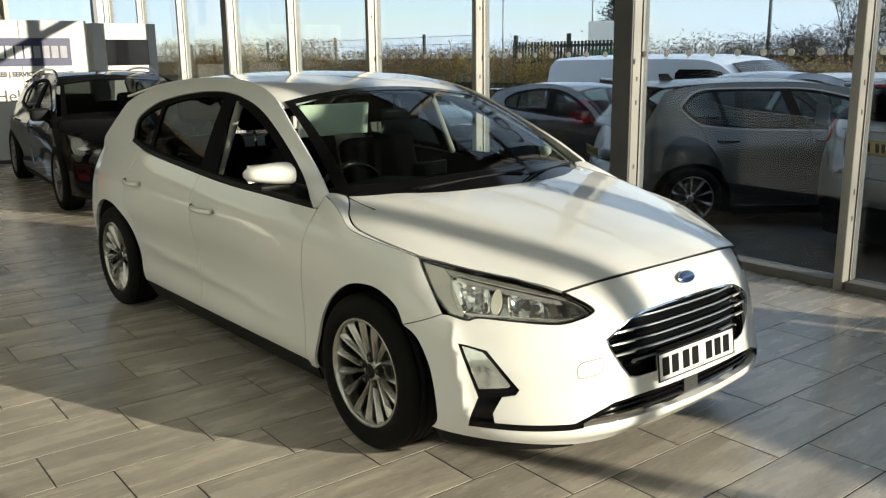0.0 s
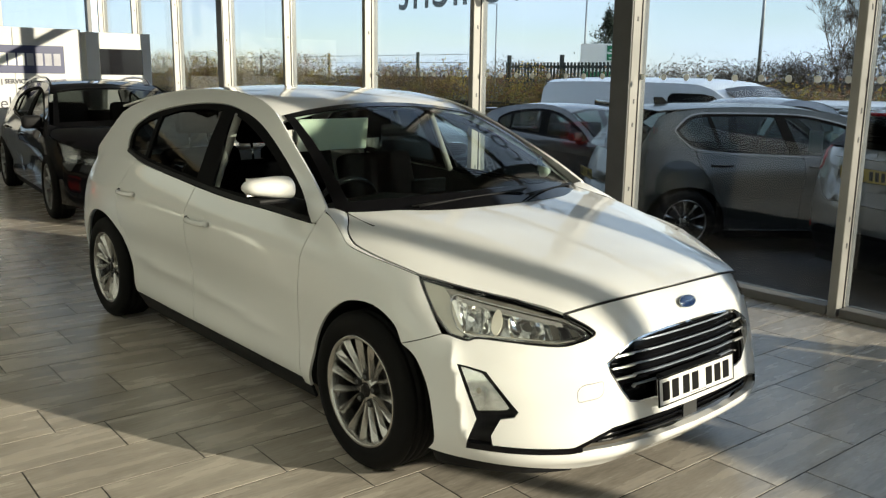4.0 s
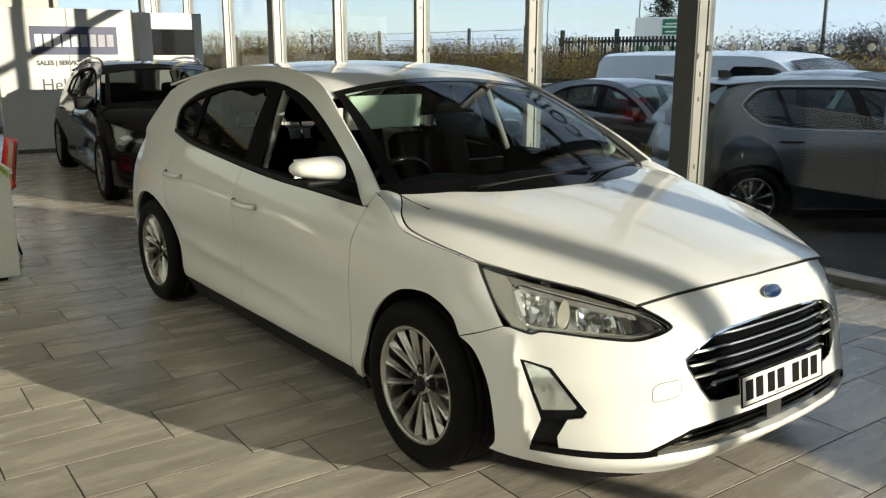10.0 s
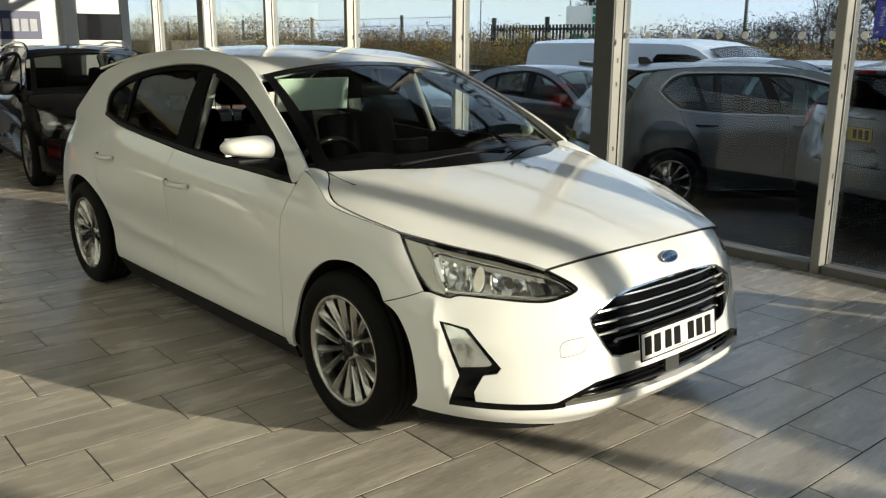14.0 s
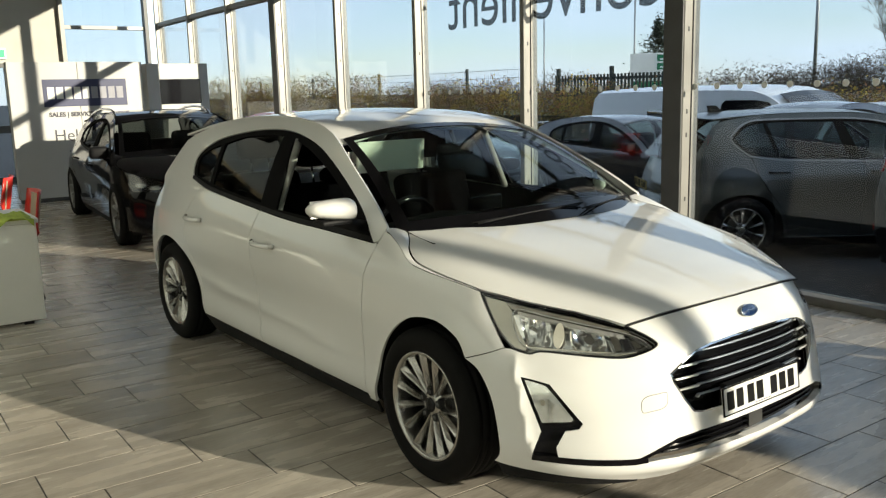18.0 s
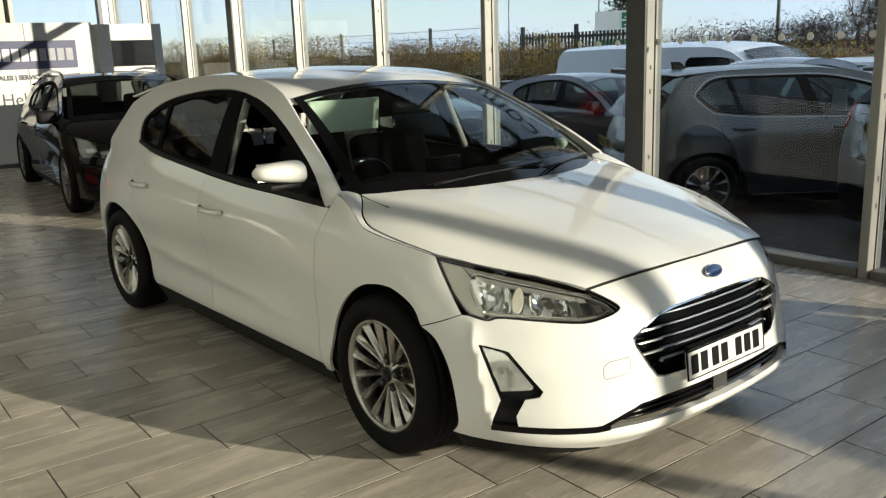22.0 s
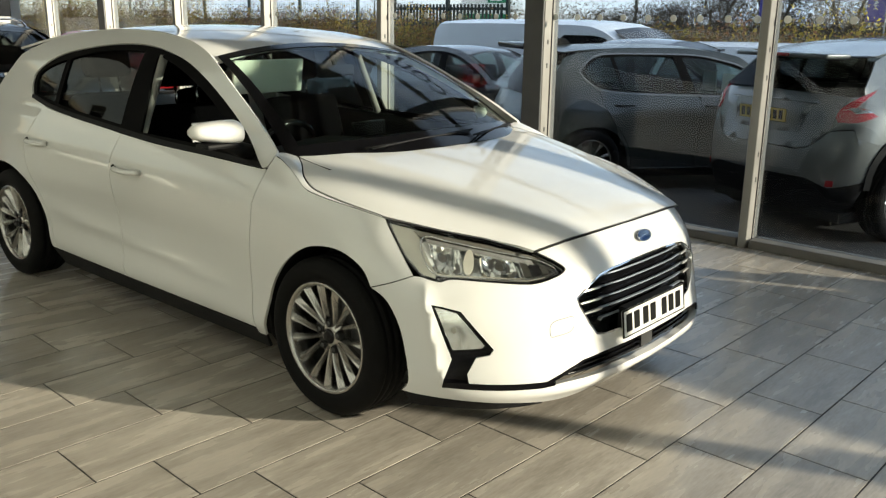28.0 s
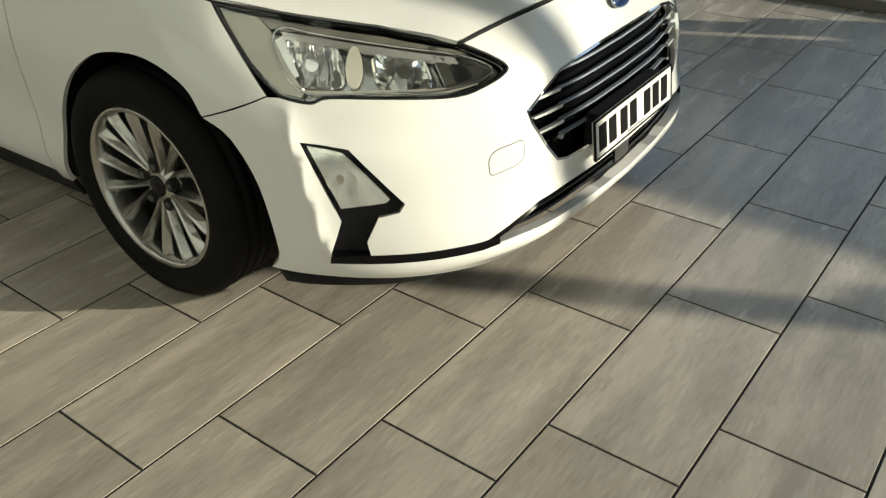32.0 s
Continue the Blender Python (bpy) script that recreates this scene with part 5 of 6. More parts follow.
# Unseen wall stretch, made dark so that the black estate's side reflects dark.
tagged(part("wall_back_dark", box((END_X + 0.02, -9.19, 0.95), (-3.0, -9.01, 3.7)), STEEL_SHADE), "unseen dark wall, added for the black car to reflect", "wall", kind="structure")
# Added window behind the camera, sized and tinted for the fill on the car.
tagged(part("window_back", box((-2.99, -9.11, 0.95), (26.0, -9.10, 3.7)), FILL_PANE), "unseen back window, tinted cream to warm the fill light", "window", kind="structure")
tagged(part("wall_back", bm, WALL), "unseen pale back wall with openings added for fill light", "wall", kind="structure")
tagged(part("wall_east", box((26.0, -9.2, -0.3), (26.2, 3.1, 4.3)), WALL), "plain pale end wall", "wall", kind="structure")
tagged(part("wall_west_dark", box((END_X - 0.2, -9.0, -0.3), (END_X, -0.952, 4.3)), STEEL_SHADE), "dark grey end wall", "wall", kind="structure")
bm = bmesh.new()
box((END_X - 0.2, -0.95, 2.25), (END_X, 1.26, 4.3), bm=bm)
box((END_X - 0.2, 0.30, -0.3), (END_X, 1.26, 2.25), bm=bm)
tagged(part("wall_west", bm, WALL), "pale plaster end wall round a glazed exit", "wall", kind="structure")

# Unseen walls added to block the sun where parked cars would shade the floor.
for n, (x0, x1, h) in enumerate(((3.90, 7.35, 1.22), (7.35, 8.64, 1.36), (8.64, 25.9, 1.50), (3.18, 3.90, 0.36))):
    tagged(part(("wall_low_1", "wall_low_2", "wall_low_3", "wall_low_4")[n], box((x0, 2.99, -0.3), (x1, 3.09, h)), WALL), "unseen low wall added to cast parked cars' shade", "wall", kind="structure")

# The slot below this added panel lets sun through, as under a car.
tagged(part("wall_low_5", box((3.18, 2.99, 0.60), (3.90, 3.09, 1.22)), WALL), "unseen panel above a slot, added to shape the floor shade", "wall", kind="structure")

front = thing("window_wall", "tall grey aluminium and glass shop front", "window wall", kind="structure")
# Posts from 11.27 on are unseen, placed only to shape the shadow bands.
POSTS = [1.357 + 1.82 * k for k in range(-8, 5)] + [11.27, 14.1, 17.8, 21.5, 25.2]
for i, x in enumerate(POSTS):
    heavy = (i - 7) % 4 == 0 and x < 8
    w, d = (0.085, 0.18) if heavy else (0.03, 0.17) if x < 4 else (0.03, 0.11)
    bm = box((x - (0.10 if heavy else w), GLASS_Y - d + 0.06, 0.0), (x + w, GLASS_Y + 0.06, 4.3), 0.004, 1)
    post = part("mullion", bm, FRAME, front, "deep grey aluminium post" if heavy else "")
    if heavy:
        part("steel_face", box((x - 0.101, GLASS_Y - d + 0.045, 0.0), (x + w - 0.006, GLASS_Y - d + 0.0585, 4.3)), STEEL_SHADE, post)
    groove = part("gasket", box((x + w + 0.0003, GLASS_Y - 0.03, 0.0), (x + w + 0.004, GLASS_Y - 0.018, 4.3)), DARK, post)
    for z in (0.45, 0.62, 1.12, 1.30, 1.92, 2.5):
        part("fixing", box((x + w, GLASS_Y - d + 0.10, z), (x + w + 0.003, GLASS_Y - d + 0.118, z + 0.035), 0.002, 1), BRAKE, post)
for a, b in zip(POSTS[:-1], POSTS[1:]):
    pn = part("pane", box((a + 0.03, GLASS_Y, 0.06), (b - 0.03, GLASS_Y + 0.012, 2.90)), PANE, front)
    pn.visible_shadow = False
    up = part("upper_pane", box((a + 0.03, GLASS_Y, 2.97), (b - 0.03, GLASS_Y + 0.012, 4.25)), PANE, front)
    up.visible_shadow = False
    part("transom", box((a + 0.03, GLASS_Y - 0.08, 2.90), (b - 0.03, GLASS_Y + 0.06, 2.97), 0.003, 1), FRAME, front)
    part("sill", box((a + 0.045, GLASS_Y - 0.10, 0.0), (b - 0.045, GLASS_Y + 0.06, 0.06), 0.004, 1), SILL_GREY, front)
    if a > -5 and b < 4:
        n = 9
        for k in range(n):
            cx = a + 0.10 + (b - a - 0.2) * k / (n - 1)
            v, f = lathe([(0.0005, -0.0005), (0.024, -0.0005), (0.0245, 0.0005)], 16)
            mesh_of("frosted_dot", [(p + cx, q + GLASS_Y - 0.001, s + 1.505) for p, q, s in v], f, FROST, pn, False)
    bm = box((a + 0.04, GLASS_Y - 0.06, 4.25), (b - 0.04, GLASS_Y + 0.06, 4.30))
    part("head_rail", bm, FRAME, front)
# words on the outside of the glass, read from the street
for text, x, size in (("convenient", -0.69, 0.66), ("Simple", 2.75, 0.66), ("t", -4.02, 0.66)):
    lettering("window_word", text, size, LETTER, front, Matrix.Translation((x, GLASS_Y + 0.016, 2.16)) @ Euler((radians(90), 0, radians(180))).to_matrix().to_4x4(), 0.001, "dark vinyl letters on the glass")
end = thing("window_wall_end", "glazed end of the showroom with dark steel posts", "window wall", kind="structure")
for y in (2.92, 1.30):
    part("mullion", box((END_X - 0.05, y - 0.04, 0.0), (END_X + 0.12, y + 0.04, 4.3), 0.004, 1), STEEL_SHADE if y > 2 else FRAME, end)
part("transom", box((END_X - 0.05, 1.34, 2.90), (END_X + 0.06, 2.88, 2.97), 0.003, 1), FRAME, end)
for y0, y1 in ((1.34, 2.88),):
    for z0, z1 in ((0.0, 2.90), (2.97, 4.3)):
        pn = part("pane", box((END_X, y0, z0), (END_X + 0.012, y1, z1)), PANE, end)
        pn.visible_shadow = False
door = thing("door_1", "glazed exit door in a pale wall", "door", kind="structure")
for lo, hi in (((END_X - 0.1, -0.95, 0.0), (END_X + 0.02, -0.87, 2.25)), ((END_X - 0.1, 0.22, 0.0), (END_X + 0.02, 0.30, 2.25)), ((END_X - 0.1, -0.87, 2.17), (END_X + 0.02, 0.22, 2.25)), ((END_X - 0.1, -0.87, 0.95), (END_X + 0.02, 0.22, 1.09)), ((END_X - 0.1, -0.87, 0.0), (END_X + 0.02, 0.22, 0.12))):
    part("door_frame", box(lo, hi, 0.004, 1), STEEL_SHADE, door)
for z0, z1 in ((0.12, 0.95), (1.09, 2.17)):
    pn = part("door_glass", box((END_X - 0.05, -0.87, z0), (END_X - 0.04, 0.22, z1)), PANE, door)
    pn.visible_shadow = False
sign = thing("exit_sign", "green and white exit sign above the door", "sign")
part("sign_box", box((END_X + 0.002, -0.12, 2.33), (END_X + 0.05, 0.28, 2.53), 0.006), PALE_SIGN, sign)
part("sign_face", box((END_X + 0.048, -0.09, 2.36), (END_X + 0.054, 0.25, 2.50)), EXIT_GREEN, sign)
part("sign_arrow", box((END_X + 0.053, 0.04, 2.39), (END_X + 0.057, 0.12, 2.47)), PALE_SIGN, sign)

# ---- display boards with the screen
board = thing("display_board", "tall white display board with navy panel and printed words", "display board")
part("board_panel", box((-10.40, -0.36, 0.06), (-10.20, 0.62, 2.11), 0.008), BOARD, board)
part("board_panel", box((-10.40, 0.624, 0.06), (-10.20, 1.60, 2.11), 0.008), BOARD, board)
part("plinth", box((-10.38, -0.34, 0.0), (-10.215, 1.58, 0.06)), STEEL_SHADE, board)
strip = part("navy_panel", box((-10.199, 0.105, 1.44), (-10.192, 1.335, 1.85)), NAVY, board)
for k in range(9):
    y = 0.165 + 0.127 * k
    # The last four white bars are grey: the shade on them is in the colour.
    part("name_bar", box((-10.1925, y, 1.555), (-10.188, y + 0.098, 1.735)), PALE_SIGN if k < 5 else surface("shaded_name_bar", (0.30, 0.30, 0.34), 0.6) if k == 5 else bpy.data.materials["shaded_name_bar"], strip)
def on_board(text, y, z, size, label, bold=0.0):
    lettering("board_line", text, size, INK, board, Matrix.Translation((-10.196, y, z)) @ Euler((radians(90), 0, radians(90))).to_matrix().to_4x4(), 0.002, label, bold=bold)
on_board("SALES | SERVICE |", 0.16, 1.29, 0.092, "small grey capitals", 0.004)
on_board("Helping you", 0.20, 0.92, 0.25, "large thin grey words")
on_board("w", 0.40, 0.66, 0.24, "large thin grey words")
tower = thing("screen_tower", "white display tower with a dark built-in screen", "display board")
part("tower_body", box((-10.45, 1.66, 0.05), (-10.16, 2.67, 2.08), 0.01), BOARD, tower)
part("plinth", box((-10.43, 1.68, 0.0), (-10.18, 2.65, 0.05)), STEEL_SHADE, tower)
part("screen", box((-10.162, 1.86, 1.43), (-10.152, 2.53, 1.83), 0.003, 1), DISPLAY, tower, "dark switched-off screen")

# ---- desk and chairs
desk = thing("desk", "white laminate desk with a flush side panel", "desk")
part("side_panel", box((-2.44, -2.75, 0.02), (-2.39, -1.49, 0.70), 0.004, 1), DESK, desk)
part("side_panel", box((-3.05, -2.75, 0.02), (-3.00, -1.49, 0.70), 0.004, 1), DESK, desk)
part("front_panel", box((-3.00, -1.54, 0.06), (-2.44, -1.50, 0.70), 0.004, 1), DESK, desk)
part("desk_top", box((-3.07, -2.77, 0.702), (-2.375, -1.475, 0.735), 0.004, 1), DESK, desk)
for y in (-1.6, -2.6):
    part("foot", box((-2.44, y - 0.03, 0.0), (-2.39, y + 0.03, 0.02)), DARK, desk)
def cloth(x, y, z):
    v, f, n = [], [], 12
    for i in range(n):
        for j in range(n):
            a, b = i / (n - 1) - 0.5, j / (n - 1) - 0.5
            v.append((x + 0.34 * a, y + 0.22 * b, z + 0.028 + 0.022 * noise.noise((a * 6, b * 6, 1.3)) - 0.03 * (4 * a * a + 4 * b * b) ** 2 * 0.6))
    f = [(i * n + j, (i + 1) * n + j, (i + 1) * n + j + 1, i * n + j + 1) for i in range(n - 1) for j in range(n - 1)]
    k = len(v)
    ring = [i * n for i in range(n)] + [(n - 1) * n + j for j in range(1, n)] + [i * n + n - 1 for i in range(n - 2, -1, -1)] + [j for j in range(n - 2, 0, -1)]
    v += [(v[i][0], v[i][1], z) for i in ring]
    f += [(ring[i], ring[(i + 1) % len(ring)], k + (i + 1) % len(ring), k + i) for i in range(len(ring))] + [tuple(range(k, k + len(ring)))]
    tagged(mesh_of("polishing_cloth", v, f, LIME), "crumpled yellow-green cloth on the desk", "cloth")
cloth(-2.50, -1.62, 0.735)
def chair(m):
    """A moulded tub chair on thin wire legs."""
    c = thing("tub_chair", "red moulded plastic chair on black wire legs", "chair", m, "chairs at the desk")
    v, f, n = [], [], 10
    prof = ((0.23, 0.44), (0.20, 0.455), (0.05, 0.43), (-0.12, 0.43), (-0.20, 0.48), (-0.235, 0.60), (-0.26, 0.74), (-0.28, 0.84))
    for x, z in prof:
        for j in range(n):
            s = j / (n - 1) * 2 - 1
            v.append((x + 0.05 * s * s * (1 if z > 0.5 else 0), 0.24 * s * (1 if z < 0.7 else 0.9), z + 0.05 * s * s * (1 if z < 0.5 else 0)))
    f = [(i * n + j, i * n + j + 1, (i + 1) * n + j + 1, (i + 1) * n + j) for i in range(len(prof) - 1) for j in range(n - 1)]
    sh = mesh_of("seat_shell", v, f, RED_PLASTIC, c)
    mod = sh.modifiers.new("thick", "SOLIDIFY")
    mod.thickness = 0.012
    bm = box((-0.006, -0.19, 0.0), (0.006, 0.19, 0.27), 0.005, 2)
    bmesh.ops.transform(bm, matrix=pose(-0.213, 0, 0.545, 0, -9, 0), verts=bm.verts)
    part("back_pad", bm, CARD, c, "beige back pad", True)
    for sx in (-1, 1):
        for sy in (-1, 1):
            part("leg", rod((0.10 * sx, 0.14 * sy, 0.43), (0.20 * sx, 0.20 * sy, 0.0), 0.009), DARK, c, smooth=True)
    for sy in (-1, 1):
        part("brace", rod((-0.15, 0.17 * sy, 0.20), (0.15, 0.17 * sy, 0.20), 0.006), DARK, c, smooth=True)
    return c
ch = chair(pose(-3.36, -1.56, 0, 0, 0, -90))
copy_thing(ch, pose(-5.0, -1.50, 0, 0, 0, -105))


# ---- outside: car park, hedge, fence, trees, parked cars
def lie(y):
    """Height of the car park, which falls away from the building."""
    return -0.20 - 0.05 * max(0.0, min(y, 17.0) - 5.0)


rows, cols = (-900.0, 2.9, 5.0, 8.0, 11.0, 14.0, 17.0, 40.0, 120.0, 900.0), (-900.0, -60.0, -20.0, 0.0, 20.0, 60.0, 900.0)
v = [(x, y, lie(y) - (0.15 if y < 2.8 else 0)) for y in rows for x in cols]
f = [(i * 7 + j, i * 7 + j + 1, (i + 1) * 7 + j + 1, (i + 1) * 7 + j) for i in range(9) for j in range(6)]
tagged(mesh_of("ground", v, f, ASPHALT, None, False), "grey asphalt car park falling gently away", "ground", kind="structure")
tagged(part("verge", box((-70, 15.6, -1.2), (60, 200, -0.70)), SOIL), "rough winter grass verge behind the hedge", "grass", kind="structure")

def leaves(name, spots, size, material, seed, parent=None, label="", flat=0.5):
    """Many small bent leaves, each of two triangles, round the given spots (x, y, z, spread, count)."""
    rnd = np.random.RandomState(seed)
    v, f = [], []
    for x, y, z, sx, sy, sz, n in spots:
        p = rnd.normal(0, 1, (n, 3)) * (sx, sy, sz) * 0.5 + (x, y, z)
        a = rnd.normal(0, 1, (n, 3))
        b = rnd.normal(0, 1, (n, 3))
        a /= np.linalg.norm(a, axis=1)[:, None]
        b -= a * (a * b).sum(1)[:, None]
        b /= np.linalg.norm(b, axis=1)[:, None]
        s = size * rnd.uniform(0.6, 1.4, (n, 1))
        k = len(v)
        quad = np.stack([p - a * s, p + b * s * flat, p + a * s, p - b * s * flat], 1).reshape(-1, 3)
        v += quad.tolist()
        f += [(k + 4 * i, k + 4 * i + 1, k + 4 * i + 2, k + 4 * i + 3) for i in range(n)]
    return mesh_of(name, v, f, material, parent, False, label)


rnd = random.Random(4)
hedge = thing("hedge", "dense autumn hedge with yellow and brown leaves", "hedge", kind="stuff")
spots, stems = [], bmesh.new()
for i in range(330):
    x = -46 + 68 * i / 330 + rnd.uniform(-0.3, 0.3)
    tall = 2.15 + 0.35 * noise.noise((x * 0.35, 2.0, 0.0)) + (0.5 if x < -24 else 0) - 0.32 * ease(-17.0, -9.0, x)
    for h in (0.4, 1.0, 1.6):
        spots.append((x, 14.6 + rnd.uniform(-0.45, 0.45), -0.70 + h * tall / 2.0, 0.5, 0.55, 0.45, 210))
    for q in range(2):
        spots.append((x + rnd.uniform(-0.3, 0.3), 14.6 + rnd.uniform(-0.35, 0.35), -0.70 + tall * rnd.uniform(0.9, 1.12), 0.22, 0.25, 0.30, 34))
hues = ([], [], [])
for k, q in enumerate(spots):
    n = noise.noise((q[0] * 0.9, q[2] * 1.3, 5.0)) + 0.25 * noise.noise((k * 0.71, 0.3, 9.0))
    shares = (0.55, 0.25, 0.20) if n > 0.10 else (0.15, 0.60, 0.25) if n < -0.12 else (0.30, 0.30, 0.40)
    for hue, share in zip(hues, shares):
        hue.append((*q[:6], int(q[6] * share)))
for hue, m, k in zip(hues, (HEDGE, HEDGE_RED, HEDGE_GREEN), (5, 6, 7)):
    leaves("hedge_leaves", hue, 0.034, m, k, hedge)
for i in range(420):
    x, y = -46 + 68 * rnd.random(), 14.6 + rnd.uniform(-0.4, 0.4)
    rod((x, y, -0.72), (x + rnd.uniform(-0.4, 0.4), y + rnd.uniform(-0.3, 0.3), -0.72 + rnd.uniform(1.4, 2.3)), 0.014, 0.004, 4, stems, False)
part("hedge_stems", stems, TWIG, hedge)
# Added dark block that stands in for the shade deep between the leaves.
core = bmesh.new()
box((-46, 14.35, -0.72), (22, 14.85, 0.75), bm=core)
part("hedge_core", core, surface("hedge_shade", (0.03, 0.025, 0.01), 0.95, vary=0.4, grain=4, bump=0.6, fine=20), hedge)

fence = thing("mesh_fence", "tall dark welded mesh fence on square posts", "fence")
wires = bmesh.new()
for i in range(11):
    x = -46.0 + 2.9 * i
    part("fence_post", box((x - 0.04, 15.36, -0.75), (x + 0.04, 15.44, 2.25)), FENCE, fence)
v, f = [], []
def wire(a, b, r):
    k = len(v)
    a, b = Vector(a), Vector(b)
    side = Vector((r, 0, 0)) if abs(b.z - a.z) > abs(b.x - a.x) else Vector((0, 0, r))
    v.extend([tuple(a - side), tuple(a + side), tuple(b + side), tuple(b - side)])
    f.append((k, k + 1, k + 2, k + 3))
for i in range(int(29 / 0.11)):
    wire((-46 + 0.11 * i, 15.4, -0.6), (-46 + 0.11 * i, 15.4, 2.2), 0.0045)
for k in range(12):
    wire((-46, 15.395, -0.6 + 0.25 * k), (-17, 15.395, -0.6 + 0.25 * k), 0.006)
tagged(mesh_of("mesh_wires", v, f, FENCE, fence, False), kind="stuff")
rail = thing("palisade_fence", "dark steel palisade fence with close pales", "fence")
for i in range(3):
    x = -17.0 + 2.35 * i
    part("fence_post", box((x - 0.05, 16.9, -0.75), (x + 0.05, 17.0, 2.15)), FENCE, rail)
for z in (0.2, 1.75):
    part("fence_rail", box((-17.0, 16.88, z), (-12.3, 16.94, z + 0.08)), FENCE, rail)
pales = bmesh.new()
for i in range(33):
    x = -17.0 + 0.142 * i
    box((x - 0.032, 16.84, -0.7), (x + 0.032, 16.875, 1.92), bm=pales)
tagged(part("fence_pales", pales, FENCE, rail), kind="stuff")


def post_lamp(x, y, h, arm):
    lp = thing("street_lamp", "slim galvanised street lamp", "street lamp", pose(x, y, -0.75), "street lamps")
    part("pole", rod((0, 0, 0), (0, 0, h), 0.08, 0.045, 10), POLE, lp, smooth=True)
    part("arm", rod((0, 0, h - 0.03), (arm, 0, h + 0.1), 0.03, n=8), POLE, lp, smooth=True)
    part("lamp_head", box((arm - 0.3 if arm < 0 else arm, -0.12, h + 0.05), (arm if arm < 0 else arm + 0.5, 0.12, h + 0.17), 0.03), POLE, lp)


post_lamp(-32.0, 37.0, 8.6, -1.0)
post_lamp(-14.5, 27.5, 9.5, -0.9)
post_lamp(-50.0, 46.0, 8.0, -1.0)

board2 = thing("road_sign", "white road sign with green panels on two posts", "sign", pose(-28.3, 34.6, -0.7, 0, 0, 35))
for x in (-0.9, 0.9):
    part("post", rod((x, 0.05, 0), (x, 0.05, 2.2), 0.05), POLE, board2, smooth=True)
part("board", box((-1.35, -0.03, 1.2), (1.35, 0.03, 4.0), 0.01), PALE_SIGN, board2)
for z0, z1 in ((3.55, 3.9), (3.1, 3.45), (1.3, 2.5)):
    part("green_panel", box((0.1 if z0 > 3 else -1.25, -0.045, z0), (1.25, -0.031, z1)), GREEN_SIGN, board2)
for k in range(3):
    part("sign_bar", box((0.25, -0.052, 3.62 - 0.42 * k), (1.1 - 0.2 * k, -0.046, 3.70 - 0.42 * k)), PALE_SIGN, board2)


def bare_tree(x, y, h, seed, spread=0.44, name="bare_tree", label="bare winter tree with fine twigs"):
    """A leafless tree: a tapered trunk that forks again and again into twigs."""
    t = thing(name, label, "tree", pose(x, y, -0.75), "bare trees")
    r = random.Random(seed)
    trunk, twigs = bmesh.new(), []
    v, f = [], []
    def strip(a, b, w0, w1):
        k = len(v)
        d = (b - a).normalized()
        s = d.cross(Vector((0.62, -0.79, 0))).normalized()
        n = d.cross(s)
        for p, w in ((a, w0), (b, w1)):
            v.extend([tuple(p + s * w), tuple(p - s * w * 0.5 + n * w * 0.87), tuple(p - s * w * 0.5 - n * w * 0.87)])
        f.extend([(k, k + 1, k + 4, k + 3), (k + 1, k + 2, k + 5, k + 4), (k + 2, k, k + 3, k + 5)])
    def grow(p, d, length, w, depth):
        q = p + d * length
        if depth >= 7:
            rod(p, q, w, w * 0.72, 7, trunk, False)
        else:
            strip(p, q, w, w * 0.65)
        if depth == 0:
            return
        for i in range(r.choice((2, 3, 3)) if depth > 1 else 3):
            turn = Euler((r.uniform(-spread, spread) * 1.2, r.uniform(-spread, spread) * 1.2, r.uniform(-1, 1)))
            nd = (turn.to_matrix() @ d + Vector((0, 0, 0.12))).normalized()
            grow(p + d * length * r.uniform(0.6, 1.0), nd, length * r.uniform(0.62, 0.85), max(0.0036, w * 0.58), depth - 1)
    grow(Vector((0, 0, 0)), Vector((r.uniform(-0.05, 0.05), 0, 1)).normalized(), h * 0.25, h * 0.011, 8)
    part("trunk", trunk, BARK, t, smooth=True)
    mesh_of("twigs", v, f, TWIG, t, False)
    return t


bare_tree(-9.6, 24.0, 7.6, 3)
bare_tree(-7.4, 23.5, 8.2, 8)
bare_tree(-5.6, 24.5, 8.8, 15)
bare_tree(-3.4, 23.0, 8.0, 21)
bare_tree(-1.0, 24.0, 9.0, 27)
bare_tree(2.0, 22.5, 8.5, 5)
thicket = thing("thicket", "bare brown scrub behind the hedge", "shrubs", kind="stuff")
spots = []
for i in range(130):
    x = -20 + 30 * i / 130
    tall = 1.5 + 2.2 * ease(-16, -4, x) + 0.5 * noise.noise((x * 0.5, 3.0, 0)) + 0.3 * noise.noise((x * 1.7, 1.0, 0))
    for h in (0.25, 0.5, 0.72):
        spots.append((x, 21.0 + rnd.uniform(-0.8, 0.8), -0.7 + (tall + 0.7) * h, 0.6, 0.8, tall * 0.17, 520))
leaves("thicket_twigs", spots, 0.060, TWIG, 31, thicket, flat=0.13)
con = thing("conifer", "dark pointed conifer behind the sign", "tree", pose(-31.5, 38.5, -0.7))
part("trunk", rod((0, 0, 0), (0, 0, 3.0), 0.25, 0.12), BARK, con, smooth=True)
leaves("crown", [(0.1 * math.sin(h * 5), 0.1 * math.cos(h * 7), h, w, w, 0.7, 800) for h, w in ((1.2, 1.3), (2.0, 1.4), (2.9, 1.35), (3.8, 1.15), (4.6, 0.85), (5.2, 0.5), (5.6, 0.25))], 0.075, EVERGREEN, 9, con)
wood = thing("far_wood", "bare brown tree line in the distance", "woods", kind="stuff")
spots = []
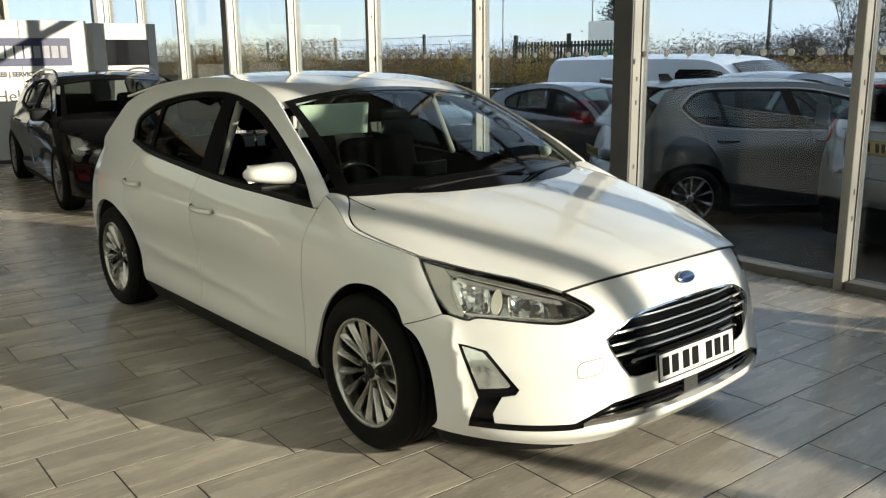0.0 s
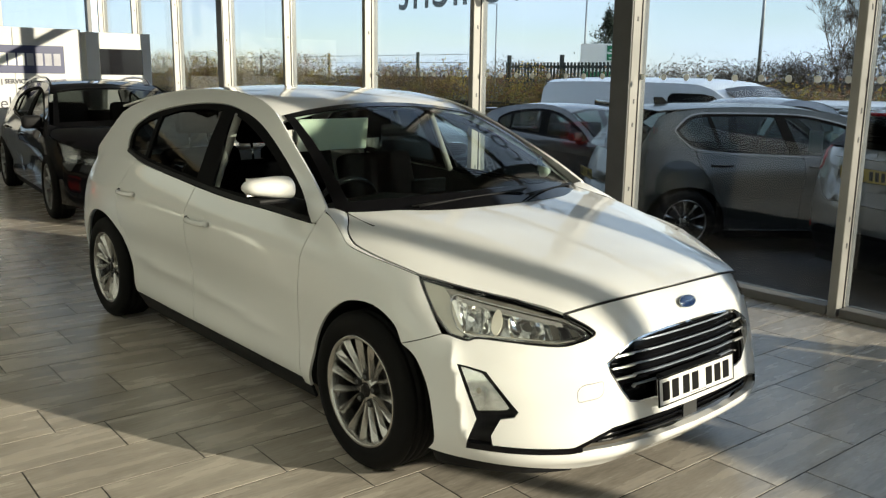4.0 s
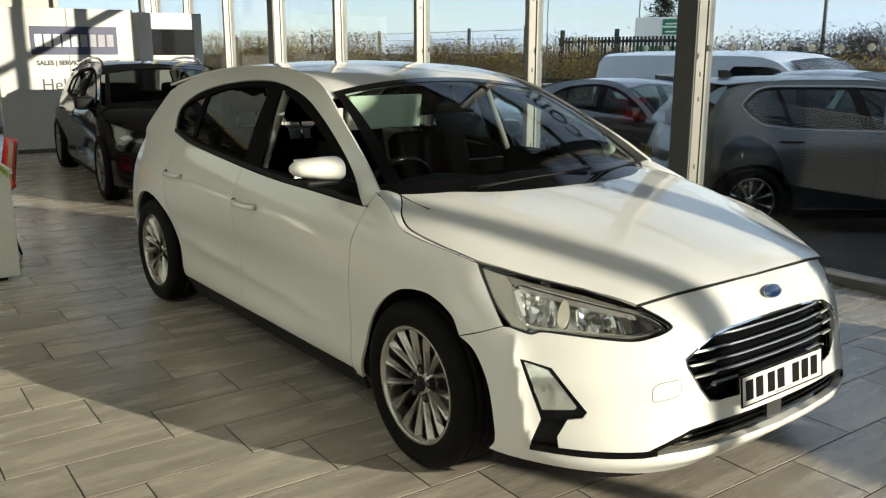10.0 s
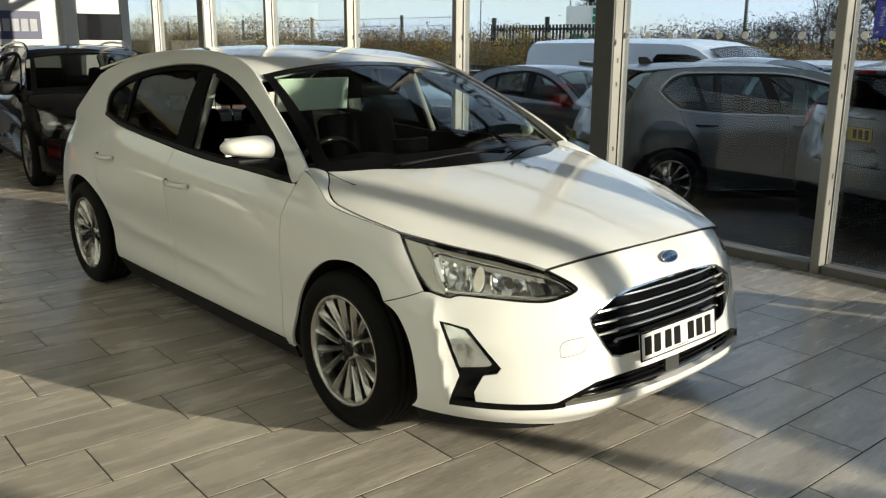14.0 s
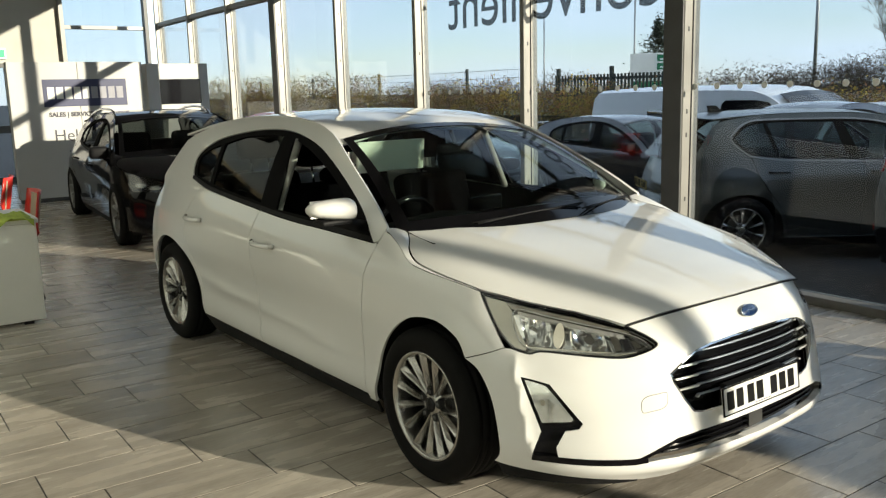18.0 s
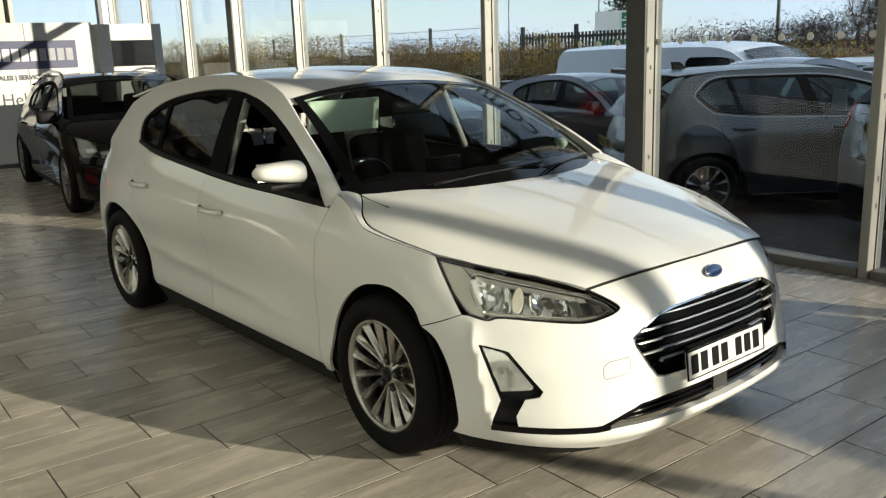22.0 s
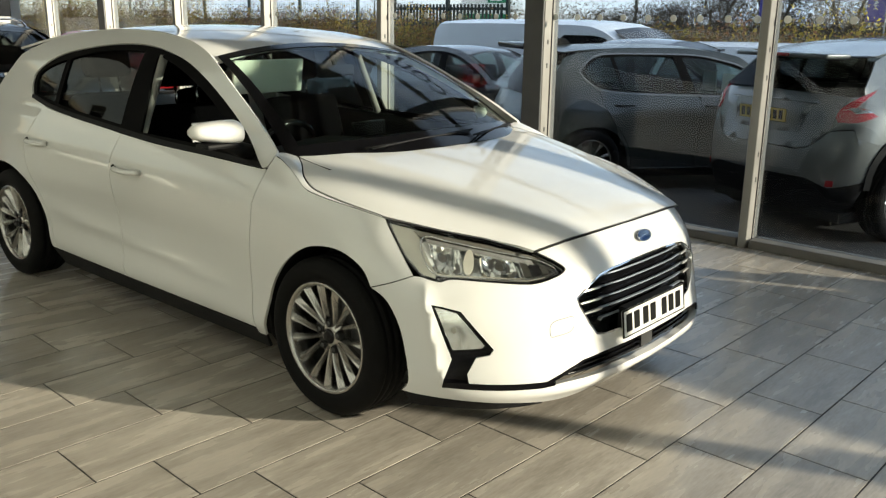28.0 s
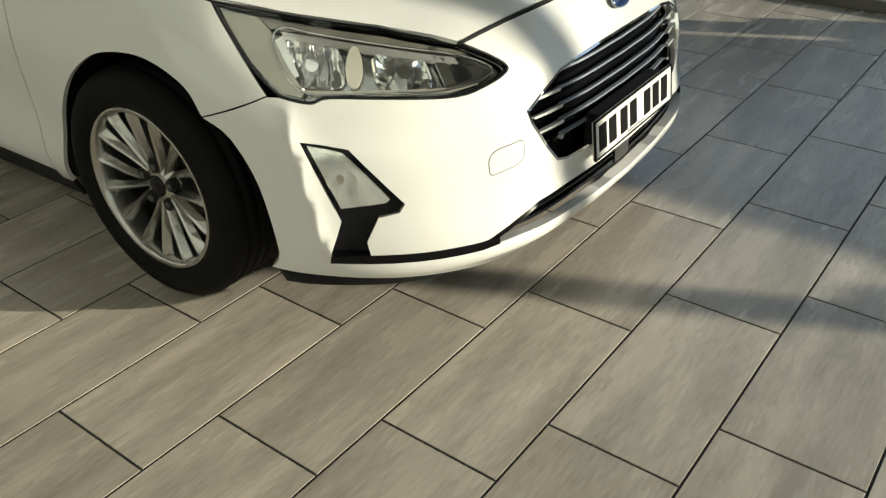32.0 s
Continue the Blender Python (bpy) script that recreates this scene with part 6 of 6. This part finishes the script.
for i in range(420):
    x = -95 + 150 * i / 420
    tall = 2.6 + 1.5 * noise.noise((x * 0.13, 7.0, 0)) + 0.8 * noise.noise((x * 0.6, 1.0, 0)) + max(0, (x + 14) * 0.20)
    for h in (0.25, 0.6, 0.9):
        spots.append((x, 62 - 0.62 * max(0, x + 20) + rnd.uniform(-2, 2), -0.6 + tall * h, 1.0, 1.2, tall * 0.40, 60))
leaves("far_twigs", spots, 0.17, TWIG, 12, wood, flat=0.16)
shrub = thing("yellow_shrub", "loose shrub with the last yellow leaves", "shrub", kind="stuff")
leaves("shrub_leaves", [(-4.6 + 0.5 * i, 16.4, 1.2 + 0.35 * math.sin(i * 2.2), 0.4, 0.4, 0.9, 70) for i in range(7)], 0.05, surface("yellow_leaf", (0.45, 0.34, 0.05), 0.7, vary=0.4, grain=3), 14, shrub)


def flag(x, y):
    fl = thing("banner_flag", "purple banner flag with a white upright word", "flag", pose(x, y, -0.75, 0, 0, 172), "banner flags")
    part("pole", rod((0, 0, 0), (0, 0, 3.40), 0.022, 0.014), POLE, fl, smooth=True)
    v = [(0.02 + w * 0.45, 0.02 * math.sin(z * 4.0) * w, z - 0.06 * w * (1 if z > 3.3 else 0)) for z in np.linspace(2.30, 3.37, 12) for w in (0, 1)]
    cl = mesh_of("flag_cloth", v, [(2 * i, 2 * i + 1, 2 * i + 3, 2 * i + 2) for i in range(11)], PURPLE, fl)
    mod = cl.modifiers.new("thick", "SOLIDIFY")
    mod.thickness = 0.004
    lettering("flag_word", "HAPPY", 0.16, FLAG_TEXT, fl, Matrix.Translation((0.30, 0.035, 2.58)) @ Euler((radians(90), radians(-90), 0)).to_matrix().to_4x4(), 0.003)
flag(-5.62, 19.5)
flag(-2.98, 19.5)


def stretched(lx, ly, lz, tall=1.0):
    """Bends the hatchback's shapes into another car's length, width and height."""
    return lambda p: (p[0] * lx, p[1] * ly, p[2] * lz if p[2] < 0.9 else 0.9 * lz + (p[2] - 0.9) * lz * tall)


def parked(name, label, paint, m, warp, r=0.32, spokes=5, rear_plate=True, alloy=None, rails=False, clear_glass=False, glazing=None, tail_on=True, grips=((0.04, 0.80), (-0.89, 0.835)), spoiler=None):
    """A parked car seen through the glass."""
    c = thing(name, label, "car", m, "parked cars")
    smoked = SCREEN if clear_glass else TINTED
    shell(c, paint, warp, smoked, step=0.09, glazing=glazing, tail_on=tail_on)
    lx, ly = warp((1, 0, 0))[0], warp((0, 1, 0))[1]
    for sx in (1.35, -1.35):
        for sy in (-1, 1):
            wheel(c, sx * lx, sy * (0.80 * ly), r, r - 0.10, sy, spokes=spokes, alloy=alloy)
    full2 = loop(nose_half, round_to_left(nose_half), [(2 * MID - a, b) for a, b in under[::-1]], under)
    wf = lambda a, b: warp(flank(a, b))
    panel("front_bumper", full2, wf, paint, c, step=0.07, deep=0.03, holes=[GRILLE, INTAKE], out=(1, 0, 0))
    panel("grille", shrink(GRILLE, -0.003), lambda a, b: warp(pushed(flank, 0.03)(a, b)), PIANO, c, step=0.07, deep=0, out=(1, 0, 0))
    panel("grille_trim", shrink(GRILLE, -0.004), wf, CHROME, c, step=0.07, deep=0.03, holes=[shrink(GRILLE, 0.010)], out=(1, 0, 0))
    for zb in (0.43, 0.47, 0.51, 0.55, 0.59):
        panel("grille_bar", loop(straight([(2.60, zb), (3.30, zb)], 0.06), straight([(3.30, zb + 0.008), (2.60, zb + 0.008)], 0.06)), lambda a, b: warp(pushed(flank, 0.012)(a, b)), LAMP_GREY, c, step=0.06, deep=0.012, out=(1, 0, 0))
    panel("lower_intake", shrink(INTAKE, -0.003), lambda a, b: warp(pushed(flank, 0.03)(a, b)), GAP, c, step=0.07, deep=0, out=(1, 0, 0))
    for flip in (False, True):
        s = -1 if flip else 1
        lamp = panel("headlamp", shrink(LAMP, 0.001), lambda a, b: warp(pushed(flank, 0.012)(a, b)), DISPLAY, c, step=0.05, deep=0.01, mirror=flip, label="clear headlamp")
        for u, w in ((1.95, 0.10), (2.17, 0.08)):
            panel("reflector", loop([(u + w * math.cos(t), 0.690 - 0.10 * (u - 1.95) + 0.020 * math.sin(t)) for t in np.linspace(0, 6.0, 18)]), lambda a, b: warp(pushed(flank, 0.008)(a, b)), LAMP_SATIN, lamp, step=0.05, deep=0.01, mirror=flip)
        panel("lens", shrink(LAMP, 0.001), wf, CLEAR, lamp, step=0.07, deep=0.0, mirror=flip, lift=0.002)
        for x, z in grips:
            run = []
            for t in np.linspace(0, 1, 9):
                q = warp(flank(x - 0.11 + 0.22 * t, z))
                run.append((q[0], (q[1] - 0.006 - 0.024 * math.sin(math.pi * t) ** 0.6) * s, q[2]))
            mesh_of("door_handle", *tube(run, 0.012, 6), paint, c)
        q = warp((0.70, -0.99, 0.975))
        part("door_mirror", box((q[0] - 0.06, min(q[1] * s, q[1] * s + 0.2 * s), q[2] - 0.07), (q[0] + 0.08, max(q[1] * s, q[1] * s + 0.2 * s), q[2] + 0.07), 0.045, 3), DARK, c, smooth=True)
        if rails:
            pts = [warp((x, 0.0, 0.0))[0] for x in (0.1, -0.1, -0.6, -1.1, -1.45, -1.55)]
            hs = [warp(roof(x, 0.54))[2] + h for x, h in ((0.1, -0.02), (-0.1, 0.035), (-0.6, 0.045), (-1.1, 0.045), (-1.45, 0.035), (-1.55, -0.02))]
            mesh_of("roof_rail", *tube(smooth_line([(a, -0.55 * ly * s, b) for a, b in zip(pts, hs)], 3), 0.016, 8), CHROME, c, True, "bright roof rail")
    if rear_plate:
        q = warp((-2.165, 0, 0.60))
        number_plate(c, pose(q[0] - 0.012, 0, q[2] + 0.12, 6, 0, -90), PLATE_YELLOW, label="yellow number plate with seven dark bars")
    qa = warp((-1.9, 0, 1.27))
    part("roof_spoiler", box((qa[0] - 0.10, -0.50 * ly, qa[2] - 0.01), (qa[0] + 0.16, 0.50 * ly, qa[2] + (0.05 if spoiler else 0.03)), 0.014), spoiler or paint, c, smooth=True)
    part("floor_pan", box((-1.9 * lx, -0.7, 0.16), (1.95 * lx, 0.7, 0.24)), GAP, c)
    part("seat_row", box((-0.9 * lx, -0.6, 0.4), (-0.6 * lx, 0.6, 1.0), 0.08), CLOTH, c, smooth=True)
    for y in (-0.37, 0.37):
        part("seat_back", box((-0.25, y - 0.24, 0.45), (-0.08, y + 0.24, 1.12), 0.07), CLOTH, c, smooth=True)
    part("dashboard", box((0.62, -0.66, 0.6), (1.05, 0.66, 0.93), 0.06), DARK, c, smooth=True)
    return c


parked("black_estate_car", "glossy black estate car with bright roof rails on the showroom floor", BLACK_PAINT, pose(-6.746, 0.794, 0, 0, 0, -4), stretched(1.10, 1.02, 0.97, 1.0), 0.33, 10, alloy=DULL_ALLOY, rails=True)
flat_waist = smooth_line([(0.92, 0.925), (0.60, 0.942), (0.20, 0.955), (-0.30, 0.968), (-0.90, 0.985), (-1.26, 1.015)], 8)
flat_cant = smooth_line([(-1.26, 1.015), (-1.43, 1.13), (-1.40, 1.20), (-1.25, 1.298), (-1.0, 1.335), (-0.5, 1.352), (-0.12, 1.340), (0.17, 1.29), (0.41, 1.205), (0.635, 1.10), (0.795, 1.02), (0.92, 0.925)], 6)
flat_cut = smooth_line([(-0.885, 0.24), (-0.905, 0.40), (-0.985, 0.55), (-1.10, 0.70), (-1.20, 0.86), (-1.23, 0.96), (-1.24, 1.012)], 4)
flat_holes = [loop(straight([(0.72, 0.962), (-0.15, 0.990)], 0.08), straight([(-0.15, 0.990), (-0.28, 1.325)], 0.08), smooth_line([(-0.28, 1.325), (-0.05, 1.312), (0.17, 1.262), (0.40, 1.180), (0.60, 1.085), (0.72, 1.0)], 3), [(0.72, 0.962)]),
              loop(straight([(-0.28, 0.995), (-0.95, 1.015)], 0.08), straight([(-0.95, 1.015), (-1.05, 1.308)], 0.08), smooth_line([(-1.05, 1.308), (-0.7, 1.330), (-0.38, 1.328)], 3), straight([(-0.38, 1.328), (-0.28, 0.995)], 0.08)),
              loop(straight([(-0.995, 1.022), (-1.235, 1.045)], 0.08), smooth_line([(-1.235, 1.045), (-1.385, 1.15), (-1.355, 1.19), (-1.235, 1.270), (-1.09, 1.302)], 3), straight([(-1.09, 1.302), (-0.995, 1.022)], 0.08))]
TALL_X = (-2.3, -1.9, -1.5, -1.0, -0.5, 0.0, 0.36, 0.9)
TALL_Z = ((1.40,), (1.415,), (1.445,), (1.462,), (1.465,), (1.445,), (1.375,), (1.20,))


def grey_at(p):
    """The hatchback with a flatter roof that runs on to an upright tail."""
    x, y, z = p
    if z > 0.95 and x < 0.36:
        top = hermite(ROOF_X, ROOF_Z, max(-1.95, x))[0]
        grown = hermite(TALL_X, TALL_Z, x)[0]
        z = 0.95 + (z - 0.95) * (grown - 0.95) / max(0.2, top - 0.95)
    elif z > 0.95:
        z = 0.95 + (z - 0.95) * (1.0 + 0.18 * (1 - ease(0.36, 1.0, x)))
    return (x * 0.975, y * 0.985, z)


golf = parked("grey_hatchback", "dark grey hatchback parked outside behind the glass", GREY_PAINT, pose(-1.048, 6.19, -0.22, 0, 0, 55), grey_at, 0.32, 10, clear_glass=True, glazing=(flat_waist, flat_cant, flat_cut, flat_holes), grips=((0.02, 0.875), (-0.99, 0.885)), spoiler=PIANO)
for flip in (True, False):
    outer_line = loop(flat_waist, flat_cant)
    panel("window_trim", shrink(outer_line, -0.004), lambda a, b: grey_at(cabin(a, b)), DULL_ALLOY, golf, step=0.06, deep=0.01, holes=[shrink(outer_line, 0.010)], mirror=flip, lift=0.008, label="dull bright window trim")
    panel("fuel_flap" if not flip else "side_flap", loop([(-1.52 + 0.105 * math.cos(t), 0.845 + 0.085 * math.sin(t)) for t in np.linspace(0, 6.0, 22)]), lambda a, b: grey_at(flank(a, b)), GREY_PAINT, golf, step=0.05, deep=0.006, mirror=flip, lift=0.002)
    panel("sill_strip", loop(straight([(-0.88, 0.245), (0.90, 0.240), (0.90, 0.228), (-0.88, 0.233)], 0.1)), lambda a, b: grey_at(flank(a, b)), CHROME, golf, step=0.1, deep=0.006, mirror=flip, lift=0.004)
fin = box((-1.42, -0.016, 1.44), (-1.26, 0.016, 1.52), 0.006, 1)
for q in fin.verts:
    q.co.x -= 0.08 * max(0.0, (q.co.z - 1.45) / 0.07) * (1 if q.co.x > -1.34 else 0.2)
part("roof_aerial", fin, DARK, golf, "dark fin aerial")
part("windscreen_paper", box((0.20, -0.50, 0.99), (0.215, -0.22, 1.20)), PALE_SIGN, golf, "white price sheet behind the glass")
part("price_sheet", box((0.50, -0.42, 0.97), (0.512, -0.10, 1.16)), PALE_SIGN, golf, "white price sheet behind the glass")
def tall_at(p):
    """The hatchback raised into a compact crossover: high sill and waist, shallow glass."""
    z = p[2] * 1.10 + 0.11 if p[2] < 0.9 else 1.10 + (p[2] - 0.9) * 0.893
    return (p[0] * 0.94, p[1] * 0.97, z)


juke = parked("silver_crossover", "silver compact crossover parked with its tail to the glass", SILVER_PAINT, pose(1.53, 6.14, -0.20, 0, 0, 67.8), tall_at, 0.335, 5, rear_plate=False, tail_on=False)
def tail_at(a, b):
    return tall_at(flank(a, b))
lower = loop(straight([(-2.75, 0.36), (-2.75, 0.15)], 0.06), straight([(-2.75, 0.15), (-2.15, 0.15), (-1.86, 0.16)], 0.08), straight([(-1.86, 0.16), (-1.79, 0.36)], 0.05), straight([(-1.79, 0.36), (-2.10, 0.30), (-2.30, 0.36), (-2.75, 0.36)], 0.08))
bump = loop(straight([(-2.75, 0.56), (-2.75, 0.364)], 0.05), straight([(-2.75, 0.364), (-2.30, 0.364), (-2.10, 0.304), (-1.79, 0.364)], 0.08), [q for q in REAR_ARCH if q[0] < -1.60][3:], straight([(-1.62, 0.60), (-1.93, 0.66), (-1.96, 0.72)], 0.06), straight([(-1.96, 0.72), (-2.16, 0.70), (-2.30, 0.58), (-2.40, 0.555), (-2.75, 0.56)], 0.07))
gate = loop(straight([(-2.75, 0.97), (-2.75, 0.565)], 0.06), straight([(-2.75, 0.565), (-2.40, 0.560), (-2.30, 0.585), (-2.16, 0.705), (-2.12, 0.83), (-2.02, 0.95)], 0.06), straight([(-2.02, 0.95), (-2.45, 0.965), (-2.75, 0.97)], 0.06))
corner = loop(straight([(-2.115, 0.83), (-2.155, 0.705), (-1.96, 0.725), (-1.93, 0.665), (-1.86, 0.70), (-1.86, 0.95), (-2.015, 0.95)], 0.05))
hook = loop(smooth_line([(-1.70, 1.000), (-1.86, 0.962), (-2.00, 0.905), (-2.10, 0.85), (-2.125, 0.80), (-2.10, 0.765)], 3), smooth_line([(-2.10, 0.765), (-1.98, 0.765), (-1.86, 0.785), (-1.75, 0.815)], 3), smooth_line([(-1.75, 0.815), (-1.86, 0.855), (-1.95, 0.868)], 3), smooth_line([(-1.95, 0.868), (-1.84, 0.93), (-1.70, 1.000)], 3))
for flip in (False, True):
    panel("lower_cladding", lower, tail_at, DARK, juke, step=0.07, deep=0.02, mirror=flip, label="black plastic lower bumper")
    panel("rear_bumper", bump, tail_at, SILVER_PAINT, juke, step=0.05, deep=0.02, mirror=flip)
    panel("tailgate_half", shrink(gate, 0.003), tail_at, SILVER_PAINT, juke, step=0.05, deep=0.02, mirror=flip)
    panel("rear_corner", shrink(corner, 0.002), tail_at, SILVER_PAINT, juke, step=0.05, deep=0.02, mirror=flip)
    tl = panel("tail_lamp", hook, tail_at, RED_LENS, juke, step=0.03, deep=0.02, lift=0.016, mirror=flip, label="red hooked tail lamp")
    panel("clear_section", loop(straight([(-2.03, 0.862), (-1.94, 0.866), (-1.80, 0.838), (-1.95, 0.825)], 0.03)), tail_at, LAMP_BOWL, tl, step=0.03, deep=0.01, lift=0.020, mirror=flip)
    panel("fog_reflector", loop(straight([(-2.12, 0.318), (-2.06, 0.318), (-2.06, 0.36), (-2.12, 0.36)], 0.03)), tail_at, RED_LENS, juke, step=0.03, deep=0.01, lift=0.012, mirror=flip, label="red rear fog reflector")
    ring_out = [(-1.335 + (a + 1.335) * 1.16, 0.30 + (b - 0.30) * 1.13) for a, b in REAR_ARCH]
    panel("arch_cladding", loop(ring_out, REAR_ARCH[::-1]), tail_at, DARK, juke, step=0.05, deep=0.012, lift=0.012, mirror=flip, label="black wheel arch cladding")
recess = loop(straight([(-2.75, 0.88), (-2.75, 0.66)], 0.06), straight([(-2.75, 0.66), (-2.44, 0.67), (-2.36, 0.86), (-2.40, 0.88), (-2.75, 0.88)], 0.05))
for flip in (False, True):
    panel("plate_recess", recess, tail_at, SILVER_PAINT, juke, step=0.05, deep=0.012, lift=0.008, mirror=flip)
    panel("gate_strip", loop(straight([(-2.75, 0.905), (-2.75, 0.882)]), straight([(-2.75, 0.882), (-2.30, 0.878), (-2.30, 0.90), (-2.75, 0.905)], 0.06)), tail_at, SILVER_PAINT, juke, step=0.05, deep=0.02, lift=0.020, mirror=flip)
number_plate(juke, pose(tall_at((-2.10, 0, 0.7))[0] - 0.022, 0, 0.97, 4, 0, -90), PLATE_YELLOW, label="yellow number plate with seven dark bars")
qa = tall_at((-1.9, 0, 1.27))
part("brake_lamp", box((qa[0] - 0.112, -0.11, qa[2] - 0.002), (qa[0] - 0.098, 0.11, qa[2] + 0.024), 0.004, 1), RED_LENS, juke, "red high brake lamp")
part("rear_wiper", rod((qa[0] + 0.0, 0.0, 1.20), (qa[0] - 0.06, 0.30, 1.24), 0.008), DARK, juke, smooth=True)
parked("dark_hatchback", "dark blue-grey hatchback in the second row outside", NAVY_PAINT, pose(-5.5, 7.9, lie(7.9), 0, 0, 0), stretched(0.96, 0.98, 1.0, 1.0), 0.32, 5, clear_glass=True)
parked("blue_hatchback", "dark blue hatchback parked nose to the building", NAVY_PAINT, pose(-3.2, 8.9, lie(8.9), 0, 0, 270), stretched(0.95, 0.98, 1.1, 1.1), 0.32, 5)
parked("red_hatchback", "red hatchback parked at the far end of the building", RED_PAINT, pose(-16.6, 7.2, lie(7.2), 0, 0, 0), stretched(0.95, 0.98, 1.0, 1.0), 0.31, 5)
parked("pale_hatchback", "pale silver hatchback outside behind the display", SILVER_PAINT, pose(-10.3, 7.4, lie(7.4), 0, 0, 0), stretched(0.95, 0.98, 0.97, 1.0), 0.31, 5)


def van(m):
    """A panel van: flat sides and roof, a raked windscreen and a short bonnet."""
    c = thing("white_van", "white panel van parked in front of the hedge", "van", m, "parked vans")
    outline = [(-2.55, 0.45), (-2.58, 1.0), (-2.53, 1.72), (-2.44, 1.88), (-2.28, 1.93), (-1.0, 1.95), (0.55, 1.94), (0.95, 1.88), (1.20, 1.76), (1.95, 1.27), (2.40, 1.08), (2.56, 0.88), (2.58, 0.45)]
    line = smooth_line(outline, 5)
    v, f, n = [], [], len(line)
    shifts = ((-0.95, 0.0), (-0.93, 0.0), (-0.78, 0.05), (0.0, 0.085), (0.78, 0.05), (0.93, 0.0), (0.95, 0.0))
    for y, up in shifts:
        for x, z in line:
            k = ease(0.95, 1.9, z)
            v.append((x * (1 - 0.02 * abs(y)), y * (1 - 0.10 * k), z + up * (1 if z > 0.9 else 0) - 0.05))
    for i in range(len(shifts) - 1):
        for j in range(n - 1):
            f.append((i * n + j, i * n + j + 1, (i + 1) * n + j + 1, (i + 1) * n + j))
    f += [tuple(range(n)), tuple(range((len(shifts) - 1) * n, len(shifts) * n))[::-1]]
    body = mesh_of("body", v, f, VAN_PAINT, c, True)
    body.modifiers.new("edges", "EDGE_SPLIT").split_angle = radians(40)
    def screen(w, t):
        return (1.16 + 0.76 * t + 0.03 * (1 - w * w), 0.80 * w, 1.80 - 0.495 * t + 0.052 * (1 - w * w))
    panel("windscreen", loop(straight([(-0.95, 0.0), (0.95, 0.0), (1.0, 1.0), (-1.0, 1.0)], 0.2)), screen, DISPLAY, c, step=0.2, deep=0.01, out=(1, 0, 1), lift=0.02)
    for s in (-1, 1):
        panel("cab_glass", loop(straight([(0.25, 1.22), (1.72, 1.22), (1.66, 1.30), (1.22, 1.60), (1.05, 1.70), (0.85, 1.73), (0.32, 1.73), (0.25, 1.66)], 0.1)), lambda x, z: (x, -0.965 + 0.10 * ease(0.95, 1.9, z), z), PIANO, c, step=0.15, deep=0.01, mirror=s > 0)
        part("door_mirror", box((1.25, min(s * 0.97, s * 1.17), 1.16), (1.38, max(s * 0.97, s * 1.17), 1.42), 0.04), DARK, c, smooth=True)
        for x in (-1.55, 1.55):
            wheel(c, x, s * 0.82, 0.33, 0.21, s, spokes=10)
    part("floor_pan", box((-2.4, -0.85, 0.25), (2.35, 0.85, 0.45)), GAP, c)
    return c


big = van(pose(-5.5, 10.6, lie(10.6), 0, 0, 0) @ Matrix.Diagonal((1.10, 1, 1, 1)))
copy_thing(big, pose(-1.85, 12.9, lie(12.9), 0, 0, 2) @ Matrix.Diagonal((0.95, 0.95, 0.88, 1)))


# ---- plank tiles, laid a third of a length on from row to row
def tile_mesh(name, x0, x1, y0, y1):
    e = 0.003
    lo = [(x0 + e, y0 + e), (x1 - e, y0 + e), (x1 - e, y1 - e), (x0 + e, y1 - e)]
    hi = [(x0 + 1.4 * e, y0 + 1.4 * e), (x1 - 1.4 * e, y0 + 1.4 * e), (x1 - 1.4 * e, y1 - 1.4 * e), (x0 + 1.4 * e, y1 - 1.4 * e)]
    v = [(x, y, -0.003) for x, y in lo] + [(x, y, -0.0006) for x, y in lo] + [(x, y, 0.0) for x, y in hi]
    f = [(8, 9, 10, 11)]
    for k in (0, 4):
        f += [(k + i, k + (i + 1) % 4, k + 4 + (i + 1) % 4, k + 4 + i) for i in range(4)]
    return v, f


plank_v, plank_f = tile_mesh("tile", -0.1515, 0.1515, -0.3015, 0.3015)
plank = bpy.data.meshes.new("tile")
plank.from_pydata(plank_v, [], plank_f)
plank.materials.append(TILE)
rest_v, rest_f, laid = [], [], 0
for k in range(-46, 40):
    for m in range(-40, 40):
        x, y = 0.303 * k + 0.1515, 0.163 + 0.201 * k + 0.603 * m + 0.3015
        if not (END_X < x < 14.0 and -8.9 < y < 3.2):
            continue
        if -3.9 < x < 4.4 and -3.1 < y < 2.55 and laid < 300:
            t = new("tile", plank)
            t.parent, t.location = floor, (x, y, 0.0)
            laid += 1
        else:
            y1 = min(y + 0.3015, 3.0)
            v, f = tile_mesh("tile", x - 0.1515, x + 0.1515, y - 0.3015, y1)
            b = len(rest_v)
            rest_v += v
            rest_f += [tuple(i + b for i in q) for q in f]
tagged(mesh_of("tile_rest", rest_v, rest_f, TILE_REST, floor, False), kind="stuff")
